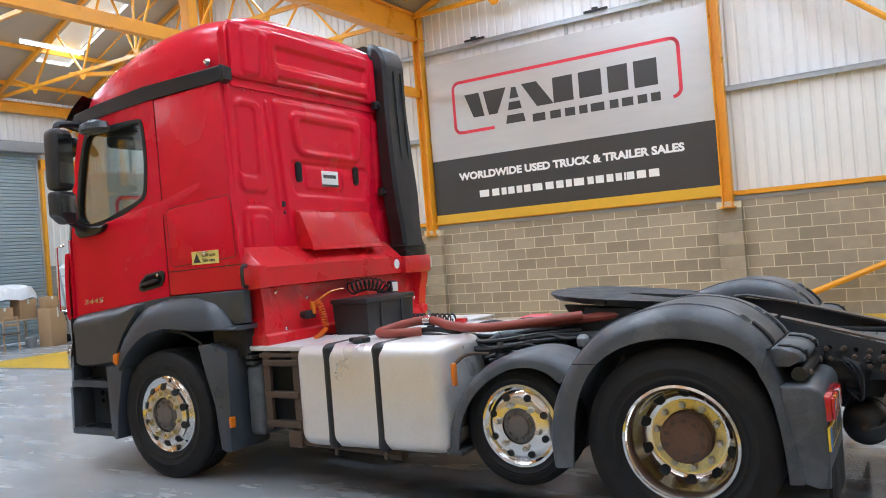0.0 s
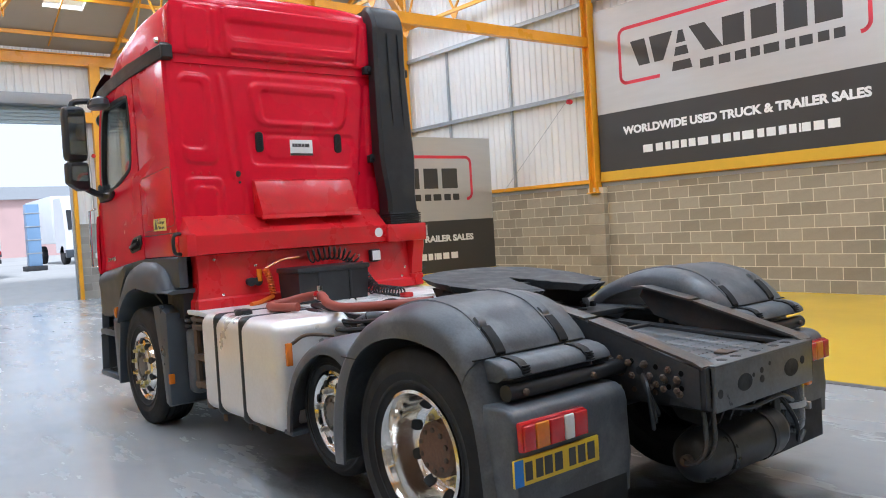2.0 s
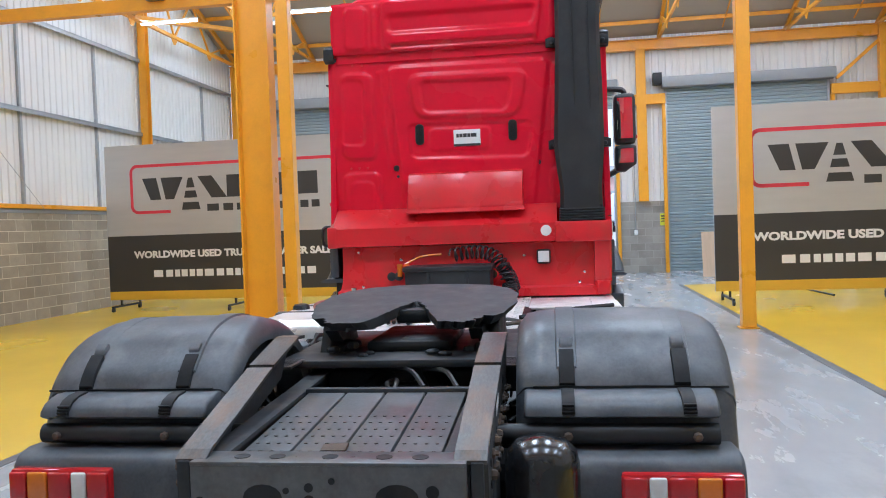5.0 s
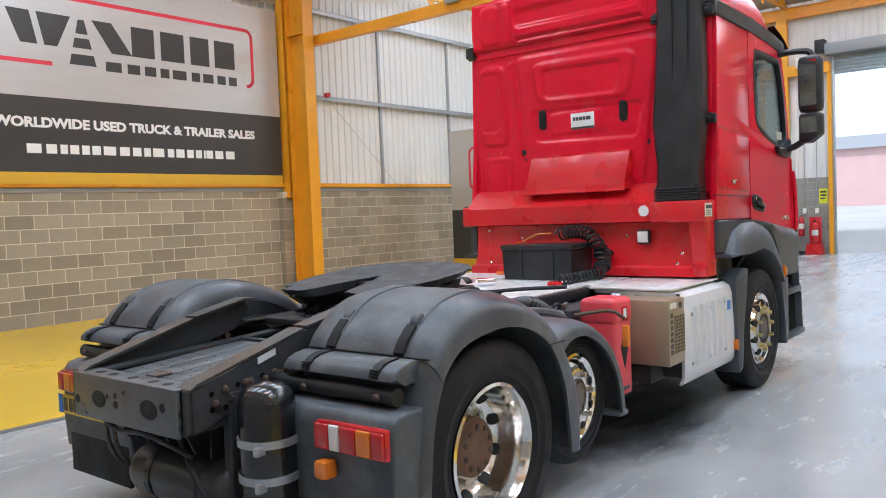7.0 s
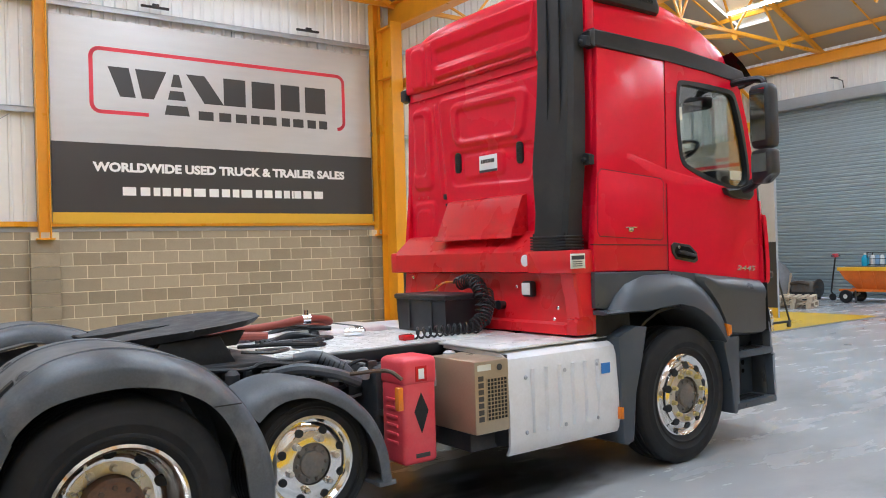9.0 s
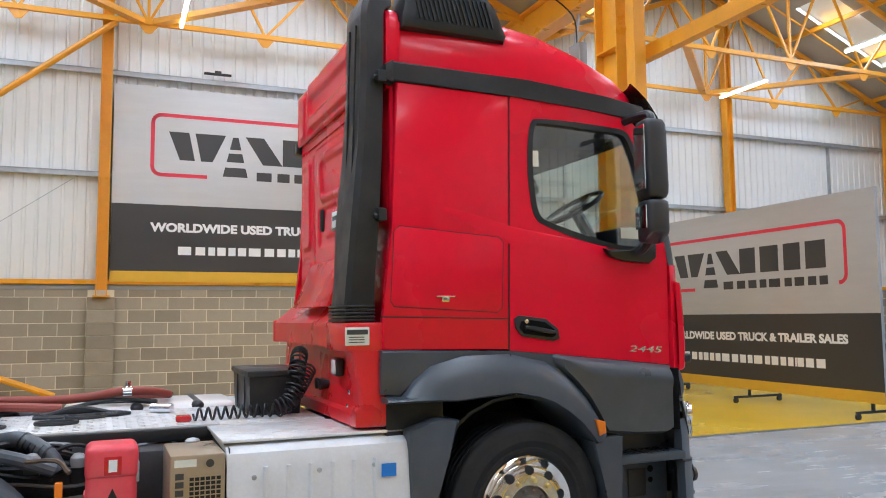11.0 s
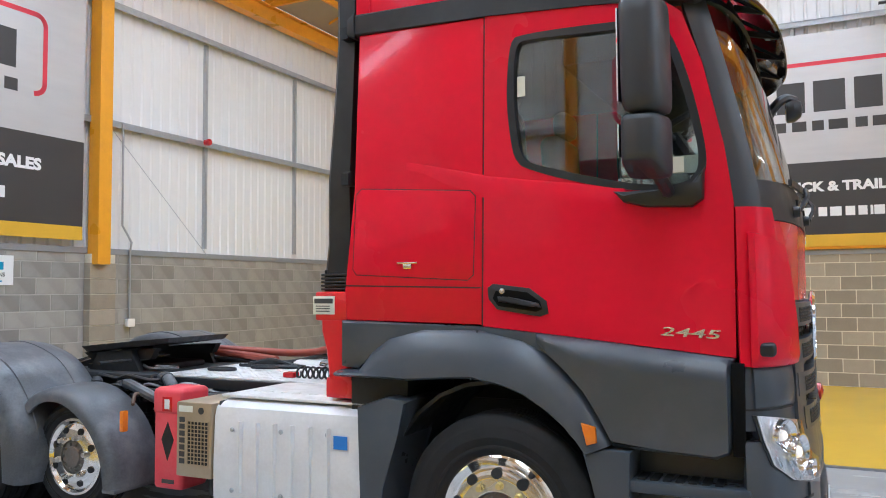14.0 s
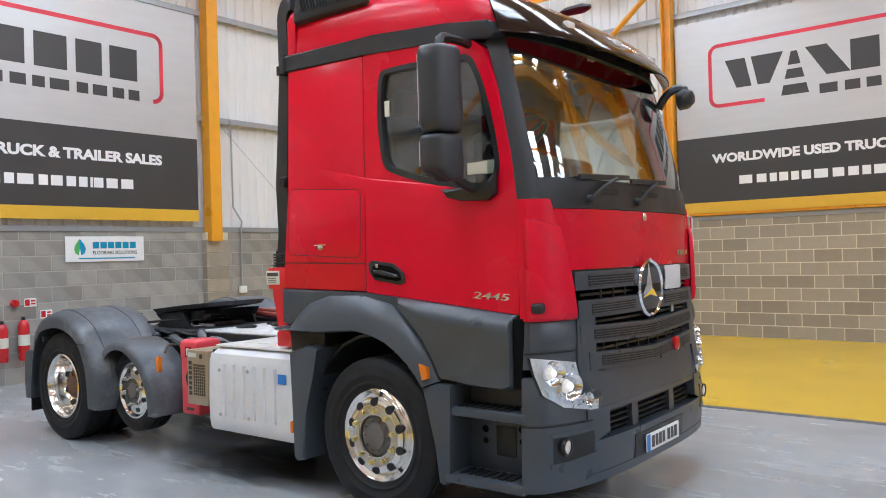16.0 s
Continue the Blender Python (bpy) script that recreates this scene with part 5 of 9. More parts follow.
for z in (3.016, 2.208):
    for y in (-0.715, -1.115):
        bm = fresh()
        prism(bm, [(y - 0.045, z - 0.03), (y + 0.045, z - 0.03), (y + 0.045, z + 0.035), (y, z + 0.05), (y - 0.045, z + 0.035)], "x", -0.95, -0.90, 0.008)
        dome(bm, (-0.95, y, z), "x", 0.02, -0.02)
        tp("duct_clip", bm, "grease", parent=duct)
rows = []
for y, g in ((-0.90, 0.0), (-1.09, 0.0), (-1.12, 0.012), (-1.13, 0.03)):
    o = [(-0.80 + g, 3.335 + g), (-0.105 - g, 3.33 + g), (-0.09 - g, 3.36 + g), (-0.165 - g, 3.55 - g), (-0.23 - g, 3.615 - g), (-0.70 + g, 3.665 - g), (-0.755 + g, 3.64 - g), (-0.80 + g, 3.40 + g)]
    rows.append([(x, y, z) for x, z in o])
vent = tp("intake_box", loft(fresh(), rows), BLACK, "black louvred air intake", smooth=30)
bm = fresh()
prism(bm, [(-0.715, 3.40), (-0.185, 3.39), (-0.24, 3.565), (-0.68, 3.61)], "y", -1.128, -1.133)
tp("intake_mesh", bm, "grease", parent=vent)
for k in range(17):
    x0 = -0.70 + k * 0.03
    tp("louvre", bar(fresh(), (x0 + 0.02, -1.136, 3.402), (x0 - 0.03, -1.136, 3.60 - k * 0.0025), 0.008, 0.016), BLACK, parent=vent)

# ---- nose: bonnet flap, cowl, windscreen, visor, grille, bumper ----
tp("bonnet_flap", nose_skin(-0.87, 0.87, 1.55, 1.905, -0.004, 0.03, 28, 5), RED)
tp("flap_seam", nose_skin(-0.81, 0.81, 1.538, 1.553, -0.010, 0.03, 20, 1), BLACK)
tp("windscreen_cowl", nose_skin(-0.955, 0.955, 1.908, 2.085, 0.002, 0.03, 24, 3), BLACK)
ws = tp("windscreen", nose_skin(-0.95, 0.95, 2.075, 2.97, -0.006, 0.006, 24, 8), "glass_front")
ws.visible_shadow = False
tp("windscreen_header", nose_skin(-0.93, 0.93, 2.93, 3.06, 0.002, 0.04, 24, 3), BLACK)
for u in (-0.42, 0.10):
    tp("cowl_slot", nose_skin(u - 0.10, u + 0.10, 2.005, 2.035, 0.012, 0.02, 8, 1), "grease")
    p = nose(u - 0.2, 1.97, 0.03)
    wiper = tp("wiper_arm", tube(fresh(), [p, nose(u - 0.12, 2.04, 0.06), nose(u + 0.05, 2.10, 0.045)], 0.012, 6, 3), BLACK, "black wiper")
    tp("wiper_blade", bar(fresh(), nose(u - 0.28, 2.095, 0.03), nose(u + 0.22, 2.115, 0.03), 0.016, 0.03), BLACK, parent=wiper)
    tp("wiper_pivot", lathe(fresh(), [(0.01, 0), (0.03, 0), (0.025, 0.03), (0.005, 0.035)], nose(u - 0.2, 1.965, 0.0), "x", 12), BLACK, parent=wiper)
tp("badge_small", lathe(fresh(), [(0.002, 0), (0.028, 0), (0.026, 0.005), (0.002, 0.006)], nose(0.0, 1.872, 0.0), "x", 18), "chrome", "small round chrome badge")
# smoked sun visor standing off the roof edge
bm = fresh()
rows = []
for k, (z, o) in enumerate(((3.19, 0.02), (3.15, 0.055), (3.08, 0.105), (3.0, 0.14), (2.945, 0.158), (2.925, 0.156))):
    rows.append([nose(-0.97 + 1.94 * i / 24, z, o) for i in range(25)])
rows2 = [[p + Vector((-0.008, 0, -0.004)) for p in r] for r in rows[::-1]]
loft(bm, rows + rows2 + [rows[0]], caps=False, loop=False)
visor = tp("sun_visor", bm, "acrylic", "smoked acrylic sun visor", smooth=60)
for u in (-0.6, -0.2, 0.2, 0.6):
    tp("visor_bracket", bar(fresh(), nose(u, 3.0, 0.0), nose(u, 2.96, 0.135), 0.02, 0.03), BLACK, parent=visor)
    bm = fresh()
    bar(bm, nose(u - 0.08, 3.05, 0.0), nose(u, 2.95, 0.14), 0.014)
    tp("visor_strut", bm, BLACK, parent=visor)
for u in (-0.55, 0.0, 0.55):
    p = nose(u, 3.04, 0.115)
    tp("marker_lamp", box(fresh(), p.x - 0.02, p.x + 0.02, p.y - 0.05, p.y + 0.05, p.z - 0.02, p.z + 0.03, 0.012), "lamp_white", "white marker lamp", parent=visor)

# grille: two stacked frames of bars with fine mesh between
# backing coloured near-black for the shade behind the bars
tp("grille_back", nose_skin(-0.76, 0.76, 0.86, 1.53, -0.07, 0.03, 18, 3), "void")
for zc, half, span, dip in ((1.484, 0.054, 0.765, 0.0), (1.318, 0.052, 0.75, 0.0), (1.158, 0.052, 0.74, 0.014), (0.998, 0.05, 0.68, 0.02)):
    for s in (1, -1):
        u0, u1 = (0.0, s * span) if s > 0 else (s * span, 0.0)
        za, zb = (zc - dip, zc + dip) if s > 0 else (zc + dip, zc - dip)
        gb = tp("grille_bar", nose_skin(u0, u1, za - half, za + half, 0.022, 0.06, 16, 3, zb - half, zb + half), GREY, "dark grey grille bar with a fine mesh")
        m0, m1 = (0.2 if zc > 1.2 else 0.0), span - 0.10
        def zat(u):
            return zc - dip + 2 * dip * abs(u) / span
        ua, ub = (m0, m1) if s > 0 else (-m1, -m0)
        tp("mesh_panel", nose_skin(ua, ub, zat(ua) - half * 0.66, zat(ua) + half * 0.60, 0.0245, 0.004, 14, 2, zat(ub) - half * 0.66, zat(ub) + half * 0.60), "grease", parent=gb)
        bm = fresh()
        for r in range(5):
            for k in range(34):
                u = ua + (ub - ua) * (k + 0.5 + 0.5 * (r % 2)) / 34.5
                p = nose(u, zat(u) - half * 0.58 + r * half * 0.28, 0.0255)
                box(bm, p.x - 0.003, p.x + 0.001, p.y - 0.0075, p.y + 0.0075, p.z - 0.0028, p.z + 0.0028)
        m = tp("mesh_grid", bm, GREY, parent=gb, smooth=0)
        m["kind"] = "stuff"
for k in range(9):
    u = -0.52 + 1.04 * k / 8
    if abs(u) > 0.16:
        tp("grille_rib", bar(fresh(), nose(u, 1.365, -0.02), nose(u, 1.435, -0.02), 0.016), BLACK)
    tp("grille_rib", bar(fresh(), nose(u, 1.04, -0.02), nose(u, 1.11, -0.02), 0.016), BLACK)
for z in (1.40, 1.235, 1.075):
    tp("grille_slat", nose_skin(-0.70, 0.70, z - 0.008, z + 0.008, -0.015, 0.03, 18, 1), BLACK)
# round emblem: a chrome ring with three tapering arms
emblem = tp("emblem", lathe(fresh(), [(0.165, 0), (0.188, 0), (0.190, 0.012), (0.178, 0.024), (0.166, 0.012)], (1.345, 0, 1.405), "x", 40), "chrome", "round chrome emblem on the grille")
tp("emblem_back", lathe(fresh(), [(0.002, 0), (0.168, 0), (0.168, 0.004), (0.002, 0.004)], (1.338, 0, 1.405), "x", 32), "grease", parent=emblem)
bm = fresh()
for k in range(3):
    a = radians(90 + 120 * k)
    d, n = (math.cos(a), math.sin(a)), (-math.sin(a), math.cos(a))
    tip, base = 0.168, 0.046
    c = (1.358, 0.0, 1.405)
    pts = [(c[0] + 0.012, 0, c[2]), (1.348, d[0] * tip, c[2] + d[1] * tip)]
    l0 = (1.35, -n[0] * base + d[0] * 0.02, c[2] - n[1] * base + d[1] * 0.02)
    l1 = (1.35, n[0] * base + d[0] * 0.02, c[2] + n[1] * base + d[1] * 0.02)
    v = [bm.verts.new(q) for q in (pts[0], l0, pts[1], l1)]
    bm.faces.new((v[0], v[1], v[2]))
    bm.faces.new((v[0], v[2], v[3]))
tp("emblem_arms", bm, "chrome", parent=emblem, smooth=0)
pb = tp("permit_holder", box(fresh(), 1.335, 1.355, 0.26, 0.53, 1.38, 1.545, 0.01), "white_alu", "small white bracket plate")
tp("holder_arm", box(fresh(), 1.338, 1.348, 0.36, 0.40, 1.22, 1.39, 0.004), "galv", parent=pb)
tow = tp("red_knob", lathe(fresh(), [(0.01, 0), (0.05, 0), (0.05, 0.02), (0.012, 0.035)], nose(0.30, 1.005, 0.022), "x", 20), "lamp_red", "round red cap on the grille")
bm = fresh()
nm = nose(0.50, 1.625, 0.0)
for k in range(4):
    box(bm, nm.x, nm.x + 0.003, nm.y + k * 0.05, nm.y + k * 0.05 + 0.034, nm.z - 0.012, nm.z + 0.022)
tp("name_bars", bm, "chrome")

# bumper
tp("bumper_upper", nose_skin(-0.74, 0.74, 0.735, 0.955, 0.0, 0.06, 26, 3), GREY)
for s in (1, -1):
    tp("bumper_side", nose_skin(s * 0.72, s * 1.0, 0.67, 0.955, 0.0, 0.06, 10, 3), GREY)
    # solid near-black block added in place of the shaded open slit
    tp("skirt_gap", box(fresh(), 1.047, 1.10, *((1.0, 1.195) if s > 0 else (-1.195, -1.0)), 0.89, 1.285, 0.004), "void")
    tp("bumper_shoulder", nose_skin(s * 0.70, s * 1.0, 1.0, 1.275, -0.002, 0.05, 12, 3), GREY)
    tp("bumper_seam", nose_skin(s * 0.70, s * 1.0, 0.682, 0.692, 0.0155, 0.01, 12, 1), "grease")
    tp("bumper_seam", nose_skin(s * 0.78, s * 1.0, 1.084, 1.092, 0.003, 0.01, 10, 1), "grease")
    rows = []
    for z, o in ((1.27, 0.0), (1.235, 0.020), (1.18, 0.032), (1.13, 0.028), (1.10, 0.012), (1.095, 0.0)):
        rows.append([nose(s * (0.76 + 0.228 * k / 8), z, o * min(1, 2.5 * min(k, 8 - k) / 8 + 0.2)) for k in range(9)])
    loft(bm := fresh(), rows, caps=False, loop=False)
    tp("shoulder_bulge", bm, GREY, smooth=60)
    tp("grille_cheek", nose_skin(s * 0.62, s * 0.76, 0.80, 1.28, 0.016, 0.05, 8, 4), GREY)
    tp("bumper_corner", nose_skin(s * 0.72, s * 1.0, 0.32, 0.69, 0.012, 0.06, 14, 4), GREY)
    # headlamp: a dark bowl, two reflectors and a clear lens
    outer, inner = [(0.988, 1.066), (0.978, 0.975), (0.953, 0.86), (0.865, 0.785), (0.655, 0.735)], [(0.775, 1.025), (0.755, 0.935), (0.71, 0.880), (0.665, 0.850), (0.630, 0.842)]

    def lamp_patch(out, thick, grow=0.0):
        bm = fresh()
        sheets = []
        for o in (out, out - thick):
            rows = []
            for (ua, za), (ub, zb) in zip(outer, inner):
                row = []
                for k in range(7):
                    t = k / 6
                    t = t + grow * (2 * t - 1)
                    row.append(bm.verts.new(nose(s * (ua + (ub - ua) * t), za + (zb - za) * t, o)))
                rows.append(row)
            sheets.append(rows)
        n = len(outer)
        for rows in sheets:
            for a, b in zip(rows, rows[1:]):
                for k in range(6):
                    bm.faces.new((a[k], a[k + 1], b[k + 1], b[k]))
        f, g = sheets
        ring = [(0, k) for k in range(7)] + [(r, 6) for r in range(1, n)] + [(n - 1, k) for k in range(5, -1, -1)] + [(r, 0) for r in range(n - 2, 0, -1)]
        for (r0, k0), (r1, k1) in zip(ring, ring[1:] + ring[:1]):
            bm.faces.new((f[r0][k0], g[r0][k0], g[r1][k1], f[r1][k1]))
        return bm

    head = tp("headlamp", lamp_patch(0.008, 0.02, 0.03), "black_plastic", "clear headlamp with chrome reflectors")
    tp("reflector", lamp_patch(0.012, 0.01), "reflector", parent=head)
    for u, z, r in ((0.91, 0.978, 0.066), (0.83, 0.898, 0.076), (0.735, 0.815, 0.036)):
        p = nose(s * u, z, 0.008)
        q = nose(s * u, z, 0.05)
        side = nose(s * (u - 0.03), z, 0.008) - nose(s * (u + 0.03), z, 0.008)
        nrm = Vector((abs(side.y), side.x * (1 if side.y < 0 else -1), 0)).normalized()
        rot = Vector((1, 0, 0)).rotation_difference(nrm).to_matrix().to_4x4()
        bm = fresh()
        lathe(bm, [(r * 0.30, 0.004), (r * 0.62, 0.010), (r, 0.034), (r * 1.06, 0.034), (r * 1.06, 0.0), (r * 0.3, 0.0)], (0, 0, 0), "x", 24)
        bmesh.ops.transform(bm, matrix=Matrix.Translation(p) @ rot, verts=bm.verts[:])
        tp("reflector_bowl", bm, "chrome", parent=head)
        bm = fresh()
        dome(bm, (0.006, 0, 0), "x", r * 0.36, r * 0.30)
        bmesh.ops.transform(bm, matrix=Matrix.Translation(p) @ rot, verts=bm.verts[:])
        tp("bulb", bm, "lit_lamp" if u > 0.75 else "lamp_white", parent=head)
    for k in range(5):
        u = 0.965 - 0.03 * k
        tp("lens_rib", tube(fresh(), [nose(s * (0.945 - 0.055 * k), 0.895 - 0.026 * k, 0.02), nose(s * (0.93 - 0.055 * k), 0.85 - 0.022 * k, 0.02)], 0.006, 6), "chrome", parent=head)
    lens = tp("headlamp_lens", lamp_patch(0.038, 0.004, 0.0), "lens", parent=head)
    lens.visible_shadow = False
    # fog lamp
    p = nose(s * 0.868, 0.568, 0.014)
    tp("fog_recess", nose_skin(s * 0.69, s * 0.92, 0.505, 0.635, 0.016, 0.01, 8, 2, 0.475, 0.625), BLACK)
    tp("fog_frame", nose_skin(s * 0.67, s * 0.93, 0.632, 0.654, 0.022, 0.03, 10, 1, 0.622, 0.644), GREY)
    tp("fog_frame", nose_skin(s * 0.67, s * 0.93, 0.485, 0.507, 0.022, 0.03, 10, 1, 0.455, 0.477), GREY)
    tp("mouth_cheek", nose_skin(s * 0.56, s * 0.73, 0.60, 0.745, 0.012, 0.10, 10, 3, 0.535, 0.745), GREY)
    tp("tow_cap", lathe(fresh(), [(0.004, 0), (0.03, 0), (0.03, 0.004), (0.004, 0.006)], nose(s * 0.62, 0.80, 0.002), "x", 18), GREY)
    fog = tp("fog_lamp", lathe(fresh(), [(0.004, 0), (0.038, 0), (0.038, 0.016), (0.024, 0.022), (0.004, 0.024)], p, "x", 20), "lamp_white", "round fog lamp")
    tp("fog_ring", lathe(fresh(), [(0.038, 0), (0.050, 0), (0.050, 0.022), (0.038, 0.022)], p, "x", 20), BLACK, parent=fog)
tp("bumper_lip", nose_skin(-0.74, 0.74, 0.32, 0.56, 0.012, 0.08, 24, 3), GREY)
tp("lip_crease", nose_skin(-0.72, 0.72, 0.372, 0.378, 0.0135, 0.01, 24, 1), "grease")
tp("plate_panel", nose_skin(-0.32, 0.30, 0.375, 0.52, 0.017, 0.03, 12, 2), BLACK)
# near-black sheet whose colour carries the shade deep in the mouth
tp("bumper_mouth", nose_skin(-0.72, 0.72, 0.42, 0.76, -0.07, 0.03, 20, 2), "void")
tp("mouth_bar", nose_skin(-0.73, 0.73, 0.715, 0.745, 0.004, 0.06, 24, 1), GREY)
for u in (-0.24, 0.24):
    tp("mouth_post", nose_skin(u - 0.035, u + 0.035, 0.55, 0.73, -0.03, 0.04, 4, 2), GREY)
for k in range(4):
    tp("mouth_slat", nose_skin(-0.62, 0.62, 0.585 + k * 0.034, 0.593 + k * 0.034, -0.045, 0.02, 20, 1), BLACK)
np_ = tp("front_number_plate", box(fresh(), 1.406, 1.416, -0.26, 0.26, 0.383, 0.493, 0.003), "white", "white number plate")
for a, w in ((-0.19, 0.045), (-0.13, 0.04), (-0.075, 0.04), (-0.02, 0.04), (0.06, 0.045), (0.12, 0.04), (0.175, 0.045)):
    tp("plate_bar", box(fresh(), 1.416, 1.418, a, a + w, 0.402, 0.475), "dark_print", parent=np_, smooth=0)
tp("plate_flash", box(fresh(), 1.416, 1.418, -0.258, -0.213, 0.385, 0.491), "blue", parent=np_)

# model number on both doors
for s, x in ((-1, 0.745), (1, 0.955)):
    m = Matrix.Translation((x, s * 1.1495, 1.398)) @ pose(0, 0, 0, 90, -3 * s, 0 if s < 0 else 180)
    t = text_mesh("model_number", "2445", 0.056, "sandy_silver", m, truck, bold=0.0006, wide=0.25, depth=0.002)
    for v in t.data.vertices:
        v.co.x += 0.35 * v.co.y
for s, z0 in ((1, 1.742),):
    lab = tp("warning_label", box(fresh(), -0.70, -0.41, 1.150, 1.1525, 1.655, 1.755), "label_yellow", "yellow warning label")
    tri = fresh()
    prism(tri, [(-0.425, 1.668), (-0.505, 1.668), (-0.465, 1.742)], "y", 1.1525, 1.1535)
    tp("warning_triangle", tri, "dark_print", parent=lab)
    text_mesh("lettering", "Blind spot", 0.034, "dark_print", Matrix.Translation((-0.52, 1.1528, 1.713)) @ pose(0, 0, 0, 90, 0, 180), truck, bold=0.001, wide=0.15)
    text_mesh("lettering", "Take care", 0.034, "dark_print", Matrix.Translation((-0.52, 1.1528, 1.672)) @ pose(0, 0, 0, 90, 0, 180), truck, bold=0.001, wide=0.14)
# stickers on the right window
st = tp("window_sticker", box(fresh(), 0.72, 0.86, -1.134, -1.129, 2.13, 2.20), "label_pale", "small pale window sticker")
tp("window_sticker", box(fresh(), 0.07, 0.11, -1.134, -1.129, 2.56, 2.66), "label_pale", "small pale window sticker")
# kerb and wide mirrors of the left side, front mirror on its arm
kerb = tp("kerb_mirror", loft(fresh(), [[(0.50 + 0.17 * math.cos(t) * k, 1.26 + 0.09 * math.sin(t) * k, z) for t in [2 * math.pi * i / 14 for i in range(14)]] for z, k in ((2.80, 0.8), (2.82, 1.0), (2.87, 0.9), (2.90, 0.4))]), GREY)
tp("mirror_arm", tube(fresh(), [(0.62, 1.15, 2.90), (0.56, 1.22, 2.90)], 0.025), BLACK, parent=kerb)
pm = nose(0.80, 2.86, 0.28)
front_mirror = tp("front_mirror", loft(fresh(), [[(pm.x + dx, pm.y + 0.02 + 0.11 * math.cos(t) * k, pm.z - 0.06 + 0.085 * math.sin(t) * k) for t in [2 * math.pi * i / 16 for i in range(16)]] for dx, k in ((-0.05, 0.85), (-0.045, 1.0), (0.0, 0.95), (0.04, 0.6), (0.05, 0.2))]), BLACK)
tp("mirror_arm", tube(fresh(), [nose(0.74, 2.72, 0.0), nose(0.74, 2.80, 0.08), nose(0.76, 2.86, 0.18), pm], 0.032, 8, 4), BLACK, parent=front_mirror)
tp("mirror_glass", lathe(fresh(), [(0.002, 0), (0.088, 0), (0.088, -0.003), (0.002, -0.003)], (pm.x - 0.051, pm.y + 0.02, pm.z - 0.06), "x", 20), "mirror", parent=front_mirror)
# grab rail at the left nose corner
tp("corner_rail", tube(fresh(), [nose(0.985, 1.35, 0.05), nose(0.985, 1.36, 0.12), nose(0.985, 1.9, 0.12), nose(0.985, 1.92, 0.05)], 0.012, 8), "chrome")
# roof details
tp("roof_camera", lathe(fresh(), [(0.004, 0), (0.026, 0), (0.03, 0.02), (0.02, 0.04), (0.004, 0.045)], (-0.70, 1.10, 3.17), "y", 14), "chrome", "small chrome roof camera")
tp("roof_horn", loft(fresh(), [[(x, 0.35 + r * math.cos(t), 3.46 + r * math.sin(t) * 0.7) for t in [2 * math.pi * i / 12 for i in range(12)]] for x, r in ((0.55, 0.02), (0.60, 0.045), (0.74, 0.05), (0.80, 0.02))]), BLACK)

# ---- inside the cab ----
tp("cab_floor", box(fresh(), -0.80, 1.15, -1.08, 1.08, 1.40, 1.50), "cloth")
tp("cab_rear_lining", box(fresh(), -0.79, -0.72, -1.08, 1.08, 1.5, 3.0), "trim_pale")
tp("cab_headlining", box(fresh(), -0.80, 0.75, -1.05, 1.05, 2.93, 2.97), "trim_pale")
tp("bunk", box(fresh(), -0.72, -0.12, -1.06, 1.06, 1.5, 1.92, 0.05), "cloth")
dash = fresh()
rows = []
for y in (-1.08, -0.85, -0.3, 0.3, 0.9, 1.08):
    dx = -0.10 if y < -0.2 else 0.0
    rows.append([(1.0, y, 1.5), (0.78 + dx, y, 1.75), (0.78 + dx, y, 2.0), (0.86 + dx, y, 2.05), (1.18 - 0.15 * abs(y), y, 2.03), (1.18 - 0.15 * abs(y), y, 1.5)])
tp("dashboard", loft(dash, rows), "cloth")
for y in (-0.58, 0.58):
    seat = tp("seat", box(fresh(), -0.10, 0.42, y - 0.26, y + 0.26, 1.92, 2.12, 0.06), "cloth")
    tp("seat_back", box(fresh(), -0.02, 0.14, y - 0.25, y + 0.25, 2.05, 2.66, 0.06, 3, pose(-0.12, 0, 0.0, 0, -4, 0)), "cloth", parent=seat)
    tp("headrest", box(fresh(), -0.26, -0.14, y - 0.14, y + 0.14, 2.66, 2.84, 0.05), "cloth", parent=seat)
    tp("seat_base", box(fresh(), -0.05, 0.35, y - 0.2, y + 0.2, 1.5, 1.93), "black_plastic", parent=seat)
    tp("door_trim", box(fresh(), 0.05, 0.98, *((1.04, 1.085) if y > 0 else (-1.085, -1.04)), 1.5, 2.05, 0.01), "cloth")
tp("roof_console", box(fresh(), 0.25, 0.72, -1.0, 1.0, 2.72, 2.92, 0.03), "cloth")
tp("instrument_binnacle", box(fresh(), 0.90, 1.12, -0.92, -0.28, 2.0, 2.24, 0.05, 3), "cloth")
bm = fresh()
ctr, tilt = Vector((0.72, -0.58, 2.40)), Matrix.Rotation(radians(-32), 3, "Y")
tube(bm, [ctr + tilt @ Vector((0.22 * math.cos(a), 0.22 * math.sin(a), 0)) for a in [2 * math.pi * i / 28 for i in range(28)]], 0.017, 8, 0, 1.0, True)
for a in (0.3, math.pi - 0.3, math.pi * 1.5):
    bar(bm, ctr - tilt @ Vector((0, 0, 0.03)), ctr + tilt @ Vector((0.21 * math.cos(a), 0.21 * math.sin(a), 0)), 0.03, 0.02)
tp("steering_wheel", bm, BLACK)
tp("steering_column", tube(fresh(), [ctr, (0.92, -0.58, 2.08)], 0.045, 8), BLACK)
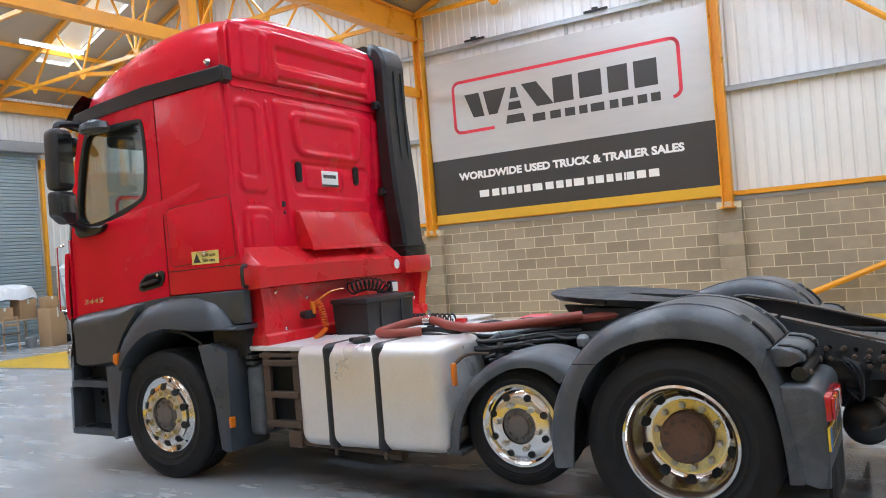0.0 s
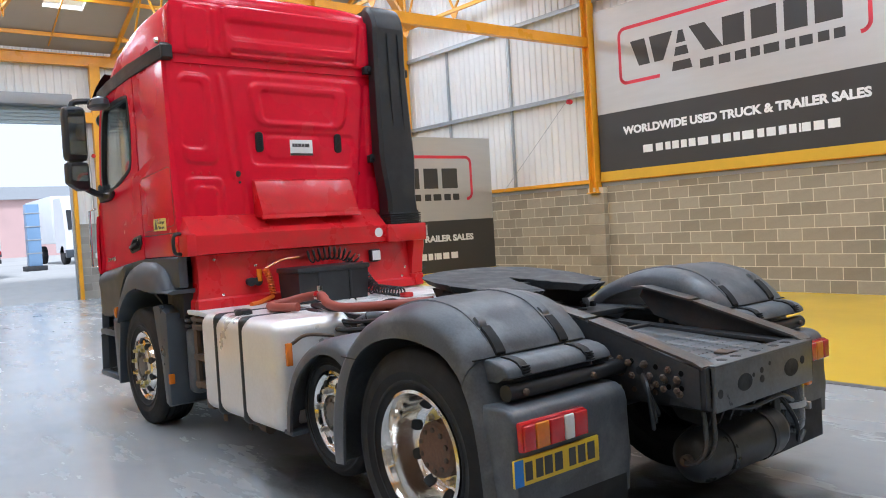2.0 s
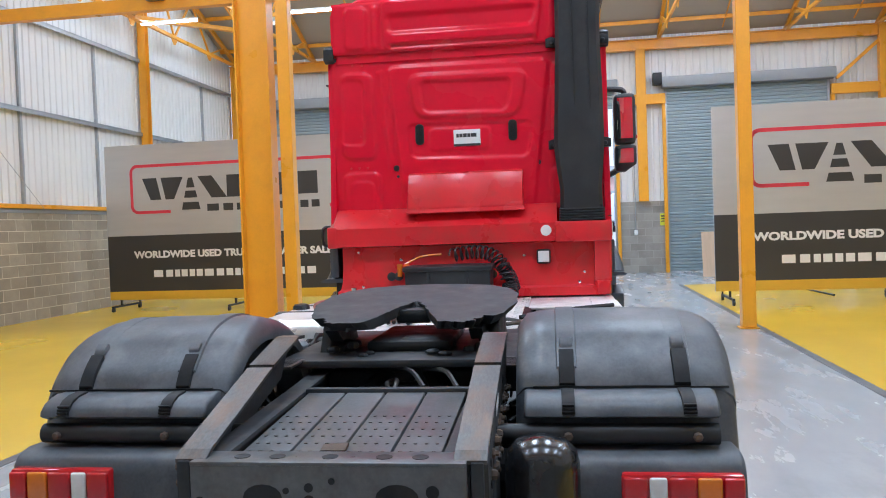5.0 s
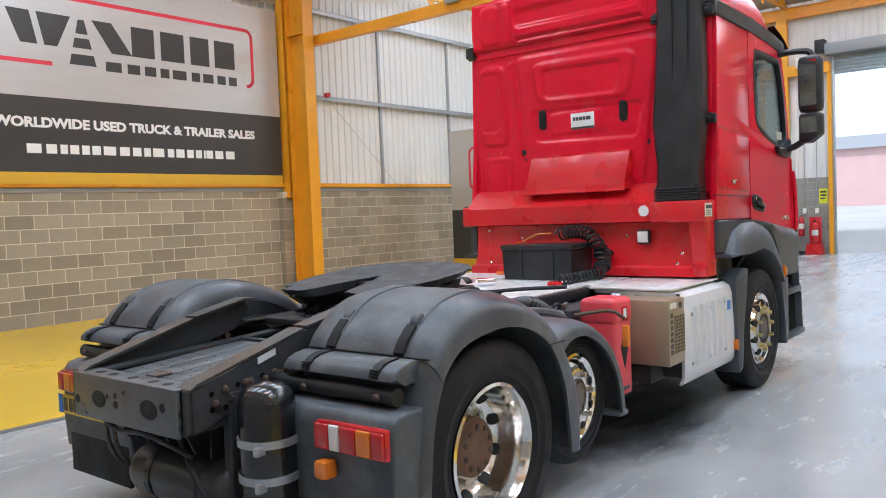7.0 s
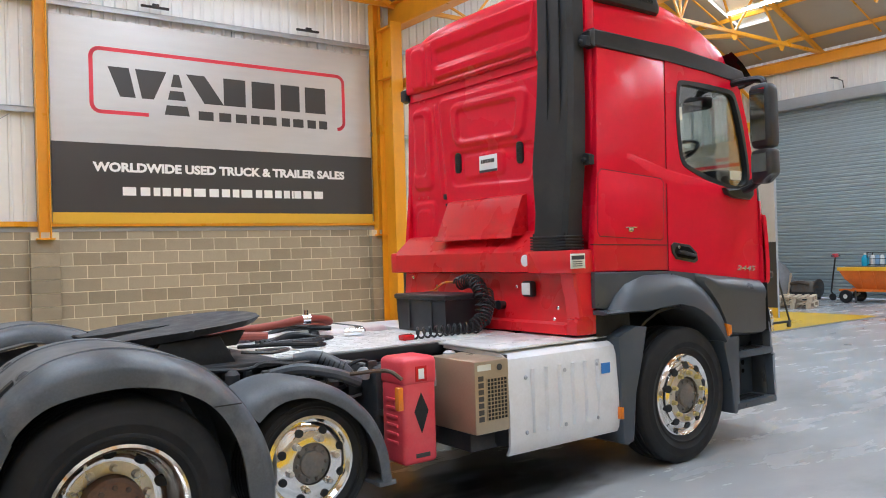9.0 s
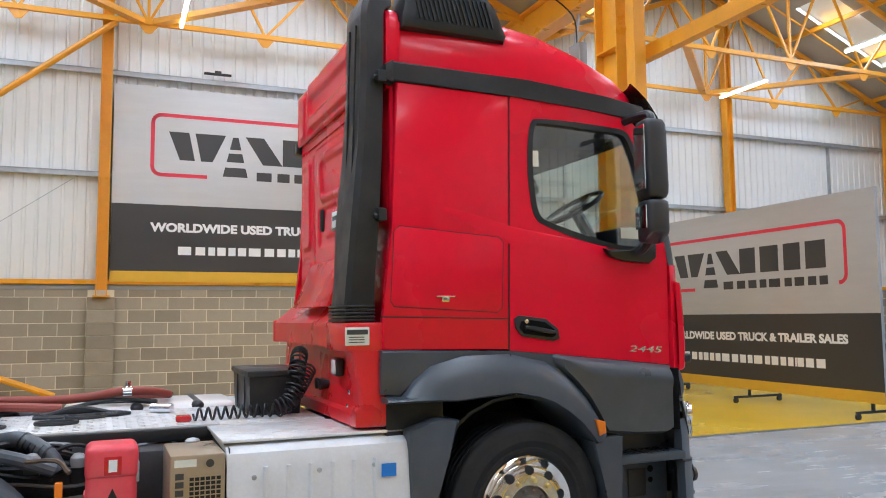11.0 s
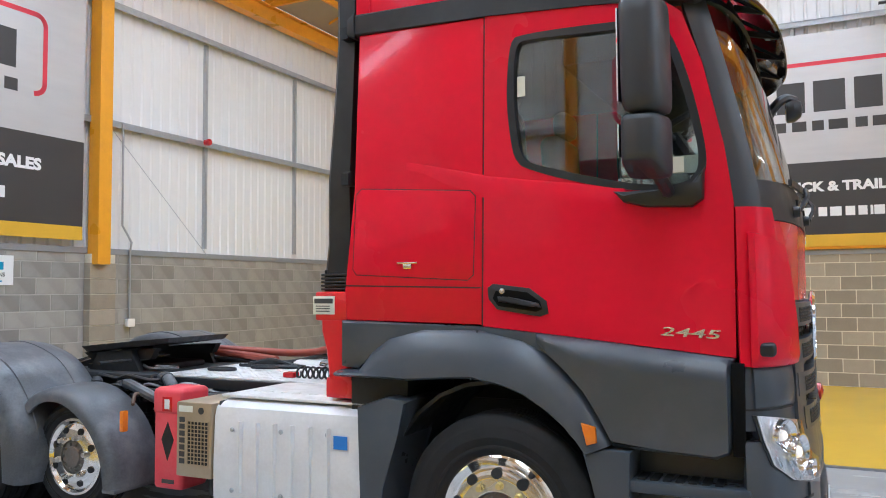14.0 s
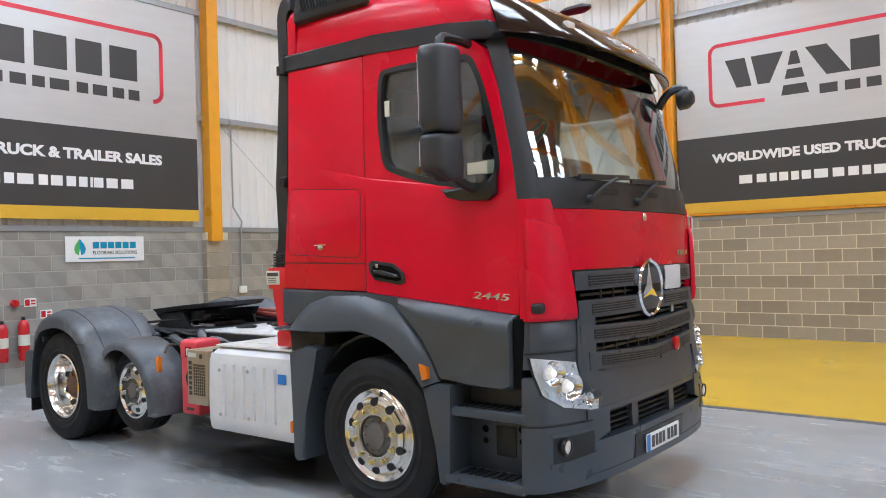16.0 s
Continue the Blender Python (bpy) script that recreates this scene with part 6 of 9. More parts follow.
tp("red_belt", tube(fresh(), [(0.0, 0.9, 2.10), (0.0, 0.92, 2.22), (0.06, 0.92, 2.28), (0.22, 0.92, 2.28)], 0.015, 6, 3), "lamp_red", "red grab strap")
tp("dashboard_label", box(fresh(), 0.80, 0.97, -1.10, -1.095, 2.13, 2.21), "label_pale", "pale card in the window corner")


# ---- wheels ----
def tyre_mesh(r, w, rim):
    bm = fresh()
    h = w / 2
    prof = [(rim - 0.01, -h * 0.72), (rim + 0.02, -h * 0.86), (rim + 0.035, -h * 0.90), (rim + 0.038, -h * 0.955), (rim + 0.05, -h * 0.96), (rim + 0.054, -h * 0.935), (rim + (r - rim) * 0.42, -h * 0.985), (rim + (r - rim) * 0.44, -h * 1.01), (rim + (r - rim) * 0.47, -h * 1.01), (rim + (r - rim) * 0.49, -h * 0.99), (rim + (r - rim) * 0.66, -h), (rim + (r - rim) * 0.68, -h * 0.975), (rim + (r - rim) * 0.71, -h * 0.975), (r - 0.05, -h * 0.95), (r - 0.016, -h * 0.86), (r - 0.004, -h * 0.76)]
    mid = []
    for g in (-0.5, -0.17, 0.17, 0.5):
        mid += [(r, h * g - 0.007), (r - 0.012, h * g - 0.005), (r - 0.012, h * g + 0.005), (r, h * g + 0.007)]
    prof = prof + mid + [(a, -b) for a, b in prof[::-1]]
    lathe(bm, prof, (0, 0, 0), "y", 56)
    return bm


def wheel(x, y, z, s, r, kind):
    """A wheel; y: its outer face; s: which side. kind: 'front', 'rear' or 'small'."""
    w, rim = {"front": (0.315, 0.300), "rear": (0.30, 0.300), "small": (0.24, 0.245)}[kind]
    hub = new("wheel")
    hub.parent = truck
    hub.location = (x, y - s * w / 2, z)
    tp("tyre", tyre_mesh(r, w, rim), "rubber", parent=hub, smooth=50)
    if kind == "rear":
        tp("inner_tyre", tyre_mesh(r, w, rim), "rubber", parent=hub, smooth=50).location = (0, -s * 0.34, 0)
    h = w / 2
    if kind == "front":
        prof = [(rim - 0.012, h * 0.60), (rim + 0.004, h * 0.80), (rim - 0.006, h * 0.84), (rim - 0.03, h * 0.72), (rim - 0.05, h * 0.70), (0.235, h * 0.93), (0.215, h * 0.98), (0.190, h * 0.985), (0.165, h * 0.97), (0.135, h * 0.965), (0.130, h * 0.5)]
    elif kind == "small":
        prof = [(rim - 0.012, h * 0.60), (rim + 0.004, h * 0.86), (rim - 0.012, h * 0.88), (rim - 0.03, h * 0.75), (0.19, h * 0.88), (0.165, h * 0.95), (0.110, h * 0.95), (0.105, h * 0.5)]
    else:
        prof = [(rim - 0.012, h * 0.60), (rim + 0.006, h * 0.88), (rim - 0.008, h * 0.92), (rim - 0.022, h * 0.80), (rim - 0.035, h * 0.30), (rim - 0.05, -h * 0.15), (0.225, -h * 0.35), (0.205, -h * 0.38), (0.150, -h * 0.38), (0.140, -h * 0.8)]
    tp("rim", lathe(fresh(), prof, (0, 0, 0), "y", 48, s, False), "alloy", parent=hub, smooth=40)
    holes = 10 if kind != "small" else 8
    hr, hw, hh = {"front": (0.222, 0.025, h * 0.955), "rear": (0.232, 0.025, -h * 0.27), "small": (0.181, 0.020, h * 0.905)}[kind]
    for k in range(holes):
        a = 2 * math.pi * (k + 0.5) / holes
        c = (hr * math.cos(a), s * hh, hr * math.sin(a))
        bm = fresh()
        ring = [(hw * math.cos(t), hw * 1.15 * math.sin(t)) for t in [2 * math.pi * i / 14 for i in range(14)]]
        d, n = (math.cos(a), math.sin(a)), (-math.sin(a), math.cos(a))
        lean = 0.30 if kind != "rear" else -1.0
        rows = []
        for dep, k2 in ((0.007, 1.0), (-0.05, 1.0)):
            rows.append([(c[0] + u * d[0] + v * n[0], c[1] + s * (dep - lean * u), c[2] + u * d[1] + v * n[1]) for u, v in ring])
        loft(bm, rows)
        tp("hand_hole", bm, "grease", parent=hub)
    nr, nh, nn = {"front": (0.168, h * 0.975, 10), "rear": (0.168, -h * 0.38, 10), "small": (0.135, h * 0.95, 6)}[kind]
    if kind == "rear" or kind == "front":
        tp("anodised_ring", lathe(fresh(), [(0.140, nh / h * h), (0.198, nh), (0.198, nh + 0.004), (0.14, nh + 0.004)], (0, 0, 0), "y", 40, s), "brassy" if kind == "rear" and s > 0 else "alloy_dull", parent=hub)
    for k in range(nn):
        a = 2 * math.pi * k / nn + 0.2
        bm = fresh()
        lathe(bm, [(0.006, 0), (0.021, 0), (0.020, 0.012), (0.016, 0.014), (0.015, 0.036), (0.005, 0.038)], (nr * math.cos(a), s * nh, nr * math.sin(a)), "y", 8, s)
        tp("wheel_nut", bm, "brassy" if kind == "front" else "alloy_dull", parent=hub, smooth=0)
    if kind == "rear":
        tp("hub_cap", lathe(fresh(), [(0.138, -h * 0.45), (0.136, h * 0.10), (0.120, h * 0.22), (0.06, h * 0.25), (0.004, h * 0.25)], (0, 0, 0), "y", 28, s), "hub_rust", parent=hub)
        for k in range(10):
            a = 2 * math.pi * (k + 0.5) / 10
            tp("hub_bolt", lathe(fresh(), [(0.003, 0), (0.014, 0), (0.013, 0.010), (0.003, 0.011)], (0.098 * math.cos(a), s * h * 0.22, 0.098 * math.sin(a)), "y", 6, s), "rust", parent=hub, smooth=0)
    else:
        k2 = 1.0 if kind == "front" else 0.82
        tp("hub_cap", lathe(fresh(), [(0.130 * k2, h * 0.4), (0.128 * k2, h * 0.86), (0.10 * k2, h * 0.90), (0.085 * k2, h * 0.90), (0.08 * k2, h * 1.0), (0.05 * k2, h * 1.05), (0.004, h * 1.05)], (0, 0, 0), "y", 28, s), "hub", parent=hub)
        for k in range(10):
            a = 2 * math.pi * k / 10
            tp("hub_bolt", dome(fresh(), (0.103 * k2 * math.cos(a), s * h * 0.9, 0.103 * k2 * math.sin(a)), "y", 0.011, s * 0.014, 6), "hub", parent=hub)
    tp("brake_drum", lathe(fresh(), [(0.02, -h), (0.2, -h), (0.2, h * -0.4), (0.02, -h * 0.4)], (0, 0, 0), "y", 20, s), "chassis", parent=hub)
    return hub


for s in (1, -1):
    wheel(-0.03, s * 1.205, 0.50, s, 0.505, "front")
    wheel(-3.06, s * 1.11, 0.525, s, 0.365, "small")
    wheel(-4.05, s * 1.26, 0.508, s, 0.508, "rear")

# ---- chassis behind the cab ----
def yy(a, b):
    return (min(a, b), max(a, b))


for s in (1, -1):
    bm = fresh()
    prof = [(1.0, 0.72), (1.0, 0.96), (-3.4, 0.965), (-4.1, 0.93), (-5.07, 0.895), (-5.07, 0.70), (-4.3, 0.70)]
    prism(bm, prof, "y", s * 0.41, s * 0.425)
    for z0, dx in ((0.72, 0),):
        box(bm, -5.07, 1.0, *yy(s * 0.35, s * 0.425), 0.70, 0.715)
    prism(bm, [(1.0, 0.95), (1.0, 0.965), (-3.4, 0.97), (-4.1, 0.935), (-5.07, 0.90), (-5.07, 0.885), (-4.1, 0.92), (-3.4, 0.955)], "y", s * 0.34, s * 0.425)
    rail = tp("chassis_rail", bm, "chassis", smooth=0)
    rng = random.Random(5)
    bm = fresh()
    for k in range(40):
        x = -5.0 + k * 0.1
        for z in (0.755, 0.83):
            if rng.random() < 0.75:
                lathe(bm, [(0.004, 0), (0.014, 0), (0.012, 0.008), (0.004, 0.01)], (x + rng.uniform(-0.02, 0.02), s * 0.425, z), "y", 6, s)
    ob = tp("rail_bolts", bm, "rust", parent=rail)
    ob["kind"] = "stuff"
    # skid ramps that lead a trailer on to the fifth wheel
    bm = fresh()
    rows = []
    for x, z, y in ((-5.08, 0.905, 0.43), (-5.04, 0.925, 0.43), (-4.47, 1.075, 0.435)):
        rows.append([(x, s * (y - 0.05), z), (x, s * (y + 0.048), z), (x, s * (y + 0.048), z - 0.012), (x, s * (y - 0.05), z - 0.012)])
    ramp = tp("skid_ramp", loft(bm, rows), "worn_steel", "worn bare steel skid ramp", smooth=0)
    bm = fresh()
    rows = []
    for x, z, y in ((-4.45, 1.082, 0.435), (-4.13, 1.145, 0.44), (-4.05, 1.14, 0.44)):
        rows.append([(x, s * (y - 0.05), z), (x, s * (y + 0.048), z), (x, s * (y + 0.048), z - 0.012), (x, s * (y - 0.05), z - 0.012)])
    tp("ramp_head", loft(bm, rows), "worn_steel", parent=ramp, smooth=0)
    bm = fresh()
    prism(bm, [(-5.07, 0.895), (-4.47, 1.062), (-4.08, 1.125), (-4.05, 1.08), (-4.15, 0.97), (-4.6, 0.86), (-5.07, 0.72)], "y", s * 0.468, s * 0.48)
    tp("ramp_web", bm, "chassis", parent=ramp, smooth=0)
    tp("ramp_gusset", prism(fresh(), [(-5.09, 0.72), (-5.09, 0.9), (-4.95, 0.9), (-4.9, 0.72)], "y", s * 0.43, s * 0.468, 0.004), "chassis", parent=ramp)
    if s < 0:
        tp("ramp_tag", prism(fresh(), [(-4.74, 0.952), (-4.64, 0.98), (-4.64, 1.01), (-4.74, 0.982)], "y", s * 0.482, s * 0.484), "white_alu", parent=ramp)
    for k in range(26):
        x = -4.98 + 0.066 * (k % 13)
        z = (0.80 if k < 13 else 0.865) + 0.10 * (x + 4.98) + rng.uniform(-0.012, 0.012)
        if rng.random() < 0.5:
            # flat black discs: the dark inside the web holes, put on as colour
            tp("web_hole", lathe(fresh(), [(0.002, 0), (0.013, 0), (0.013, 0.0015), (0.002, 0.0015)], (x, s * 0.48, z), "y", 10, s), "void", parent=ramp)
        else:
            tp("web_bolt", lathe(fresh(), [(0.004, 0), (0.017, 0), (0.016, 0.008), (0.010, 0.010), (0.009, 0.020), (0.003, 0.021)], (x, s * 0.48, z), "y", 6, s), "rust", parent=ramp, smooth=0)

# rear crossmember, pierced
bm = fresh()
cross = tp("rear_crossmember", box(bm, -5.11, -5.085, -0.42, 0.42, 0.70, 0.895, 0.006), "cross_grey")
tp("crossmember_top", box(fresh(), -5.11, -4.99, -0.42, 0.42, 0.893, 0.905, 0.003), "cross_grey", parent=cross)
for y, z, r, e in ((0.193, 0.80, 0.06, 0.65), (-0.215, 0.80, 0.065, 0.65), (0.05, 0.83, 0.014, 1), (0.05, 0.79, 0.018, 1), (-0.32, 0.82, 0.02, 1), (0.39, 0.78, 0.02, 1), (0.12, 0.82, 0.01, 1), (-0.02, 0.85, 0.01, 1)):
    tp("lightening_hole", loft(fresh(), [[(x, y + r * math.cos(t), z + r * e * math.sin(t)) for t in [2 * math.pi * i / 16 for i in range(16)]] for x in (-5.1115, -5.085)]), "grease", parent=cross)
for y in (0.275, 0.163, -0.002, -0.168, -0.278):
    tp("lightening_hole", lathe(fresh(), [(0.002, 0), (0.025, 0), (0.025, 0.003), (0.002, 0.003)], (-5.05, y, 0.9035), "z", 14), "grease", parent=cross)
# perforated deck between the rails
for k in range(4):
    y0 = 0.33 - k * 0.165
    plank = tp("deck_plank", prism(fresh(), [(-4.98, 0.88), (-4.2, 0.925), (-4.2, 0.90), (-4.98, 0.855)], "y", y0, y0 - 0.158, 0.006), "deck_grey")
    bm = fresh()
    for i in range(6):
        for j in range(4):
            lathe(bm, [(0.001, 0), (0.006, 0), (0.006, 0.002), (0.001, 0.002)], (-4.92 + i * 0.075, y0 - 0.025 - j * 0.036, 0.8842 + i * 0.0043), "z", 6)
    ob = tp("deck_studs", bm, "worn_steel", parent=plank)
    ob["kind"] = "stuff"
tp("rust_patch", prism(fresh(), [(-4.95, 0.06), (-4.88, 0.07), (-4.86, -0.01), (-4.95, -0.02)], "z", 0.886, 0.897, 0.003), "rust", "rusty steel latch")
tp("deck_front", box(fresh(), -4.22, -4.18, -0.34, 0.34, 0.86, 0.94, 0.006), "chassis")
# inner parts between the rails
tp("differential", lathe(fresh(), [(0.01, -0.24), (0.14, -0.2), (0.24, -0.08), (0.25, 0.06), (0.18, 0.18), (0.01, 0.22)], (-3.98, 0.0, 0.52), "x", 20), "chassis")
for x in (-3.98, -2.98, 0.0):
    tp("axle", tube(fresh(), [(x, -0.95, 0.5), (x, 0.95, 0.5)], 0.075, 12), "chassis")
for x, y in ((-4.5, 0.5), (-4.5, -0.5), (-3.8, 0.5), (-3.8, -0.5)):
    tp("air_spring", lathe(fresh(), [(0.01, 0), (0.1, 0), (0.13, 0.05), (0.11, 0.1), (0.13, 0.15), (0.1, 0.2), (0.01, 0.2)], (x, y, 0.55), "z", 18), "rubber")
tp("prop_shaft", tube(fresh(), [(-3.95, 0, 0.55), (-1.6, 0, 0.68)], 0.06, 10), "chassis")
tp("gearbox", box(fresh(), -1.7, -0.6, -0.24, 0.24, 0.45, 0.95, 0.06), "chassis")
tp("engine", box(fresh(), -0.75, 0.95, -0.4, 0.4, 0.5, 1.35, 0.06), "grease")
for x0, z in ((-3.6, 0.86), (-2.6, 0.85), (-1.9, 0.86)):
    tp("crossmember", box(fresh(), x0 - 0.06, x0 + 0.06, -0.41, 0.41, z - 0.09, z + 0.05, 0.01), "chassis")
for a, b in (((-4.2, 0.3, 0.75), (-3.65, 0.08, 0.93)), ((-4.2, -0.3, 0.75), (-3.65, -0.08, 0.93))):
    tp("v_rod", tube(fresh(), [a, b], 0.04, 10), "black_plastic")
rng = random.Random(11)
for k in range(9):
    y, z = rng.uniform(-0.3, 0.3), rng.uniform(0.78, 0.92)
    tp("air_line", tube(fresh(), [(-4.1, y, z), (-3.95, y + rng.uniform(-0.1, 0.1), z + 0.05), (-3.7, rng.uniform(-0.3, 0.3), z), (-3.4, rng.uniform(-0.35, 0.35), 0.9)], 0.011, 6, 4), "worn_steel" if k % 3 == 0 else BLACK)
for k in range(10):
    s = 1 if k % 2 else -1
    x = -3.3 + rng.uniform(-0.2, 1.3)
    tp("air_line", tube(fresh(), [(x, s * 0.44, 0.78 + rng.random() * 0.12), (x + 0.2, s * (0.55 + rng.random() * 0.15), 0.85 + rng.random() * 0.1), (x + 0.5, s * 0.5, 0.85), (x + 0.8, s * 0.44, 0.82)], 0.013, 6, 4), BLACK)
for k in range(8):
    s = 1 if k % 2 else -1
    x = -3.35 + 0.28 * (k // 2)
    tp("valve_block", box(fresh(), x, x + rng.uniform(0.08, 0.16), *yy(s * 0.43, s * rng.uniform(0.5, 0.58)), 0.74, rng.uniform(0.86, 0.95), 0.012), "grease" if k % 3 else "chassis")

# fifth wheel
plate_pts = [(-2.92, 0.0), (-2.935, 0.18), (-2.99, 0.36), (-3.10, 0.48), (-3.28, 0.545), (-3.50, 0.55), (-3.76, 0.49), (-3.90, 0.41), (-3.95, 0.33), (-3.94, 0.20), (-3.78, 0.145), (-3.60, 0.09), (-3.44, 0.035), (-3.42, 0.0)]
plate_pts = [(x, y * 0.93) for x, y in plate_pts]
outline = plate_pts + [(x, -y) for x, y in plate_pts[::-1][1:-1]]
rngp = random.Random(4)
bm = fresh()
tops, lows, chain = [], [], []
for (x0, y0), (x1, y1) in zip(outline, outline[1:] + outline[:1]):
    for k in range(12):
        t = k / 12
        chain.append((x0 + (x1 - x0) * t, y0 + (y1 - y0) * t))
def fw(x):
    return 1.168 + (x + 3.98) * 0.092
knots = [rngp.random() for _ in range(len(chain) // 3 + 2)]
for n_, (x, y) in enumerate(chain):
    f_ = (n_ % 3) / 3
    j = knots[n_ // 3] * (1 - f_) + knots[n_ // 3 + 1] * f_
    rough_edge = 0.085 if x < -3.44 and abs(y) < 0.42 else 0.012
    j = 0.55 * j + 0.45 * rngp.random()
    d_ = Vector((x + 3.45, y)).normalized() * j * rough_edge
    tops.append((x - d_.x, y - d_.y, fw(x)))
    lows.append((x - d_.x * 1.6 - (0.03 if x > -3.45 else -0.03), y * 0.94 - d_.y, fw(x) - 0.035 - 0.012 * j))
fifth = tp("fifth_wheel", loft(bm, [lows, tops]), "worn_plate", "greasy black fifth wheel plate with ragged edges", smooth=25)
for k in range(26):
    x, y = rngp.uniform(-3.85, -3.45), rngp.uniform(-0.4, 0.4)
    tp("grease_lump", dome(fresh(), (x, y, 1.012 + rngp.uniform(-0.004, 0.02)), "z", rngp.uniform(0.012, 0.035), rngp.uniform(0.012, 0.035), 7), "grease", parent=fifth)
tp("coupling_jaw", box(fresh(), -3.55, -3.40, -0.09, 0.09, 1.12, 1.19, 0.02), "grease", parent=fifth)
for k in range(22):
    t = k / 21
    sg = 1 if k % 2 else -1
    x, y = -3.48 - 0.42 * t, sg * (0.06 + 0.20 * t) + rngp.uniform(-0.03, 0.03)
    d, w = rngp.uniform(0.03, 0.075), rngp.uniform(0.015, 0.035)
    tp("torn_shard", loft(fresh(), [[(x + rngp.uniform(-w, w), y + rngp.uniform(-w, w), fw(x) - 0.045 + h) for _ in range(3)] for h in (0.0, d * 0.5)]), "grease", parent=fifth, smooth=0)
tp("fifth_wheel_base", box(fresh(), -3.72, -3.12, -0.20, 0.20, 1.008, 1.06, 0.02), "grease", parent=fifth)
for s in (1, -1):
    tp("fifth_wheel_rib", prism(fresh(), [(-3.85, 1.13), (-3.1, 1.18), (-3.15, 1.10), (-3.75, 1.07)], "y", s * 0.30, s * 0.36), "grease", parent=fifth)
    tp("fifth_wheel_bracket", prism(fresh(), [(-3.72, 1.0), (-3.62, 1.15), (-3.28, 1.17), (-3.18, 1.0)], "y", s * 0.37, s * 0.43, 0.01), "grease", parent=fifth)
tp("mounting_plate", box(fresh(), -3.95, -2.95, -0.55, 0.55, 0.975, 1.01, 0.006), "chassis", parent=fifth)
tp("grease_lump", box(fresh(), -3.70, -3.55, -0.16, 0.05, 1.01, 1.07, 0.03, 3), "grease", parent=fifth)
tp("release_lever", tube(fresh(), [(-3.2, -0.5, 1.10), (-3.05, -0.75, 1.12), (-2.95, -1.0, 1.13)], 0.012, 6, 3), "grease", parent=fifth)

# catwalk plates
for x0, x1, y0, y1 in ((-2.95, -1.72, -0.47, 0.50), (-1.715, -1.08, -0.50, 0.45)):
    cw = tp("catwalk_plate", box(fresh(), x0, x1, y0, y1, 0.995, 1.010, 0.003), "chequer", "scuffed alloy chequer plate")
    bm = fresh()
    n = 0
    for i in range(int((x1 - x0) / 0.07)):
        for j in range(int((y1 - y0) / 0.07)):
            x, y = x0 + 0.04 + i * 0.07, y0 + 0.04 + j * 0.07
            d = 0.022 if (i + j) % 2 else -0.022
            bar(bm, (x - 0.018, y - d * 0.7, 1.011), (x + 0.018, y + d * 0.7, 1.011), 0.007, 0.004)
    ob = tp("tread_pattern", bm, "chequer", parent=cw)
    ob["kind"] = "stuff"
tp("catwalk_edge", box(fresh(), -2.95, -1.08, -0.52, -0.47, 0.93, 1.0, 0.006), "black_plastic")
tp("side_plate", prism(fresh(), [(-1.46, 0.46), (-0.80, 0.46), (-0.80, 1.10), (-1.40, 1.13), (-1.46, 1.08)], "z", 0.985, 1.02, 0.006), "white_alu", "white painted metal step plate")
# black box with its lid
box1 = tp("tool_box", loft(fresh(), [[(-1.50 + d, 0.43 - d, z), (-1.50 + d, -0.215 + d, z), (-1.16 - d, -0.215 + d, z), (-1.16 - d, 0.43 - d, z)] for z, d in ((1.012, 0.012), (1.10, 0.006), (1.255, 0.0))]), BLACK, "black moulded plastic box")
tp("box_lid", box(fresh(), -1.515, -1.145, -0.23, 0.445, 1.255, 1.295, 0.012), BLACK, parent=box1)
for y in (0.25, -0.04):
    tp("box_rib", box(fresh(), -1.506, -1.496, y - 0.012, y + 0.012, 1.03, 1.25, 0.003), BLACK, parent=box1)


def coil(name, pts, r, wire, turns, material, label=""):
    path = smooth_path(pts, 24)
    n = turns * 12
    out, up = [], Vector((0, 0, 1))
    for i in range(n + 1):
        f = i / n * (len(path) - 1)
        k = min(int(f), len(path) - 2)
        p = path[k].lerp(path[k + 1], f - k)
        d = (path[k + 1] - path[k]).normalized()
        side = d.cross(up if abs(d.z) < 0.9 else Vector((1, 0, 0))).normalized()
        v = side.cross(d).normalized()
        a = 2 * math.pi * turns * i / n
        out.append(p + r * (math.cos(a) * side + math.sin(a) * v))
    return tp(name, tube(fresh(), out, wire, 5), material, label)


coil("coiled_cable", [(-1.10, 0.12, 1.36), (-1.14, -0.05, 1.385), (-1.18, -0.2, 1.36), (-1.22, -0.30, 1.26), (-1.26, -0.34, 1.12), (-1.36, -0.36, 1.06)], 0.052, 0.0075, 19, BLACK, "black coiled cable")
coil("coiled_cable", [(-1.12, -0.24, 1.30), (-1.2, -0.34, 1.2), (-1.28, -0.38, 1.09)], 0.045, 0.007, 11, BLACK, "black coiled cable")
coil("coiled_cable", [(-1.36, -0.36, 1.06), (-1.6, -0.33, 1.055), (-1.85, -0.30, 1.05)], 0.036, 0.008, 10, BLACK, "black coiled cable")
coil("coiled_cable", [(-1.07, 0.50, 1.30), (-1.09, 0.47, 1.2), (-1.10, 0.46, 1.09)], 0.022, 0.007, 10, "orange", "orange coiled cable")
tp("cable_plug", tube(fresh(), [(-1.06, 0.55, 1.30), (-1.06, 0.55, 1.20)], 0.022, 10), "lamp_amber")
tp("cable_loop", tube(fresh(), [(-1.07, 0.50, 1.30), (-1.09, 0.35, 1.36), (-1.1, 0.2, 1.37)], 0.009, 6, 4), "lamp_amber")
tp("orange_lead", tube(fresh(), [(-1.1, 0.46, 1.07), (-1.15, 0.6, 1.035), (-1.2, 0.7, 1.03)], 0.02, 8, 3), "orange")
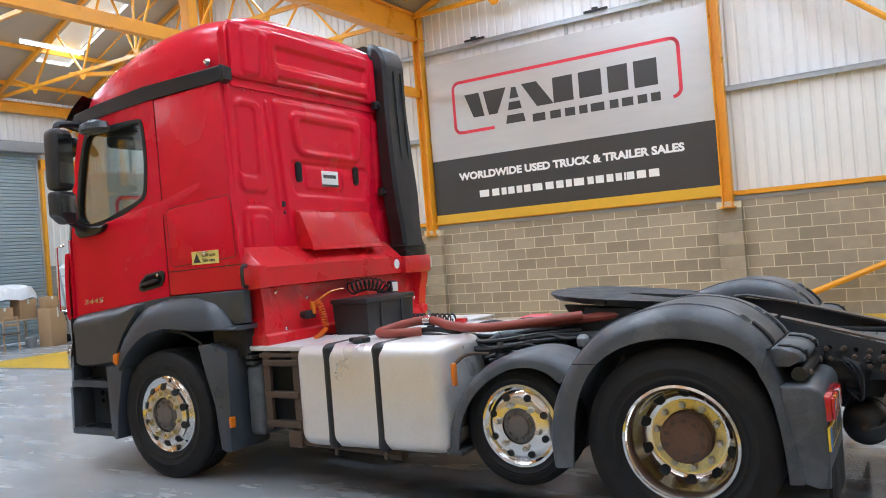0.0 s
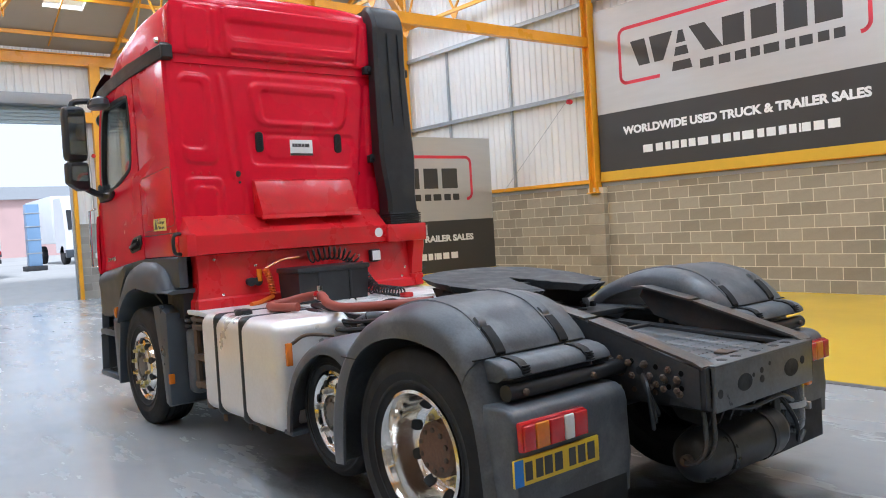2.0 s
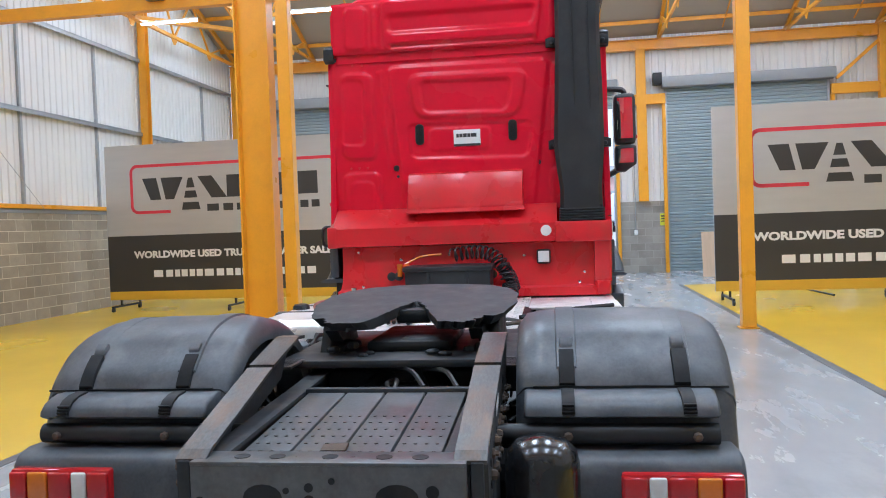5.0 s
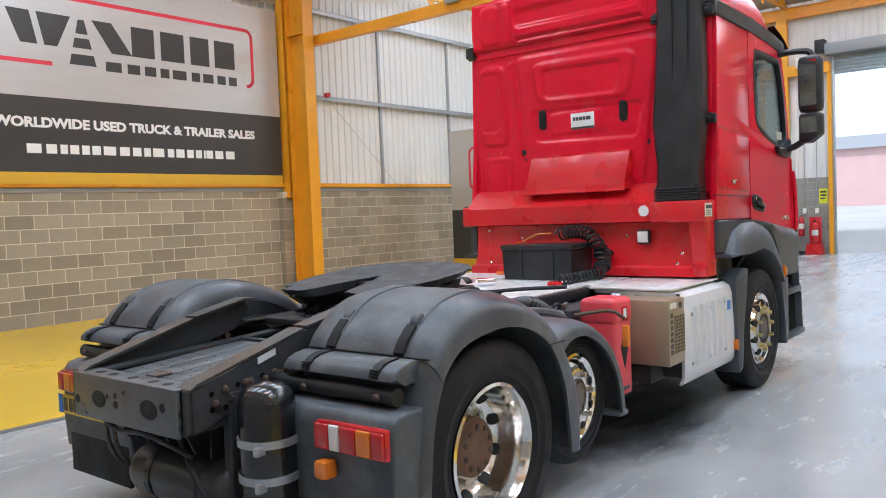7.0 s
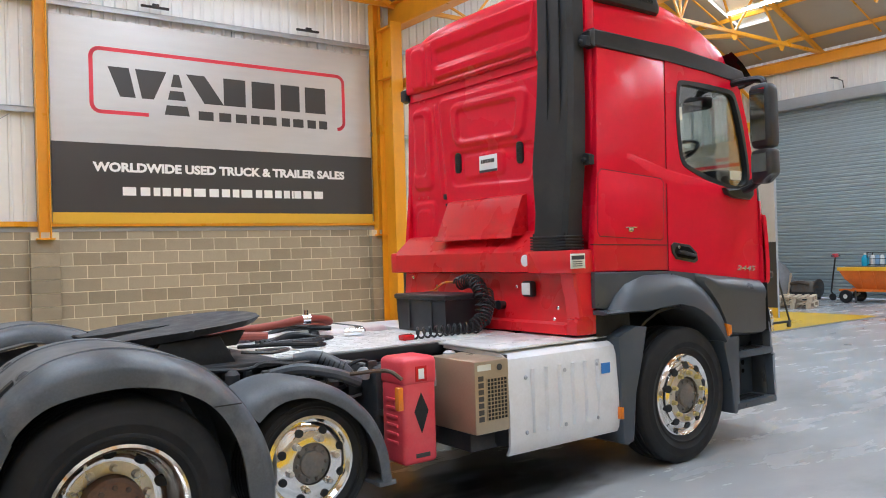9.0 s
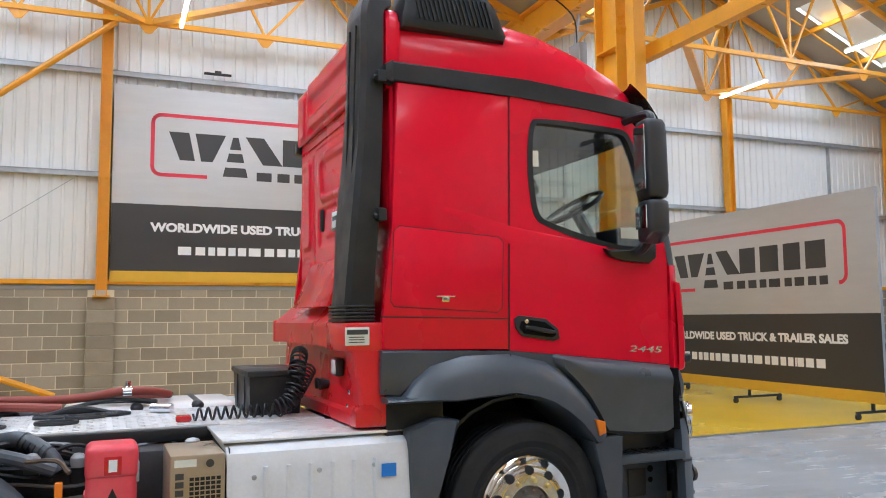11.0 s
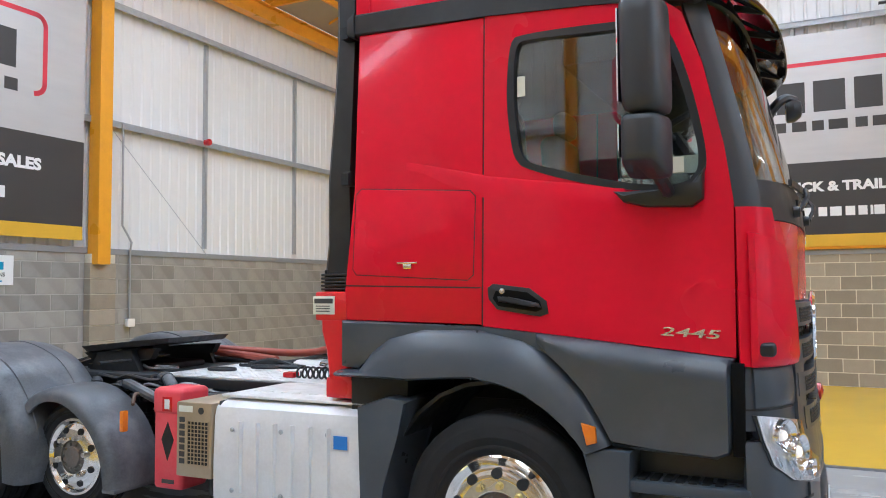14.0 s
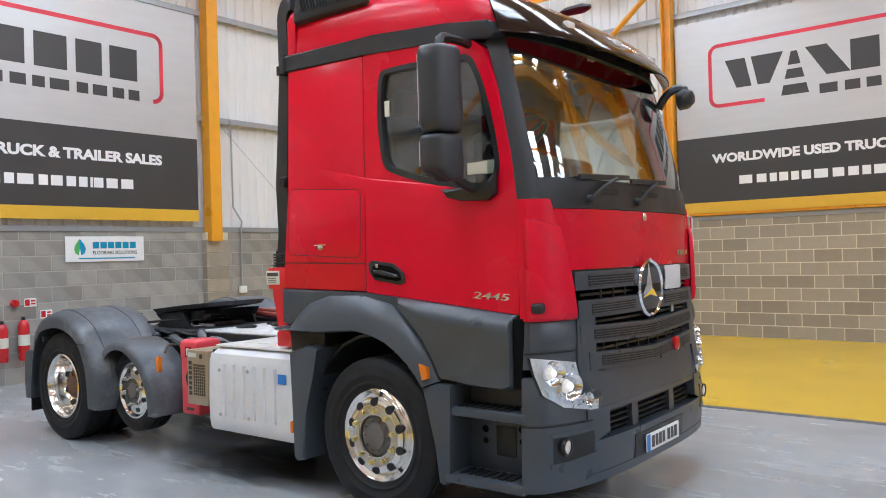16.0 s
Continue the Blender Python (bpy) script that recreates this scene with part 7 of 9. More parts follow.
for y in (0.56, 0.62, -0.20, -0.30):
    sock = tp("socket", lathe(fresh(), [(0.01, 0), (0.03, 0), (0.03, -0.05), (0.036, -0.05), (0.036, -0.065), (0.01, -0.07)], (-1.0, y, 1.20), "x", 14), BLACK)
tp("gladhand", box(fresh(), -1.95, -1.86, -0.34, -0.26, 1.01, 1.05, 0.012), "lamp_red")
for k, (x, y) in enumerate(((-2.3, 0.25), (-2.45, 0.1), (-2.6, -0.2))):
    tp("cable_hoop", tube(fresh(), [(x + 0.11 * math.cos(a), y + 0.07 * math.sin(a), 1.022 + 0.006 * k) for a in [2 * math.pi * i / 18 for i in range(18)]], 0.012, 6, 0, 1.0, True), "grease", "loop of black cable")

# hoses on the left
hose = tp("suction_hose", tube(fresh(), [(-3.28, 0.50, 1.12), (-2.95, 0.66, 1.095), (-2.65, 0.74, 1.08), (-2.42, 0.72, 1.095), (-2.26, 0.66, 1.125), (-2.14, 0.64, 1.13), (-2.02, 0.68, 1.115), (-1.93, 0.76, 1.09), (-1.91, 0.85, 1.078), (-1.98, 0.92, 1.075), (-2.12, 0.92, 1.075), (-2.26, 0.86, 1.078)], 0.031, 12, 6), "hose", "red rubber suction hose")
tp("hose_clamp", tube(fresh(), [(-2.22, 0.65, 1.13), (-2.16, 0.642, 1.131)], 0.038, 12), "chrome", parent=hose)
tp("hose_collar", tube(fresh(), [(-2.19, 0.645, 1.155), (-2.19, 0.645, 1.20)], 0.018, 10), "chrome", parent=hose)
tp("suction_hose", tube(fresh(), [(-3.5, 0.40, 1.11), (-3.2, 0.46, 1.09), (-2.9, 0.48, 1.07), (-2.6, 0.45, 1.05)], 0.03, 10, 5), "hose", "red rubber suction hose")
for k, (y, z) in enumerate(((0.70, 1.05), (0.76, 1.02), (0.82, 0.98))):
    tp("black_hose", tube(fresh(), [(-2.0, y - 0.1, z), (-2.3, y, z + 0.02), (-2.65, y - 0.05, z - 0.04), (-2.95, y - 0.2, z - 0.02), (-3.25, y - 0.3, z)], 0.018, 8, 5), BLACK)

# ---- left flank: tank, step frame, mudguards ----
tank = tp("fuel_tank", box(fresh(), -2.62, -1.42, 0.60, 1.225, 0.34, 1.04, 0.09, 5), "tank", "brushed silver fuel tank", smooth=50)
for x in (-1.72, -2.13):
    strap = tp("tank_strap", box(fresh(), x - 0.05, x + 0.05, 0.595, 1.232, 0.333, 1.047, 0.093, 5), "black_plastic", parent=tank, smooth=50)
    tp("strap_bolt", tube(fresh(), [(x, 1.19, 0.37), (x, 1.19, 0.29)], 0.014, 8), "rust", parent=tank)
cap = tp("fuel_cap", lathe(fresh(), [(0.01, 0), (0.062, 0), (0.058, 0.03), (0.045, 0.045), (0.01, 0.05)], (-1.93, 1.10, 1.03), "z", 20), BLACK, "black filler cap", parent=tank)
tp("cap_tag", box(fresh(), -2.0, -1.85, 1.08, 1.14, 1.045, 1.075, 0.012), BLACK, parent=tank)
frame_ = tp("step_frame", bar(fresh(), (-1.06, 1.10, 0.42), (-1.06, 1.10, 0.98), 0.06, 0.03), "rust", "rusty steel step frame")
for x in (-1.34,):
    tp("frame_post", bar(fresh(), (x, 1.10, 0.40), (x, 1.10, 1.0), 0.06, 0.03), "rust", parent=frame_)
for z in (0.90, 0.67, 0.46):
    tp("frame_rung", box(fresh(), -1.36, -1.04, 1.07, 1.13, z - 0.022, z + 0.022, 0.006), "rust", parent=frame_)
tp("frame_post", bar(fresh(), (-1.38, 0.95, 0.36), (-1.38, 0.95, 0.98), 0.05), "rust", parent=frame_)
tp("frame_shelf", box(fresh(), -1.38, -1.0, 0.70, 1.12, 0.94, 0.97, 0.004), "rust", parent=frame_)
tp("frame_foot", box(fresh(), -1.36, -1.24, 1.04, 1.13, 0.30, 0.42, 0.008), "rust", parent=frame_)
pipe = tp("under_pipe", tube(fresh(), [(-1.3, 1.08, 0.34), (-2.15, 1.08, 0.30)], 0.028, 10), "rust", "rusty pipe under the tank")
tp("pipe_collar", tube(fresh(), [(-2.1, 1.08, 0.302), (-2.2, 1.08, 0.297)], 0.045, 10), "rust", parent=pipe)
tp("battery_carrier", box(fresh(), -1.34, -0.95, 0.55, 1.0, 0.42, 0.92, 0.03), BLACK)
tp("filter_canister", box(fresh(), -1.0, -0.84, 0.72, 1.12, 0.36, 0.88, 0.05, 3), "mud_plastic")
for k in range(5):
    tp("bracket_casting", box(fresh(), -0.95 + 0.02 * k, -0.86, 1.02, 1.12, 0.88 + k * 0.045, 0.91 + k * 0.045, 0.008), "chassis")
for s in (1, -1):
    pole = tp("marker_lamp", box(fresh(), -2.685 if s > 0 else -2.56, -2.660 if s > 0 else -2.525, *yy(s * 1.14, s * 1.18), 0.77 if s > 0 else 0.735, 0.91 if s > 0 else 0.865, 0.006), "lamp_amber", "amber side marker on a bent bracket")
    tp("lamp_bracket", tube(fresh(), [(-2.66 if s > 0 else -2.5, s * 1.13, 0.9), (-2.72 if s > 0 else -2.56, s * 1.06, 0.95), (-2.78 if s > 0 else -2.7, s * 0.9, 0.93)], 0.012, 6, 4), "rust", parent=pole)

for s in (1, -1):
    # small mudguard of the lifted axle
    small_out = smooth_path([(x, 0, z) for x, z in ((-2.595, 0.37), (-2.625, 0.55), (-2.725, 0.745), (-2.89, 0.885), (-3.07, 0.958), (-3.24, 0.968), (-3.38, 0.925), (-3.46, 0.86))], 4)
    small_lip = smooth_path([(x, 0, z) for x, z in ((-2.68, 0.37), (-2.715, 0.55), (-2.80, 0.70), (-2.925, 0.81), (-3.07, 0.878), (-3.21, 0.888), (-3.31, 0.855), (-3.38, 0.80))], 4)
    rows = []
    for p, l in zip(small_out, small_lip):
        n = (p - l).normalized()
        def q(d, y):
            return (p.x + n.x * d, s * y, p.z + n.z * d)
        rows.append([q(-0.03, 0.78), q(0.008, 0.80), q(0.014, 0.95), q(0.008, 1.10), q(-0.004, 1.15), q(-0.024, 1.18), q(-0.05, 1.19), (l.x, s * 1.192, l.z), (l.x, s * 1.175, l.z), q(-0.045, 1.165), q(-0.012, 1.08), q(-0.010, 0.80)])
    small = tp("small_mudguard", loft(fresh(), rows), "mud_plastic", "dark grey plastic mudguard", smooth=50)
    tp("mudguard_tail", box(fresh(), -2.70, -2.59, *yy(s * 0.80, s * 1.185), 0.345, 0.372, 0.006), "mud_plastic", parent=small)
    # big mudguard over the driven axle: a domed top with a broad side lip
    OUTER = [(-3.335, 0.343), (-3.328, 0.517), (-3.372, 0.711), (-3.48, 0.904), (-3.655, 1.076), (-3.87, 1.168), (-4.09, 1.206), (-4.30, 1.176), (-4.436, 1.095), (-4.522, 1.000), (-4.556, 0.876), (-4.61, 0.718), (-4.655, 0.509), (-4.672, 0.36)]
    LIP = [(-3.475, 0.36), (-3.487, 0.498), (-3.524, 0.718), (-3.629, 0.907), (-3.791, 1.016), (-3.99, 1.062), (-4.174, 1.057), (-4.335, 1.021), (-4.43, 0.955), (-4.475, 0.895), (-4.522, 0.794), (-4.552, 0.66), (-4.572, 0.50), (-4.582, 0.36)]
    outer = smooth_path([(x, 0, z) for x, z in OUTER], 4)
    lip = smooth_path([(x, 0, z) for x, z in LIP], 4)
    JOINT = 36
    rows, crest = [], []
    for i, (p, l) in enumerate(zip(outer, lip)):
        n = (p - l).normalized()
        swell = 0.010 + 0.028 * math.sin(math.pi * min(1.0, i / JOINT) ** 0.85)
        def q(d, y):
            return (p.x + n.x * d, s * y, p.z + n.z * d)
        crest.append((p + n * swell, n))
        rows.append([q(-0.09, 0.535), q(-0.03, 0.54), q(swell * 0.4, 0.57), q(swell * 0.85, 0.64), q(swell, 0.75), q(swell, 1.0), q(swell * 0.8, 1.12), q(swell * 0.35, 1.21), q(-0.012, 1.258), q(-0.038, 1.288), q(-0.072, 1.30)]
                    + [(l.x, s * 1.302, l.z), (l.x, s * 1.285, l.z), (l.x + n.x * 0.02, s * 1.275, l.z + n.z * 0.02), q(-0.05, 1.24), q(-0.025, 0.60), q(-0.09, 0.555)])
    guard = tp("rear_mudguard", loft(fresh(), rows[:JOINT + 1]), "mud_plastic", "scuffed dark grey plastic mudguard", smooth=50)
    low = [[(x + 0.004, y * 0.998, z - 0.006) for x, y, z in r] for r in rows[JOINT:]]
    tp("mudguard_tail", loft(fresh(), low), "mud_plastic", parent=guard, smooth=50)
    for y in (0.72, 1.116):
        rows = []
        for p, n in crest[6:JOINT - 1]:
            dip = -0.010 if y > 1 else 0.0
            rows.append([(p.x + n.x * (h + dip), s * (y + w), p.z + n.z * (h + dip)) for w, h in ((-0.040, -0.006), (-0.034, 0.007), (0.034, 0.007), (0.040, -0.008))])
        tp("guard_rib", loft(fresh(), rows), "mud_plastic", parent=guard)
        p, n = crest[JOINT - 5]
        tp("latch_hook", loft(fresh(), [[(p.x + dx - n.x * 0.004, s * (y - w), p.z + dz), (p.x + dx - n.x * 0.004, s * (y + w), p.z + dz), (p.x + dx + n.x * h, s * (y + w * 0.8), p.z + dz + n.z * h), (p.x + dx + n.x * h, s * (y - w * 0.8), p.z + dz + n.z * h)] for dx, dz, w, h in ((0.03, 0.014, 0.020, 0.006), (0.012, 0.006, 0.026, 0.020), (-0.012, -0.008, 0.026, 0.016), (-0.02, -0.014, 0.022, 0.004))]), "mud_plastic", parent=guard)
        rows = [[(q.x + m.x * h, s * (y + w), q.z + m.z * h) for w, h in ((-0.030, -0.008), (-0.026, 0.012), (0.026, 0.012), (0.030, -0.010))] for q, m in crest[JOINT - 4:JOINT + 1]]
        tp("latch_strap", loft(fresh(), rows), "rubber", parent=guard)
        tp("rubber_latch", loft(fresh(), [[(x, s * (y - 0.022), z - 0.004), (x, s * (y + 0.022), z - 0.004), (x - 0.003, s * (y + 0.022), z + 0.006), (x - 0.003, s * (y - 0.022), z + 0.006)] for x, z in ((-4.545, 0.999), (-4.60, 0.996), (-4.642, 0.984), (-4.668, 0.962), (-4.675, 0.945))]), "rubber", parent=guard)
        for k in range(4):
            tp("latch_tooth", box(fresh(), -4.690 + k * 0.003, -4.676 + k * 0.003, *yy(s * (y - 0.02), s * (y + 0.02)), 0.938 + k * 0.011, 0.944 + k * 0.011, 0.002), "rubber", parent=guard)
    tp("guard_joint", bar(fresh(), (-3.508, s * 0.57, 0.942), (-3.508, s * 1.215, 0.932), 0.012, 0.006), "grease", parent=guard)
    tp("guard_joint", bar(fresh(), (-3.515, s * 1.2995, 0.930), (-3.655, s * 1.3025, 0.930), 0.004, 0.006), "grease", parent=guard)
    p, n = crest[JOINT]
    tp("guard_joint", bar(fresh(), (p.x - 0.004, s * 0.60, p.z - 0.002), (p.x + 0.006, s * 1.27, p.z - 0.008), 0.012, 0.007), "grease", parent=guard)
    # tail below the joint: latched ledge, groove for the tube, lamp panel
    ledge = [(-4.50, 1.000), (-4.555, 0.998), (-4.605, 0.994), (-4.645, 0.980), (-4.672, 0.955), (-4.676, 0.935), (-4.655, 0.925), (-4.60, 0.922), (-4.55, 0.90), (-4.48, 0.90)]
    tp("mudguard_ledge", prism(fresh(), ledge, "y", s * 0.57, s * 1.215, 0.014, 3), "mud_plastic", smooth=50)
    panel = [(-4.56, 0.822), (-4.66, 0.826), (-4.70, 0.820), (-4.73, 0.806), (-4.748, 0.782), (-4.756, 0.75), (-4.758, 0.50), (-4.752, 0.34), (-4.70, 0.335), (-4.62, 0.36), (-4.60, 0.60), (-4.57, 0.74)]
    tp("lamp_panel", prism(fresh(), panel, "y", s * 0.57, s * 1.275, 0.018, 3), "mud_plastic", smooth=40)
    tube_ = tp("lateral_tube", tube(fresh(), [(-4.652, s * 0.43, 0.870), (-4.645, s * 1.21, 0.870)], 0.036, 14), "black_plastic")
    for y in (0.717, 1.136):
        tp("tube_bolt", dome(fresh(), (-4.686, s * y, 0.870), "x", 0.016, -0.016), "rust", parent=tube_)
    tp("rear_mudflap", box(fresh(), -4.755, -4.735, *yy(s * 0.60, s * 1.22), 0.20, 0.46, 0.004), "rubber")
    # rear lamp cluster
    la, lb = 0.88, 1.262
    lampc = tp("rear_lamp", box(fresh(), -4.782, -4.735, *yy(s * la, s * lb), 0.655, 0.775, 0.012), "lamp_red", "red, amber and white rear lamp")
    for a, b, c in ((0.01, 0.21, "lamp_red"), (0.225, 0.37, "lamp_white"), (0.385, 0.60, "lamp_red"), (0.615, 0.81, "lamp_amber"), (0.825, 0.99, "lamp_red")):
        tp("lamp_segment", box(fresh(), -4.796, -4.780, *yy(s * (la + (lb - la) * a), s * (la + (lb - la) * b)), 0.663, 0.767, 0.012, 3), c, parent=lampc)
    # side marker light hanging below it on the right
    if s < 0:
        tp("outline_marker", box(fresh(), -4.83, -4.76, -0.98, -0.91, 0.55, 0.625, 0.014, 2), "lamp_amber", "small amber marker lamp")
numb = tp("rear_number_plate", box(fresh(), -4.772, -4.760, 0.80, 1.305, 0.525, 0.635, 0.003), "plate_yellow", "yellow number plate")
bm = fresh()
for a, w in ((0.83, 0.045), (0.89, 0.045), (0.95, 0.04), (1.03, 0.045), (1.09, 0.045), (1.145, 0.04), (1.205, 0.04)):
    tp("plate_bar", box(fresh(), -4.774, -4.772, a, a + w, 0.543, 0.618), "dark_print", parent=numb, smooth=0)

tp("plate_flash", box(fresh(), -4.774, -4.772, 1.255, 1.303, 0.527, 0.633), "blue", parent=numb)

# air tanks and lines at the tail
at = tp("air_tank", lathe(fresh(), [(0.01, 0), (0.07, 0.008), (0.115, 0.04), (0.127, 0.08), (0.127, 0.68), (0.115, 0.72), (0.07, 0.75), (0.01, 0.76)], (-4.85, -0.49, 0.415), "y", 28), "tank_dark", "dark grey air tank under the chassis end", smooth=40)
tp("tank_cap", lathe(fresh(), [(0.01, 0), (0.028, 0), (0.028, 0.03), (0.016, 0.035), (0.016, 0.05), (0.01, 0.05)], (-4.85, 0.268, 0.415), "y", 14), "rust", parent=at)
for y in (-0.30, 0.06):
    tp("tank_band", lathe(fresh(), [(0.127, -0.018), (0.133, -0.018), (0.133, 0.018), (0.127, 0.018)], (-4.85, y, 0.415), "y", 28), "tank_dark", parent=at)
    tp("tank_hanger", bar(fresh(), (-4.85, y, 0.53), (-4.85, y, 0.72), 0.05, 0.015), "chassis", parent=at)
for k, y in enumerate((0.34, 0.27)):
    tp("air_line", tube(fresh(), [(-4.98, y, 0.72), (-5.0, y + 0.01, 0.63), (-4.99, y - 0.005, 0.52), (-4.94, y - 0.02, 0.44), (-4.87, y - 0.015, 0.415)], 0.011, 8, 5), "worn_steel")
for k in range(3):
    tp("air_line", tube(fresh(), [(-4.72, 0.42, 0.86), (-4.80 - 0.03 * k, 0.50 + 0.03 * k, 0.80), (-4.86, 0.49 + 0.02 * k, 0.68 - 0.03 * k), (-4.78, 0.43, 0.66)], 0.010, 6, 5), "black_plastic")
tp("air_line", tube(fresh(), [(-5.0, -0.25, 0.68), (-5.02, -0.4, 0.5), (-4.98, -0.5, 0.36), (-4.95, -0.62, 0.38)], 0.012, 6, 5), "black_plastic")
tp("air_line", tube(fresh(), [(-5.05, 0.3, 0.70), (-5.08, 0.1, 0.665), (-5.08, -0.15, 0.675), (-5.02, -0.38, 0.6)], 0.011, 6, 5), "black_plastic")
vt = tp("upright_air_tank", lathe(fresh(), [(0.01, 0), (0.09, 0.01), (0.115, 0.04), (0.12, 0.08), (0.12, 0.47), (0.11, 0.51), (0.08, 0.54), (0.01, 0.555)], (-4.82, -0.63, 0.355), "z", 28), "black_gloss", "glossy black upright air tank", smooth=40)
for z in (0.58, 0.73):
    band = tp("tank_band", lathe(fresh(), [(0.121, -0.016), (0.128, -0.016), (0.128, 0.016), (0.121, 0.016)], (-4.82, -0.63, z - 0.06), "z", 28), "galv", parent=vt)
    tp("band_clamp", box(fresh(), -4.95, -4.87, -0.715, -0.69, z - 0.10, z - 0.06, 0.006), "galv", parent=vt)
tp("tank_bracket", box(fresh(), -4.90, -4.76, -0.49, -0.43, 0.42, 0.86, 0.008), "chassis")
for k in range(7):
    tp("bracket_rib", prism(fresh(), [(-5.0, 0.70), (-4.72, 0.70), (-4.80, 0.60), (-4.95, 0.58)], "y", -0.3 + k * 0.09, -0.285 + k * 0.09), "grease")
for k in range(6):
    tp("rust_bolt", dome(fresh(), (-4.98 + (k % 3) * 0.07, 0.512, 0.80 + 0.05 * (k // 3)), "y", 0.016, 0.016, 6), "rust")

# ---- right flank: white cover, gold unit, extinguisher box ----
rows = []
for x in (-1.775, -1.768, -0.79, -0.782):
    rows.append([(x, -0.55, 0.985), (x, -1.08, 0.977), (x, -1.145, 0.966), (x, -1.185, 0.94), (x, -1.202, 0.885), (x, -1.212, 0.62), (x, -1.210, 0.44), (x, -1.203, 0.385), (x, -1.182, 0.350), (x, -1.165, 0.352), (x, -1.19, 0.40), (x, -1.196, 0.62), (x, -1.186, 0.87), (x, -1.13, 0.945), (x, -0.55, 0.965)])
cover = tp("side_cover", loft(fresh(), rows), "white_alu", "white painted metal side cover with pressed ribs", smooth=35)
for k in range(6):
    x = -1.575 + k * 0.118
    tp("cover_rib", loft(fresh(), [[(x + w, -1.2135 - d, z) for w, d in ((-0.018, -0.006), (-0.007, 0.015), (0.001, 0.016), (0.006, -0.010))] for z in (0.47, 0.50, 0.84, 0.87)]), "white_alu", parent=cover)
for x, z in ((-1.64, 0.82), (-1.64, 0.48), (-1.30, 0.83), (-1.30, 0.48), (-0.995, 0.835), (-0.995, 0.48)):
    tp("cover_bolt", dome(fresh(), (x, -1.211, z), "y", 0.014, -0.010), "galv", parent=cover)
tp("blue_label", box(fresh(), -0.955, -0.87, -1.2150, -1.2120, 0.765, 0.835), "blue", "small blue label", parent=cover)
lid = tp("cover_lid", box(fresh(), -1.79, -0.78, -1.13, -0.50, 0.987, 1.003, 0.004), "chequer", "alloy lid", parent=cover)
tp("cover_end", box(fresh(), -1.762, -1.757, -1.18, -0.55, 0.40, 0.97), "chassis", parent=cover)
for k in range(5):
    tp("lid_rib", box(fresh(), -1.7 + k * 0.2, -1.56 + k * 0.2, -0.95, -0.94, 1.003, 1.008), "chequer", parent=cover)
gold = tp("power_unit", box(fresh(), -2.05, -1.785, -1.222, -0.77, 0.525, 0.958, 0.010), "gold", "bronze painted metal power unit with a black mesh")
GX0, GX1, GZ0, GZ1 = -1.960, -1.805, 0.600, 0.850
tp("unit_grille", box(fresh(), GX0, GX1, -1.2235, -1.11, GZ0, GZ1), "grease", parent=gold)
for k in range(7):
    tp("grille_wire", bar(fresh(), (GX0 + (GX1 - GX0) * k / 6, -1.225, GZ0), (GX0 + (GX1 - GX0) * k / 6, -1.225, GZ1), 0.005), "gold", parent=gold, smooth=0)
for k in range(12):
    tp("grille_wire", bar(fresh(), (GX0, -1.225, GZ0 + (GZ1 - GZ0) * k / 11), (GX1, -1.225, GZ0 + (GZ1 - GZ0) * k / 11), 0.005), "gold", parent=gold, smooth=0)
for k in range(7):
    tp("name_bar", box(fresh(), -2.025, -1.985, -1.2235, -1.222, 0.60 + k * 0.040, 0.630 + k * 0.040), "dark_print", parent=gold, smooth=0)
tp("unit_label", box(fresh(), -2.03, -1.925, -1.2235, -1.222, 0.900, 0.936), "label_pale", parent=gold)
tp("unit_cap", lathe(fresh(), [(0.004, 0), (0.02, 0), (0.02, 0.004), (0.004, 0.005)], (-1.86, -1.222, 0.912), "y", 14, -1), "dark_print", parent=gold)
tp("unit_filler", lathe(fresh(), [(0.01, 0), (0.04, 0), (0.04, 0.03), (0.03, 0.04), (0.01, 0.045)], (-1.9, -0.78, 0.935), "z", 16), "galv", parent=gold)
tp("unit_tray", box(fresh(), -1.96, -1.6, -1.05, -0.62, 0.38, 0.50, 0.01), "chassis")
tp("unit_rear_plate", box(fresh(), -1.99, -1.965, -0.72, -0.46, 0.5, 0.93, 0.006), "chassis")
ext = tp("extinguisher_box", box(fresh(), -2.38, -2.14, -1.03, -0.79, 0.36, 0.99, 0.03, 3), "pink_red", "faded red plastic extinguisher box", smooth=45)
tp("box_lid", box(fresh(), -2.385, -2.135, -1.036, -0.785, 0.82, 0.985, 0.03, 3), "pink_red", parent=ext, smooth=45)
tp("box_window", prism(fresh(), [(-2.255, 0.78), (-2.205, 0.67), (-2.255, 0.54), (-2.305, 0.67)], "y", -1.0295, -1.0335), "grease", "dark diamond window", parent=ext)
tp("box_sign", box(fresh(), -2.295, -2.215, -1.0395, -1.0355, 0.845, 0.935, 0.002), "lamp_red", parent=ext)
tp("box_mark", box(fresh(), -2.275, -2.235, -1.0415, -1.0395, 0.86, 0.92, 0.0), "white", parent=ext)
tp("maker_bar", box(fresh(), -2.30, -2.20, -1.0325, -1.0295, 0.40, 0.425), "dark_print", parent=ext)
for k in range(6):
    tp("box_rib", box(fresh(), -2.388, -2.36, -0.97, -0.85, 0.48 + k * 0.05, 0.50 + k * 0.05, 0.004), "pink_red", parent=ext)
tp("box_hinge", box(fresh(), -2.145, -2.13, -1.02, -0.92, 0.80, 0.90, 0.005), "galv", parent=ext)
ext.location = (-0.05, 0.0, 0.012)
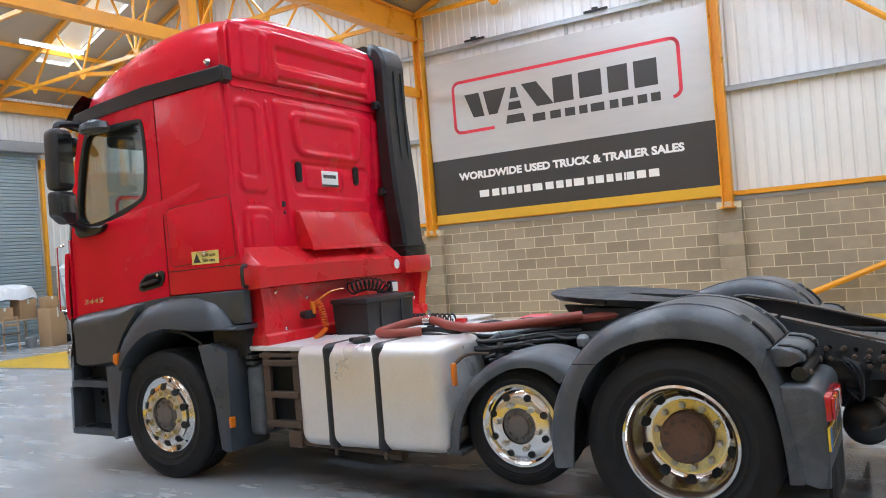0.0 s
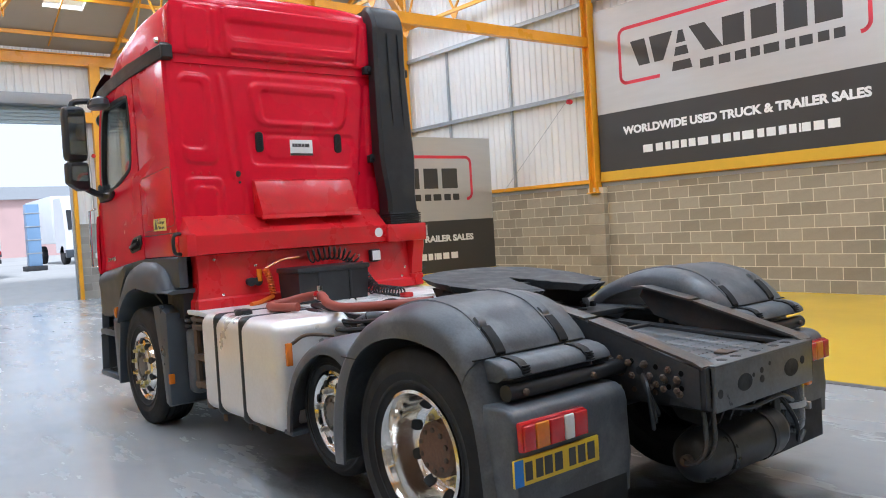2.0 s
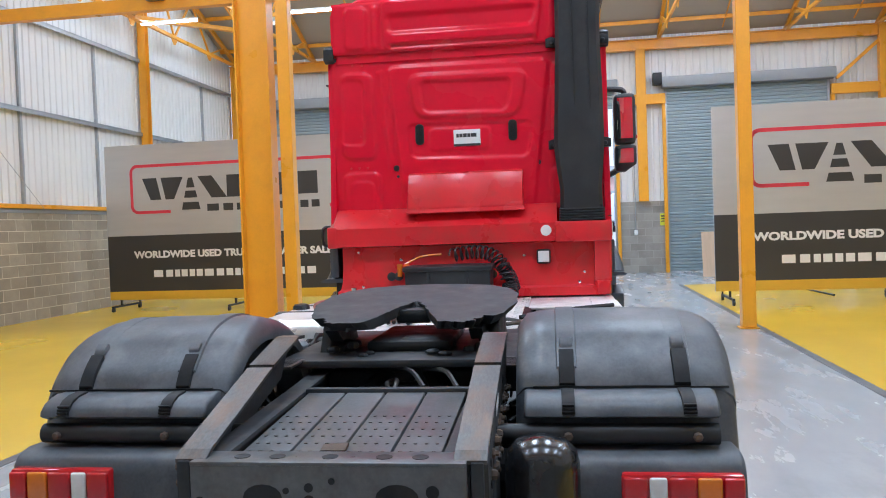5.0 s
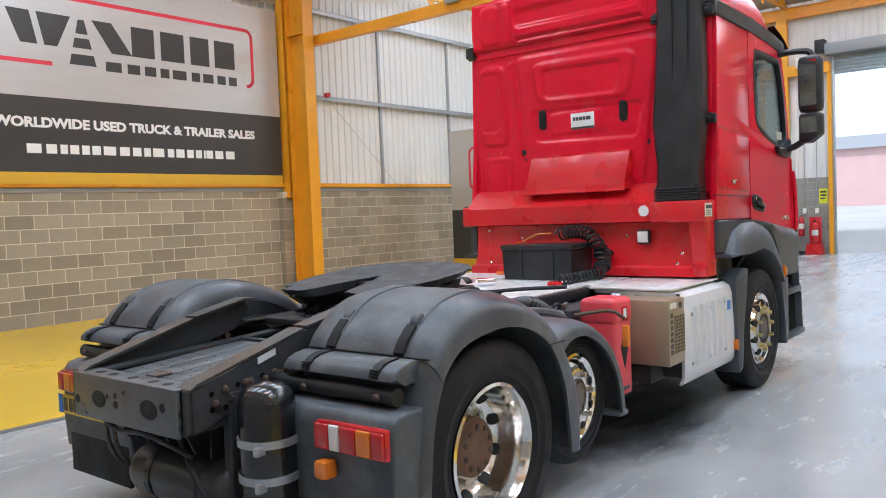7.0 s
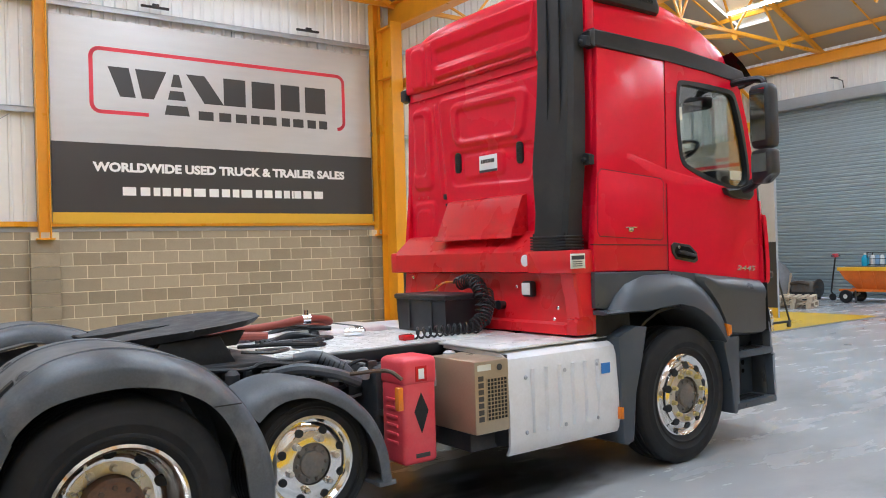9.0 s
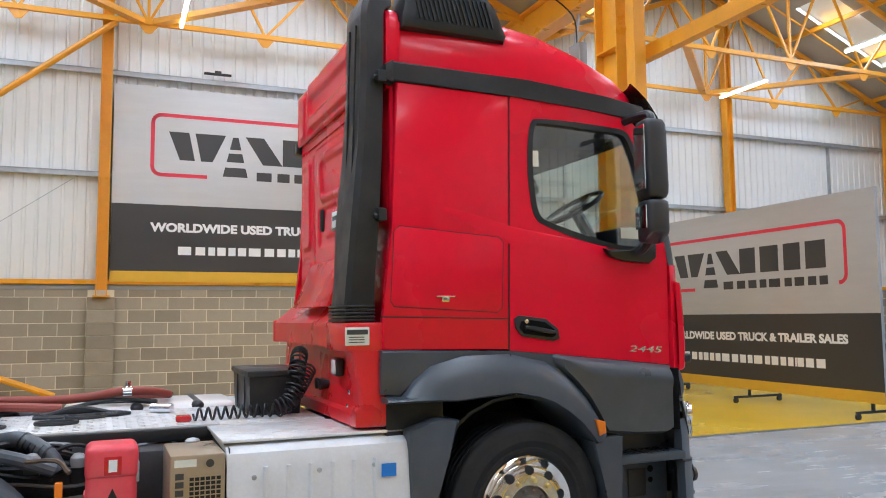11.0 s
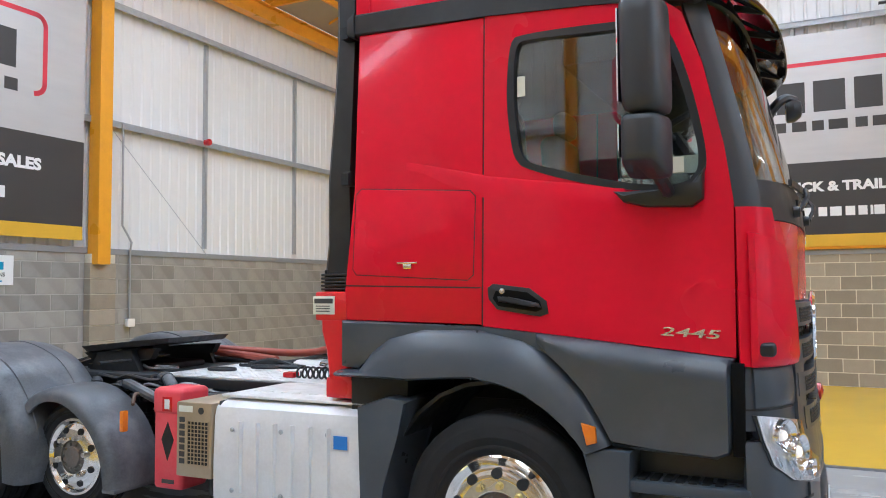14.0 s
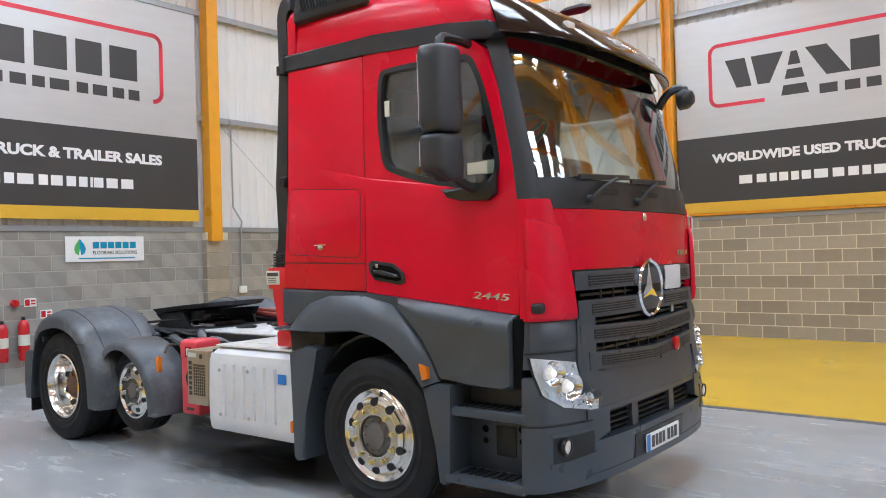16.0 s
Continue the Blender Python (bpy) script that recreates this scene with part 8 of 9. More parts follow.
tp("box_carrier", box(fresh(), -2.40, -2.12, -0.785, -0.43, 0.62, 0.66, 0.006), "chassis")
tp("battery_tray", box(fresh(), -2.42, -1.93, -0.72, -0.43, 0.42, 0.92, 0.03), "chassis")
tp("lift_pipe", tube(fresh(), [(-3.1, -0.62, 0.93), (-2.95, -0.75, 0.97), (-2.75, -0.8, 0.93), (-2.58, -0.78, 0.86)], 0.035, 10, 4), "mud_plastic")

# brackets, bolts and lines hung on the rails
rng = random.Random(23)
for s in (1, -1):
    for k, x in enumerate((-3.30, -3.02, -2.72, -2.45, -2.12)):
        if s > 0 and x > -2.6:
            continue
        pl = tp("rail_bracket", prism(fresh(), [(x, 0.70), (x + 0.22, 0.70), (x + 0.20, 0.93), (x + 0.02, 0.95)], "y", s * 0.44, s * 0.452, 0.004), "chassis")
        for i in range(5):
            tp("bolt", dome(fresh(), (x + 0.03 + 0.04 * i, s * 0.452, 0.74 + 0.16 * rng.random()), "y", 0.013, s * 0.014, 6), "rust" if i % 2 else "worn_steel", parent=pl)
        for i in range(4):
            tp("pierced_hole", lathe(fresh(), [(0.001, 0), (0.014, 0), (0.014, 0.0015), (0.001, 0.0015)], (x + 0.04 + 0.045 * i, s * 0.4525, 0.905 - 0.02 * (i % 2)), "y", 10, s), "grease", parent=pl)
    for k in range(7):
        x0 = -3.3 + rng.random() * 0.5
        z = 0.76 + 0.03 * k
        tp("air_line", tube(fresh(), [(x0, s * 0.47, z), (x0 + 0.3, s * (0.50 + 0.05 * rng.random()), z + 0.04 * rng.random()), (x0 + 0.6, s * (0.52 + 0.08 * rng.random()), z - 0.03), (x0 + 0.95, s * 0.47, z + 0.05 * rng.random())], 0.009 + 0.006 * rng.random(), 6, 4), "grease" if k % 3 else "rail_grey")
    duct = tp("flexible_duct", tube(fresh(), [(-2.86, s * 0.52, 0.99), (-2.74, s * 0.60, 1.0), (-2.62, s * 0.66, 0.93), (-2.56, s * 0.68, 0.84)], 0.042, 12, 5), "mud_plastic")
    for k in range(6):
        t = k / 5
        tp("duct_ring", tube(fresh(), [(-2.74 + 0.12 * t, s * (0.60 + 0.06 * t), 1.0 - 0.07 * t), (-2.733 + 0.12 * t, s * (0.604 + 0.06 * t), 0.996 - 0.07 * t)], 0.046, 12), "black_plastic", parent=duct)
    for x in (-4.28, -4.40, -4.52, -4.62, -4.72, -4.81, -4.90, -4.98):
        for z in (0.765, 0.825, 0.88):
            if z < 0.80 + (x + 5.07) * 0.35 and rng.random() < 0.8 and z > 0.72 + (x + 5.07) * 0.28:
                tp("web_bolt", dome(fresh(), (x + 0.02 * rng.random(), s * 0.481, z + 0.015 * rng.random()), "y", 0.017, s * 0.02, 6), "rust" if rng.random() < 0.7 else "worn_steel")
    for x, z in ((-4.95, 0.80), (-4.76, 0.86), (-4.55, 0.95), (-4.35, 1.0)):
        tp("web_hole", lathe(fresh(), [(0.001, 0), (0.02, 0), (0.02, 0.0015), (0.001, 0.0015)], (x, s * 0.4805, z), "y", 14, s), "grease")
    for k in range(4):
        x = -4.5 + 0.1 * k
        tp("air_line", tube(fresh(), [(x, s * 0.50, 0.72 + 0.05 * k), (x + 0.08, s * 0.58, 0.80 + 0.03 * k), (x - 0.02, s * 0.66, 0.86), (x + 0.1, s * 0.72, 0.80)], 0.012, 6, 4), "grease" if k % 2 else "black_plastic")
    tp("brake_chamber", lathe(fresh(), [(0.01, 0), (0.07, 0), (0.085, 0.03), (0.085, 0.09), (0.09, 0.095), (0.09, 0.11), (0.07, 0.15), (0.01, 0.16)], (-4.38, s * 0.60, 0.74), "x", 18), "hub")
    tp("slotted_step", box(fresh(), -4.10, -3.90, *yy(s * 0.44, s * 0.58), 1.0, 1.012, 0.003), "worn_steel")
    for k in range(6):
        tp("step_slot", box(fresh(), -4.09 + 0.031 * k, -4.077 + 0.031 * k, *yy(s * 0.455, s * 0.565), 1.0125, 1.0135), "grease")
# loose leads and coiled hose on the catwalk
for k in range(4):
    tp("cable_loop", tube(fresh(), [(-2.75 + 0.02 * k, 0.30 - 0.03 * k, 1.03), (-2.5, 0.34 - 0.03 * k, 1.035 + 0.012 * k), (-2.28, 0.28 - 0.02 * k, 1.03), (-2.24, 0.20, 1.03), (-2.4, 0.16 + 0.01 * k, 1.028), (-2.75, 0.18, 1.025)], 0.013, 6, 5), BLACK)
tp("hose_coupling", tube(fresh(), [(-2.05, 0.30, 1.04), (-1.93, 0.22, 1.04)], 0.032, 12), "chrome", "chrome hose coupling")
tp("release_handle", tube(fresh(), [(-3.15, -0.42, 1.06), (-3.0, -0.50, 1.05), (-2.85, -0.42, 1.05), (-2.9, -0.36, 1.05), (-3.05, -0.40, 1.055)], 0.011, 6, 4), "worn_steel", "bent steel release handle")

# valves, pipes and clamps below the catwalk edge
rng = random.Random(41)
for s in (-1, 1):
    for k in range(16):
        x, y, z = rng.uniform(-3.35, -2.35 if s < 0 else -2.7), s * rng.uniform(0.54, 0.72), rng.uniform(0.80, 0.95)
        if k % 3 == 0:
            tp("relay_valve", lathe(fresh(), [(0.005, 0), (0.035, 0), (0.04, 0.02), (0.04, 0.05), (0.025, 0.07), (0.005, 0.075)], (x, y, z), "z", 12), "rail_grey" if k % 2 else "chassis")
        elif k % 3 == 1:
            tp("pipe_clamp", box(fresh(), x, x + rng.uniform(0.03, 0.09), y - 0.02, y + 0.02, z, z + rng.uniform(0.03, 0.08), 0.006), "worn_steel" if k % 2 else "chassis")
        else:
            tp("brake_pipe", tube(fresh(), [(x, y, z), (x + 0.12, y + 0.02 * s, z + 0.05), (x + 0.25, y - 0.03 * s, z + 0.01), (x + 0.4, y - 0.06 * s, z - 0.02)], 0.012, 6, 4), "rail_grey" if k % 2 else "grease")
    tp("bent_rod", tube(fresh(), [(-3.45, s * 0.56, 1.0), (-3.2, s * 0.62, 0.985), (-3.1, s * 0.62, 1.01), (-2.9, s * 0.62, 0.985), (-2.75, s * 0.58, 0.99)], 0.012, 6, 3), "chassis")

# ---- loose things along the front wall and fixtures on the walls ----
M["cardboard"] = mat("cardboard", (0.42, 0.27, 0.14), 0.8, vary=0.08, scale=4, fine=90, bump=0.1, dirt=(0.30, 0.19, 0.10), dirt_amount=0.4)
M["pale_wood"] = mat("pale_plywood", (0.60, 0.45, 0.31), 0.6, vary=0.12, scale=2, fine=30, stretch=(6, 6, 0.6), bump=0.06)
M["pallet_wood"] = mat("rough_pallet_wood", (0.52, 0.43, 0.32), 0.8, vary=0.2, scale=3, fine=40, stretch=(1, 8, 8), bump=0.2)
M["drum_blue"] = mat("blue_drum_plastic", (0.02, 0.10, 0.42), 0.38, vary=0.1, dirt=(0.10, 0.16, 0.32), dirt_amount=0.35)
M["cart_orange"] = mat("orange_paint", (0.78, 0.17, 0.012), 0.4, vary=0.08, dirt=(0.45, 0.12, 0.03), dirt_amount=0.3, dirt_scale=5)
M["cart_yellow"] = mat("yellow_paint", (0.80, 0.42, 0.02), 0.4, vary=0.08)
M["sheet_white"] = mat("white_wrap", (0.74, 0.76, 0.78), 0.35, vary=0.08, bump=0.4, fine=14, scale=5)
M["tarp"] = mat("grey_tarpaulin", (0.17, 0.17, 0.175), 0.6, vary=0.15, bump=0.3, fine=12)
M["ext_red"] = mat("extinguisher_red", (0.52, 0.012, 0.016), 0.3, vary=0.06, coat=0.3)
M["bottle_blue"] = mat("blue_bottle", (0.01, 0.28, 0.46), 0.35, vary=0.08)
M["sign_yellow"] = mat("lime_sign", (0.70, 0.72, 0.03), 0.5, vary=0.05)
M["lorry_white"] = mat("white_lorry_body", (0.80, 0.81, 0.82), 0.4, vary=0.05, scale=1)
M["lorry_blue"] = mat("blue_lorry_cab", (0.24, 0.38, 0.58), 0.35, vary=0.08, scale=1)
M["shed"] = mat("pale_red_cladding", (0.62, 0.42, 0.40), 0.6, vary=0.08, scale=0.5)
M["yard"] = mat("yard_concrete", (0.46, 0.45, 0.43), 0.85, vary=0.12, scale=0.25, fine=3, bump=0.2, dirt=(0.32, 0.31, 0.30), dirt_amount=0.5, dirt_scale=0.2)
M["hedge"] = mat("far_foliage", (0.06, 0.09, 0.035), 0.9, vary=0.3, scale=2, bump=0.5)
M["black_band"] = mat("black_band", (0.03, 0.03, 0.03), 0.5, vary=0.1)


def put(name, bm, material, parent, label="", smooth=35):
    return part(name, bm, material, parent, label, smooth)


def wall_extinguisher(x, y, z, rz=0, tag="red fire extinguisher hung on the wall", h=0.5, r=0.075):
    e = thing("fire_extinguisher", tag, "fire extinguisher", "fire extinguishers", at=(x, y, z), rz=rz)
    put("cylinder", lathe(fresh(), [(0.01, 0), (r * 0.9, 0), (r, 0.02), (r, h * 0.8), (r * 0.8, h * 0.89), (r * 0.4, h * 0.94), (0.01, h * 0.94)], (0, 0, 0), "z", 18), "ext_red", e)
    put("label_band", lathe(fresh(), [(r + 0.0005, h * 0.35), (r + 0.002, h * 0.35), (r + 0.002, h * 0.6), (r + 0.0005, h * 0.6)], (0, 0, 0), "z", 18), "label_pale", e)
    put("valve", box(fresh(), -0.05, 0.03, -0.015, 0.015, h * 0.93, h * 1.02, 0.006), "black_plastic", e)
    put("hose", tube(fresh(), [(-0.04, 0, h * 0.97), (-0.09, 0.02, h * 0.8), (-0.09, 0.03, h * 0.4), (-0.085, 0.03, h * 0.2)], 0.012, 6, 4), "black_plastic", e)
    return e


def flat_sign(name, x, y, z, rz, w, h, ground, ink, label, shapes):
    """A thin sign in the plane x-z, its face towards -y. shapes: (x0, x1, z0, z1) of the plain bars on it."""
    s = thing(name, label, "sign", at=(x, y, z), rz=rz)
    put("board", box(fresh(), 0, w, 0, 0.006, 0, h, 0.001), ground, s, smooth=0)
    for a, b, c, d in shapes:
        put("print_bar", box(fresh(), a * w, b * w, -0.0015, 0.0, c * h, d * h), ink, s, smooth=0)
    return s


# left pier: drum, extinguishers on their stand, signs
JAMB = 2.30
d = thing("plastic_drum", "blue plastic drum standing beside the roller door", "drum", at=(16.9, JAMB + 1.68, 0))
prof = [(0.01, 0), (0.22, 0), (0.24, 0.03)]
for k in range(3):
    z = 0.05 + k * 0.21
    prof += [(0.245, z), (0.245, z + 0.16), (0.255, z + 0.175), (0.255, z + 0.195)]
prof += [(0.24, 0.68), (0.225, 0.70), (0.01, 0.69)]
put("barrel", lathe(fresh(), prof, (0, 0, 0), "z", 28), "drum_blue", d)
put("bung", lathe(fresh(), [(0.004, 0), (0.03, 0), (0.03, 0.02), (0.004, 0.02)], (0.1, 0.1, 0.69), "z", 12), "black_plastic", d)
st = thing("extinguisher_stand", "red floor stand for fire extinguishers", "stand", at=(16.95, JAMB + 0.42, 0))
put("base_box", loft(fresh(), [[(-0.15 * k, -0.22 * k, z), (0.15 * k, -0.22 * k, z), (0.15 * k, 0.22 * k, z), (-0.15 * k, 0.22 * k, z)] for z, k in ((0, 1.0), (0.06, 1.0), (0.30, 0.85))]), "ext_red", st)
put("back_post", box(fresh(), 0.08, 0.12, -0.16, 0.16, 0.3, 1.05, 0.006), "ext_red", st)
wall_extinguisher(16.90, JAMB + 0.40, 0.32, 180, "red fire extinguisher on a red stand", 0.62, 0.085)
wall_extinguisher(17.15, JAMB + 0.82, 0.52, 180, "red fire extinguisher hung on the block wall", 0.58, 0.08)
flat_sign("yellow_sign", XF - 0.012, JAMB + 0.37, 1.42, -90, 0.22, 0.42, "sign_yellow", "dark_print", "small lime yellow notice on the block wall", ((0.15, 0.85, 0.72, 0.85), (0.15, 0.85, 0.5, 0.62), (0.15, 0.7, 0.3, 0.4)))
br = thing("floor_brush", "long brush head lying against the wall", "brush", at=(17.05, JAMB + 1.0, 0))
put("brush_head", box(fresh(), -0.05, 0.05, -0.30, 0.30, 0.03, 0.09, 0.02), "black_plastic", br)
put("bristles", box(fresh(), -0.04, 0.04, -0.29, 0.29, 0.0, 0.04, 0.004), "black_band", br)
put("pole", tube(fresh(), [(0.0, 0.0, 0.08), (0.20, -0.25, 0.95)], 0.014, 8), "pale_wood", br)
for y, z in ((JAMB + 0.54, 4.1), (-2.95, 4.1)):
    al = thing("alarm_bell", "small red alarm on a grey wall rail", "alarm", "alarms", at=(XF - 0.22, y, z), rz=0)
    put("body", lathe(fresh(), [(0.004, -0.05), (0.05, -0.045), (0.06, -0.01), (0.05, 0.03), (0.05, 0.06), (0.004, 0.06)], (0, 0, 0), "x", 16), "ext_red", al)
for y in (JAMB + 0.42, JAMB + 0.75, -2.9):
    c = thing("conduit", "thin grey electrical conduit down the wall", "conduit", "conduits", kind="structure", at=(XF - 0.03, y, 0))
    put("pipe", tube(fresh(), [(0, 0, 1.3), (0, 0, 3.6), (-0.02, 0.03, 3.8), (-0.02, 0.03, 5.2)], 0.013, 6), "galv", c)
    put("switch", box(fresh(), -0.05, 0.0, -0.05, 0.05, 1.15, 1.3, 0.006), "white", c)
wb = thing("wall_box", "small white box on the yellow rail", "box", at=(XF - 0.26, JAMB + 0.75, 5.4))
put("case", box(fresh(), -0.05, 0.05, -0.11, 0.11, -0.14, 0.14, 0.01), "white", wb)
put("dial", lathe(fresh(), [(0.004, 0), (0.03, 0), (0.025, 0.01), (0.004, 0.012)], (-0.05, 0, 0.02), "x", 12, -1), "black_plastic", wb)
flat_sign("yellow_sign", XF - 0.012, -3.62, 1.42, -90, 0.18, 0.36, "sign_yellow", "dark_print", "small lime yellow notice on the block wall", ((0.15, 0.85, 0.72, 0.85), (0.15, 0.85, 0.5, 0.62), (0.15, 0.7, 0.3, 0.4)))
for y in (-6.1, -0.35, 6.4):
    la_ = thing("wall_lamp", "small lamp on a bracket above the roller door", "lamp", "wall lamps", at=(XF, y, 6.05))
    put("bracket", tube(fresh(), [(0, 0, -0.15), (-0.05, 0, 0.05), (-0.4, 0, 0.08)], 0.014, 6), "black_plastic", la_)
    put("head", box(fresh(), -0.62, -0.36, -0.05, 0.05, 0.06, 0.10, 0.008), "black_plastic", la_)

# orange spreader cart with its load
cart = thing("spreader_cart", "orange steel spreader cart on small wheels", "cart", at=(16.1, 5.0, 0))
put("hopper", loft(fresh(), [[(-a, -b, z), (a, -b, z), (a, b, z), (-a, b, z)] for z, a, b in ((0.30, 0.18, 0.45), (0.62, 0.36, 0.74), (0.84, 0.42, 0.86))]), "cart_orange", cart, smooth=0)
put("hopper_rim", loft(fresh(), [[(-a, -b, z), (a, -b, z), (a, b, z), (-a, b, z)] for z, a, b in ((0.84, 0.45, 0.89), (0.93, 0.45, 0.89))]), "cart_yellow", cart, smooth=0)
for y in (-0.35, 0.0, 0.35):
    put("hopper_stay", bar(fresh(), (-0.26, y, 0.35), (-0.44, y, 0.83), 0.05, 0.02), "cart_orange", cart)
for x in (-0.33, 0.33):
    put("side_rail", bar(fresh(), (x, -0.85, 0.33), (x, 0.9, 0.33), 0.06), "cart_orange", cart)
for x in (-0.36, 0.36):
    for y in (-0.62, 0.72):
        w_ = put("wheel", lathe(fresh(), [(0.06, -0.05), (0.15, -0.05), (0.17, -0.03), (0.17, 0.03), (0.15, 0.05), (0.06, 0.05)], (x, y, 0.17), "x", 22), "rubber", cart)
        put("rim", lathe(fresh(), [(0.005, -0.03), (0.07, -0.03), (0.07, 0.03), (0.005, 0.03)], (x, y, 0.17), "x", 14), "white", w_)
put("leg", bar(fresh(), (-0.4, 0.45, 0.33), (-0.4, 0.45, 0.01), 0.035), "worn_steel", cart)
lid_ = thing("boards_on_cart", "dark flat boards laid across the cart", "board", at=(16.1, 5.15, 0.935))
put("board", box(fresh(), -0.40, 0.40, -0.55, 0.55, 0.0, 0.02, 0.003), "tarp", lid_)
bt = thing("bottle", "blue plastic bottle on the cart", "bottle", at=(15.95, 5.3, 0.957))
put("body", lathe(fresh(), [(0.005, 0), (0.085, 0), (0.09, 0.02), (0.09, 0.20), (0.06, 0.26), (0.03, 0.29), (0.005, 0.29)], (0, 0, 0), "z", 18), "bottle_blue", bt)
put("cap", lathe(fresh(), [(0.005, 0.29), (0.032, 0.29), (0.032, 0.33), (0.005, 0.33)], (0, 0, 0), "z", 12), "white", bt)
cr = thing("bottle_crate", "black wire crate of bottles on the cart", "crate", at=(16.05, 4.97, 0.957))
for x in (-0.14, 0.14):
    for z in (0.03, 0.18, 0.34):
        put("rail", bar(fresh(), (x, -0.26, z), (x, 0.26, z), 0.016), "black_plastic", cr)
for y in (-0.26, 0.26):
    for z in (0.03, 0.34):
        put("rail", bar(fresh(), (-0.14, y, z), (0.14, y, z), 0.016), "black_plastic", cr)
    for x in (-0.14, 0.14):
        put("post", bar(fresh(), (x, y, 0.0), (x, y, 0.35), 0.018), "black_plastic", cr)
for k, c_ in enumerate(("lorry_blue", "white", "lorry_blue", "white")):
    put("bottle", lathe(fresh(), [(0.004, 0.0), (0.05, 0.0), (0.05, 0.22), (0.03, 0.27), (0.004, 0.27)], (-0.02, -0.18 + k * 0.12, 0.01), "z", 12), c_, cr)
cl = thing("folded_cloth", "yellow cloth crumpled on the cart", "cloth", at=(15.95, 4.6, 0.936))
put("cloth", loft(fresh(), [[(0.22 * k * math.cos(t) * (1 + 0.15 * math.sin(3 * t)), 0.20 * k * math.sin(t), z + 0.01 * math.sin(5 * t)) for t in [2 * math.pi * i / 20 for i in range(20)]] for z, k in ((0.012, 1.0), (0.05, 0.85), (0.075, 0.5), (0.08, 0.15))]), "sign_yellow", cl)
sc = thing("push_scooter", "black push scooter standing by the roller door", "scooter", at=(16.4, 6.15, 0), rz=95)
put("deck", box(fresh(), -0.55, 0.12, -0.07, 0.07, 0.08, 0.11, 0.012), "black_plastic", sc)
put("stem", tube(fresh(), [(0.2, 0, 0.10), (0.30, 0, 0.25), (0.16, 0, 1.20)], 0.022, 10), "black_plastic", sc)
put("handlebar", tube(fresh(), [(0.16, -0.26, 1.22), (0.16, 0.26, 1.22)], 0.018, 8), "black_plastic", sc)
put("grip_cover", box(fresh(), 0.11, 0.21, -0.10, 0.10, 1.18, 1.28, 0.02), "pink_red", sc)
for x in (-0.48, 0.26):
    put("wheel", lathe(fresh(), [(0.03, -0.02), (0.09, -0.02), (0.10, 0.0), (0.09, 0.02), (0.03, 0.02)], (x, 0, 0.10), "y", 18), "rubber", sc)


def pallet(x, y, z, rz):
    p = thing("pallet", "bare wooden pallet in a low stack", "pallet", "pallets", at=(x, y, z), rz=rz)
    for k in range(5):
        put("top_board", box(fresh(), -0.6, 0.6, -0.4 + k * 0.175, -0.4 + k * 0.175 + 0.10, 0.122, 0.144), "pallet_wood", p, smooth=0)
    for i in (-0.53, 0.0, 0.53):
        put("cross_board", box(fresh(), i - 0.05, i + 0.05, -0.4, 0.4, 0.1, 0.122), "pallet_wood", p, smooth=0)
        for j in (-0.35, 0.0, 0.35):
            put("block", box(fresh(), i - 0.07, i + 0.07, j - 0.05, j + 0.05, 0.022, 0.1), "pallet_wood", p, smooth=0)
    for j in (-0.35, 0.0, 0.35):
        put("foot_board", box(fresh(), -0.6, 0.6, j - 0.05, j + 0.05, 0.0, 0.022), "pallet_wood", p, smooth=0)
    return p


p0 = pallet(13.8, 5.95, 0, 20)
copy_thing(p0, pose(13.82, 5.96, 0.145, 0, 0, 23))
eng = thing("engine_block", "dark greasy engine block standing on the floor", "engine", at=(16.4, 7.2, 0))
put("sump", box(fresh(), -0.25, 0.25, -0.32, 0.32, 0.0, 0.22, 0.04), "grease", eng)
put("block", box(fresh(), -0.22, 0.22, -0.36, 0.30, 0.22, 0.52, 0.03), "hub", eng)
put("flywheel", lathe(fresh(), [(0.01, 0), (0.24, 0), (0.25, 0.02), (0.25, 0.05), (0.1, 0.07), (0.01, 0.07)], (0, -0.36, 0.34), "y", 24, -1), "worn_steel", eng)
put("manifold", tube(fresh(), [(-0.24, -0.25, 0.45), (-0.32, 0.0, 0.5), (-0.24, 0.28, 0.45)], 0.05, 10, 4), "rust", eng)
put("prop", bar(fresh(), (-0.2, 0.42, 0.0), (-0.1, 0.36, 0.75), 0.05, 0.04), "pale_wood", eng)
tp_ = thing("covered_heap", "grey sheet draped over a heap by the door", "sheet", at=(16.5, 8.1, 0))
put("sheet", loft(fresh(), [[(0.42 * k * math.cos(t), 0.62 * k * math.sin(t) * (1 + 0.06 * math.sin(4 * t)), z + 0.02 * math.sin(5 * t)) for t in [2 * math.pi * i / 24 for i in range(24)]] for z, k in ((0.02, 1.0), (0.3, 0.9), (0.65, 0.68), (0.95, 0.38), (1.08, 0.08))]), "tarp", tp_)

# right corner: panels, boxes, table, chair, ladder, wheel
for k, (y0, y1, h) in enumerate(((-5.15, -4.45, 1.22), (-5.55, -5.12, 1.25), (-5.68, -5.20, 1.24))):
    pn = thing("plywood_panel", "pale plywood panel leaning upright near the shutter", "panel", "plywood panels", at=(14.95 + 0.06 * k, 0, 0))
    put("panel", prism(fresh(), [(0.0, 0.0), (0.02, 0.0), (0.20, h), (0.18, h)], "y", y0, y1, 0.002), "pale_wood", pn, smooth=0)
wt = thing("work_table", "wooden table piled with things", "table", at=(15.7, -6.3, 0))
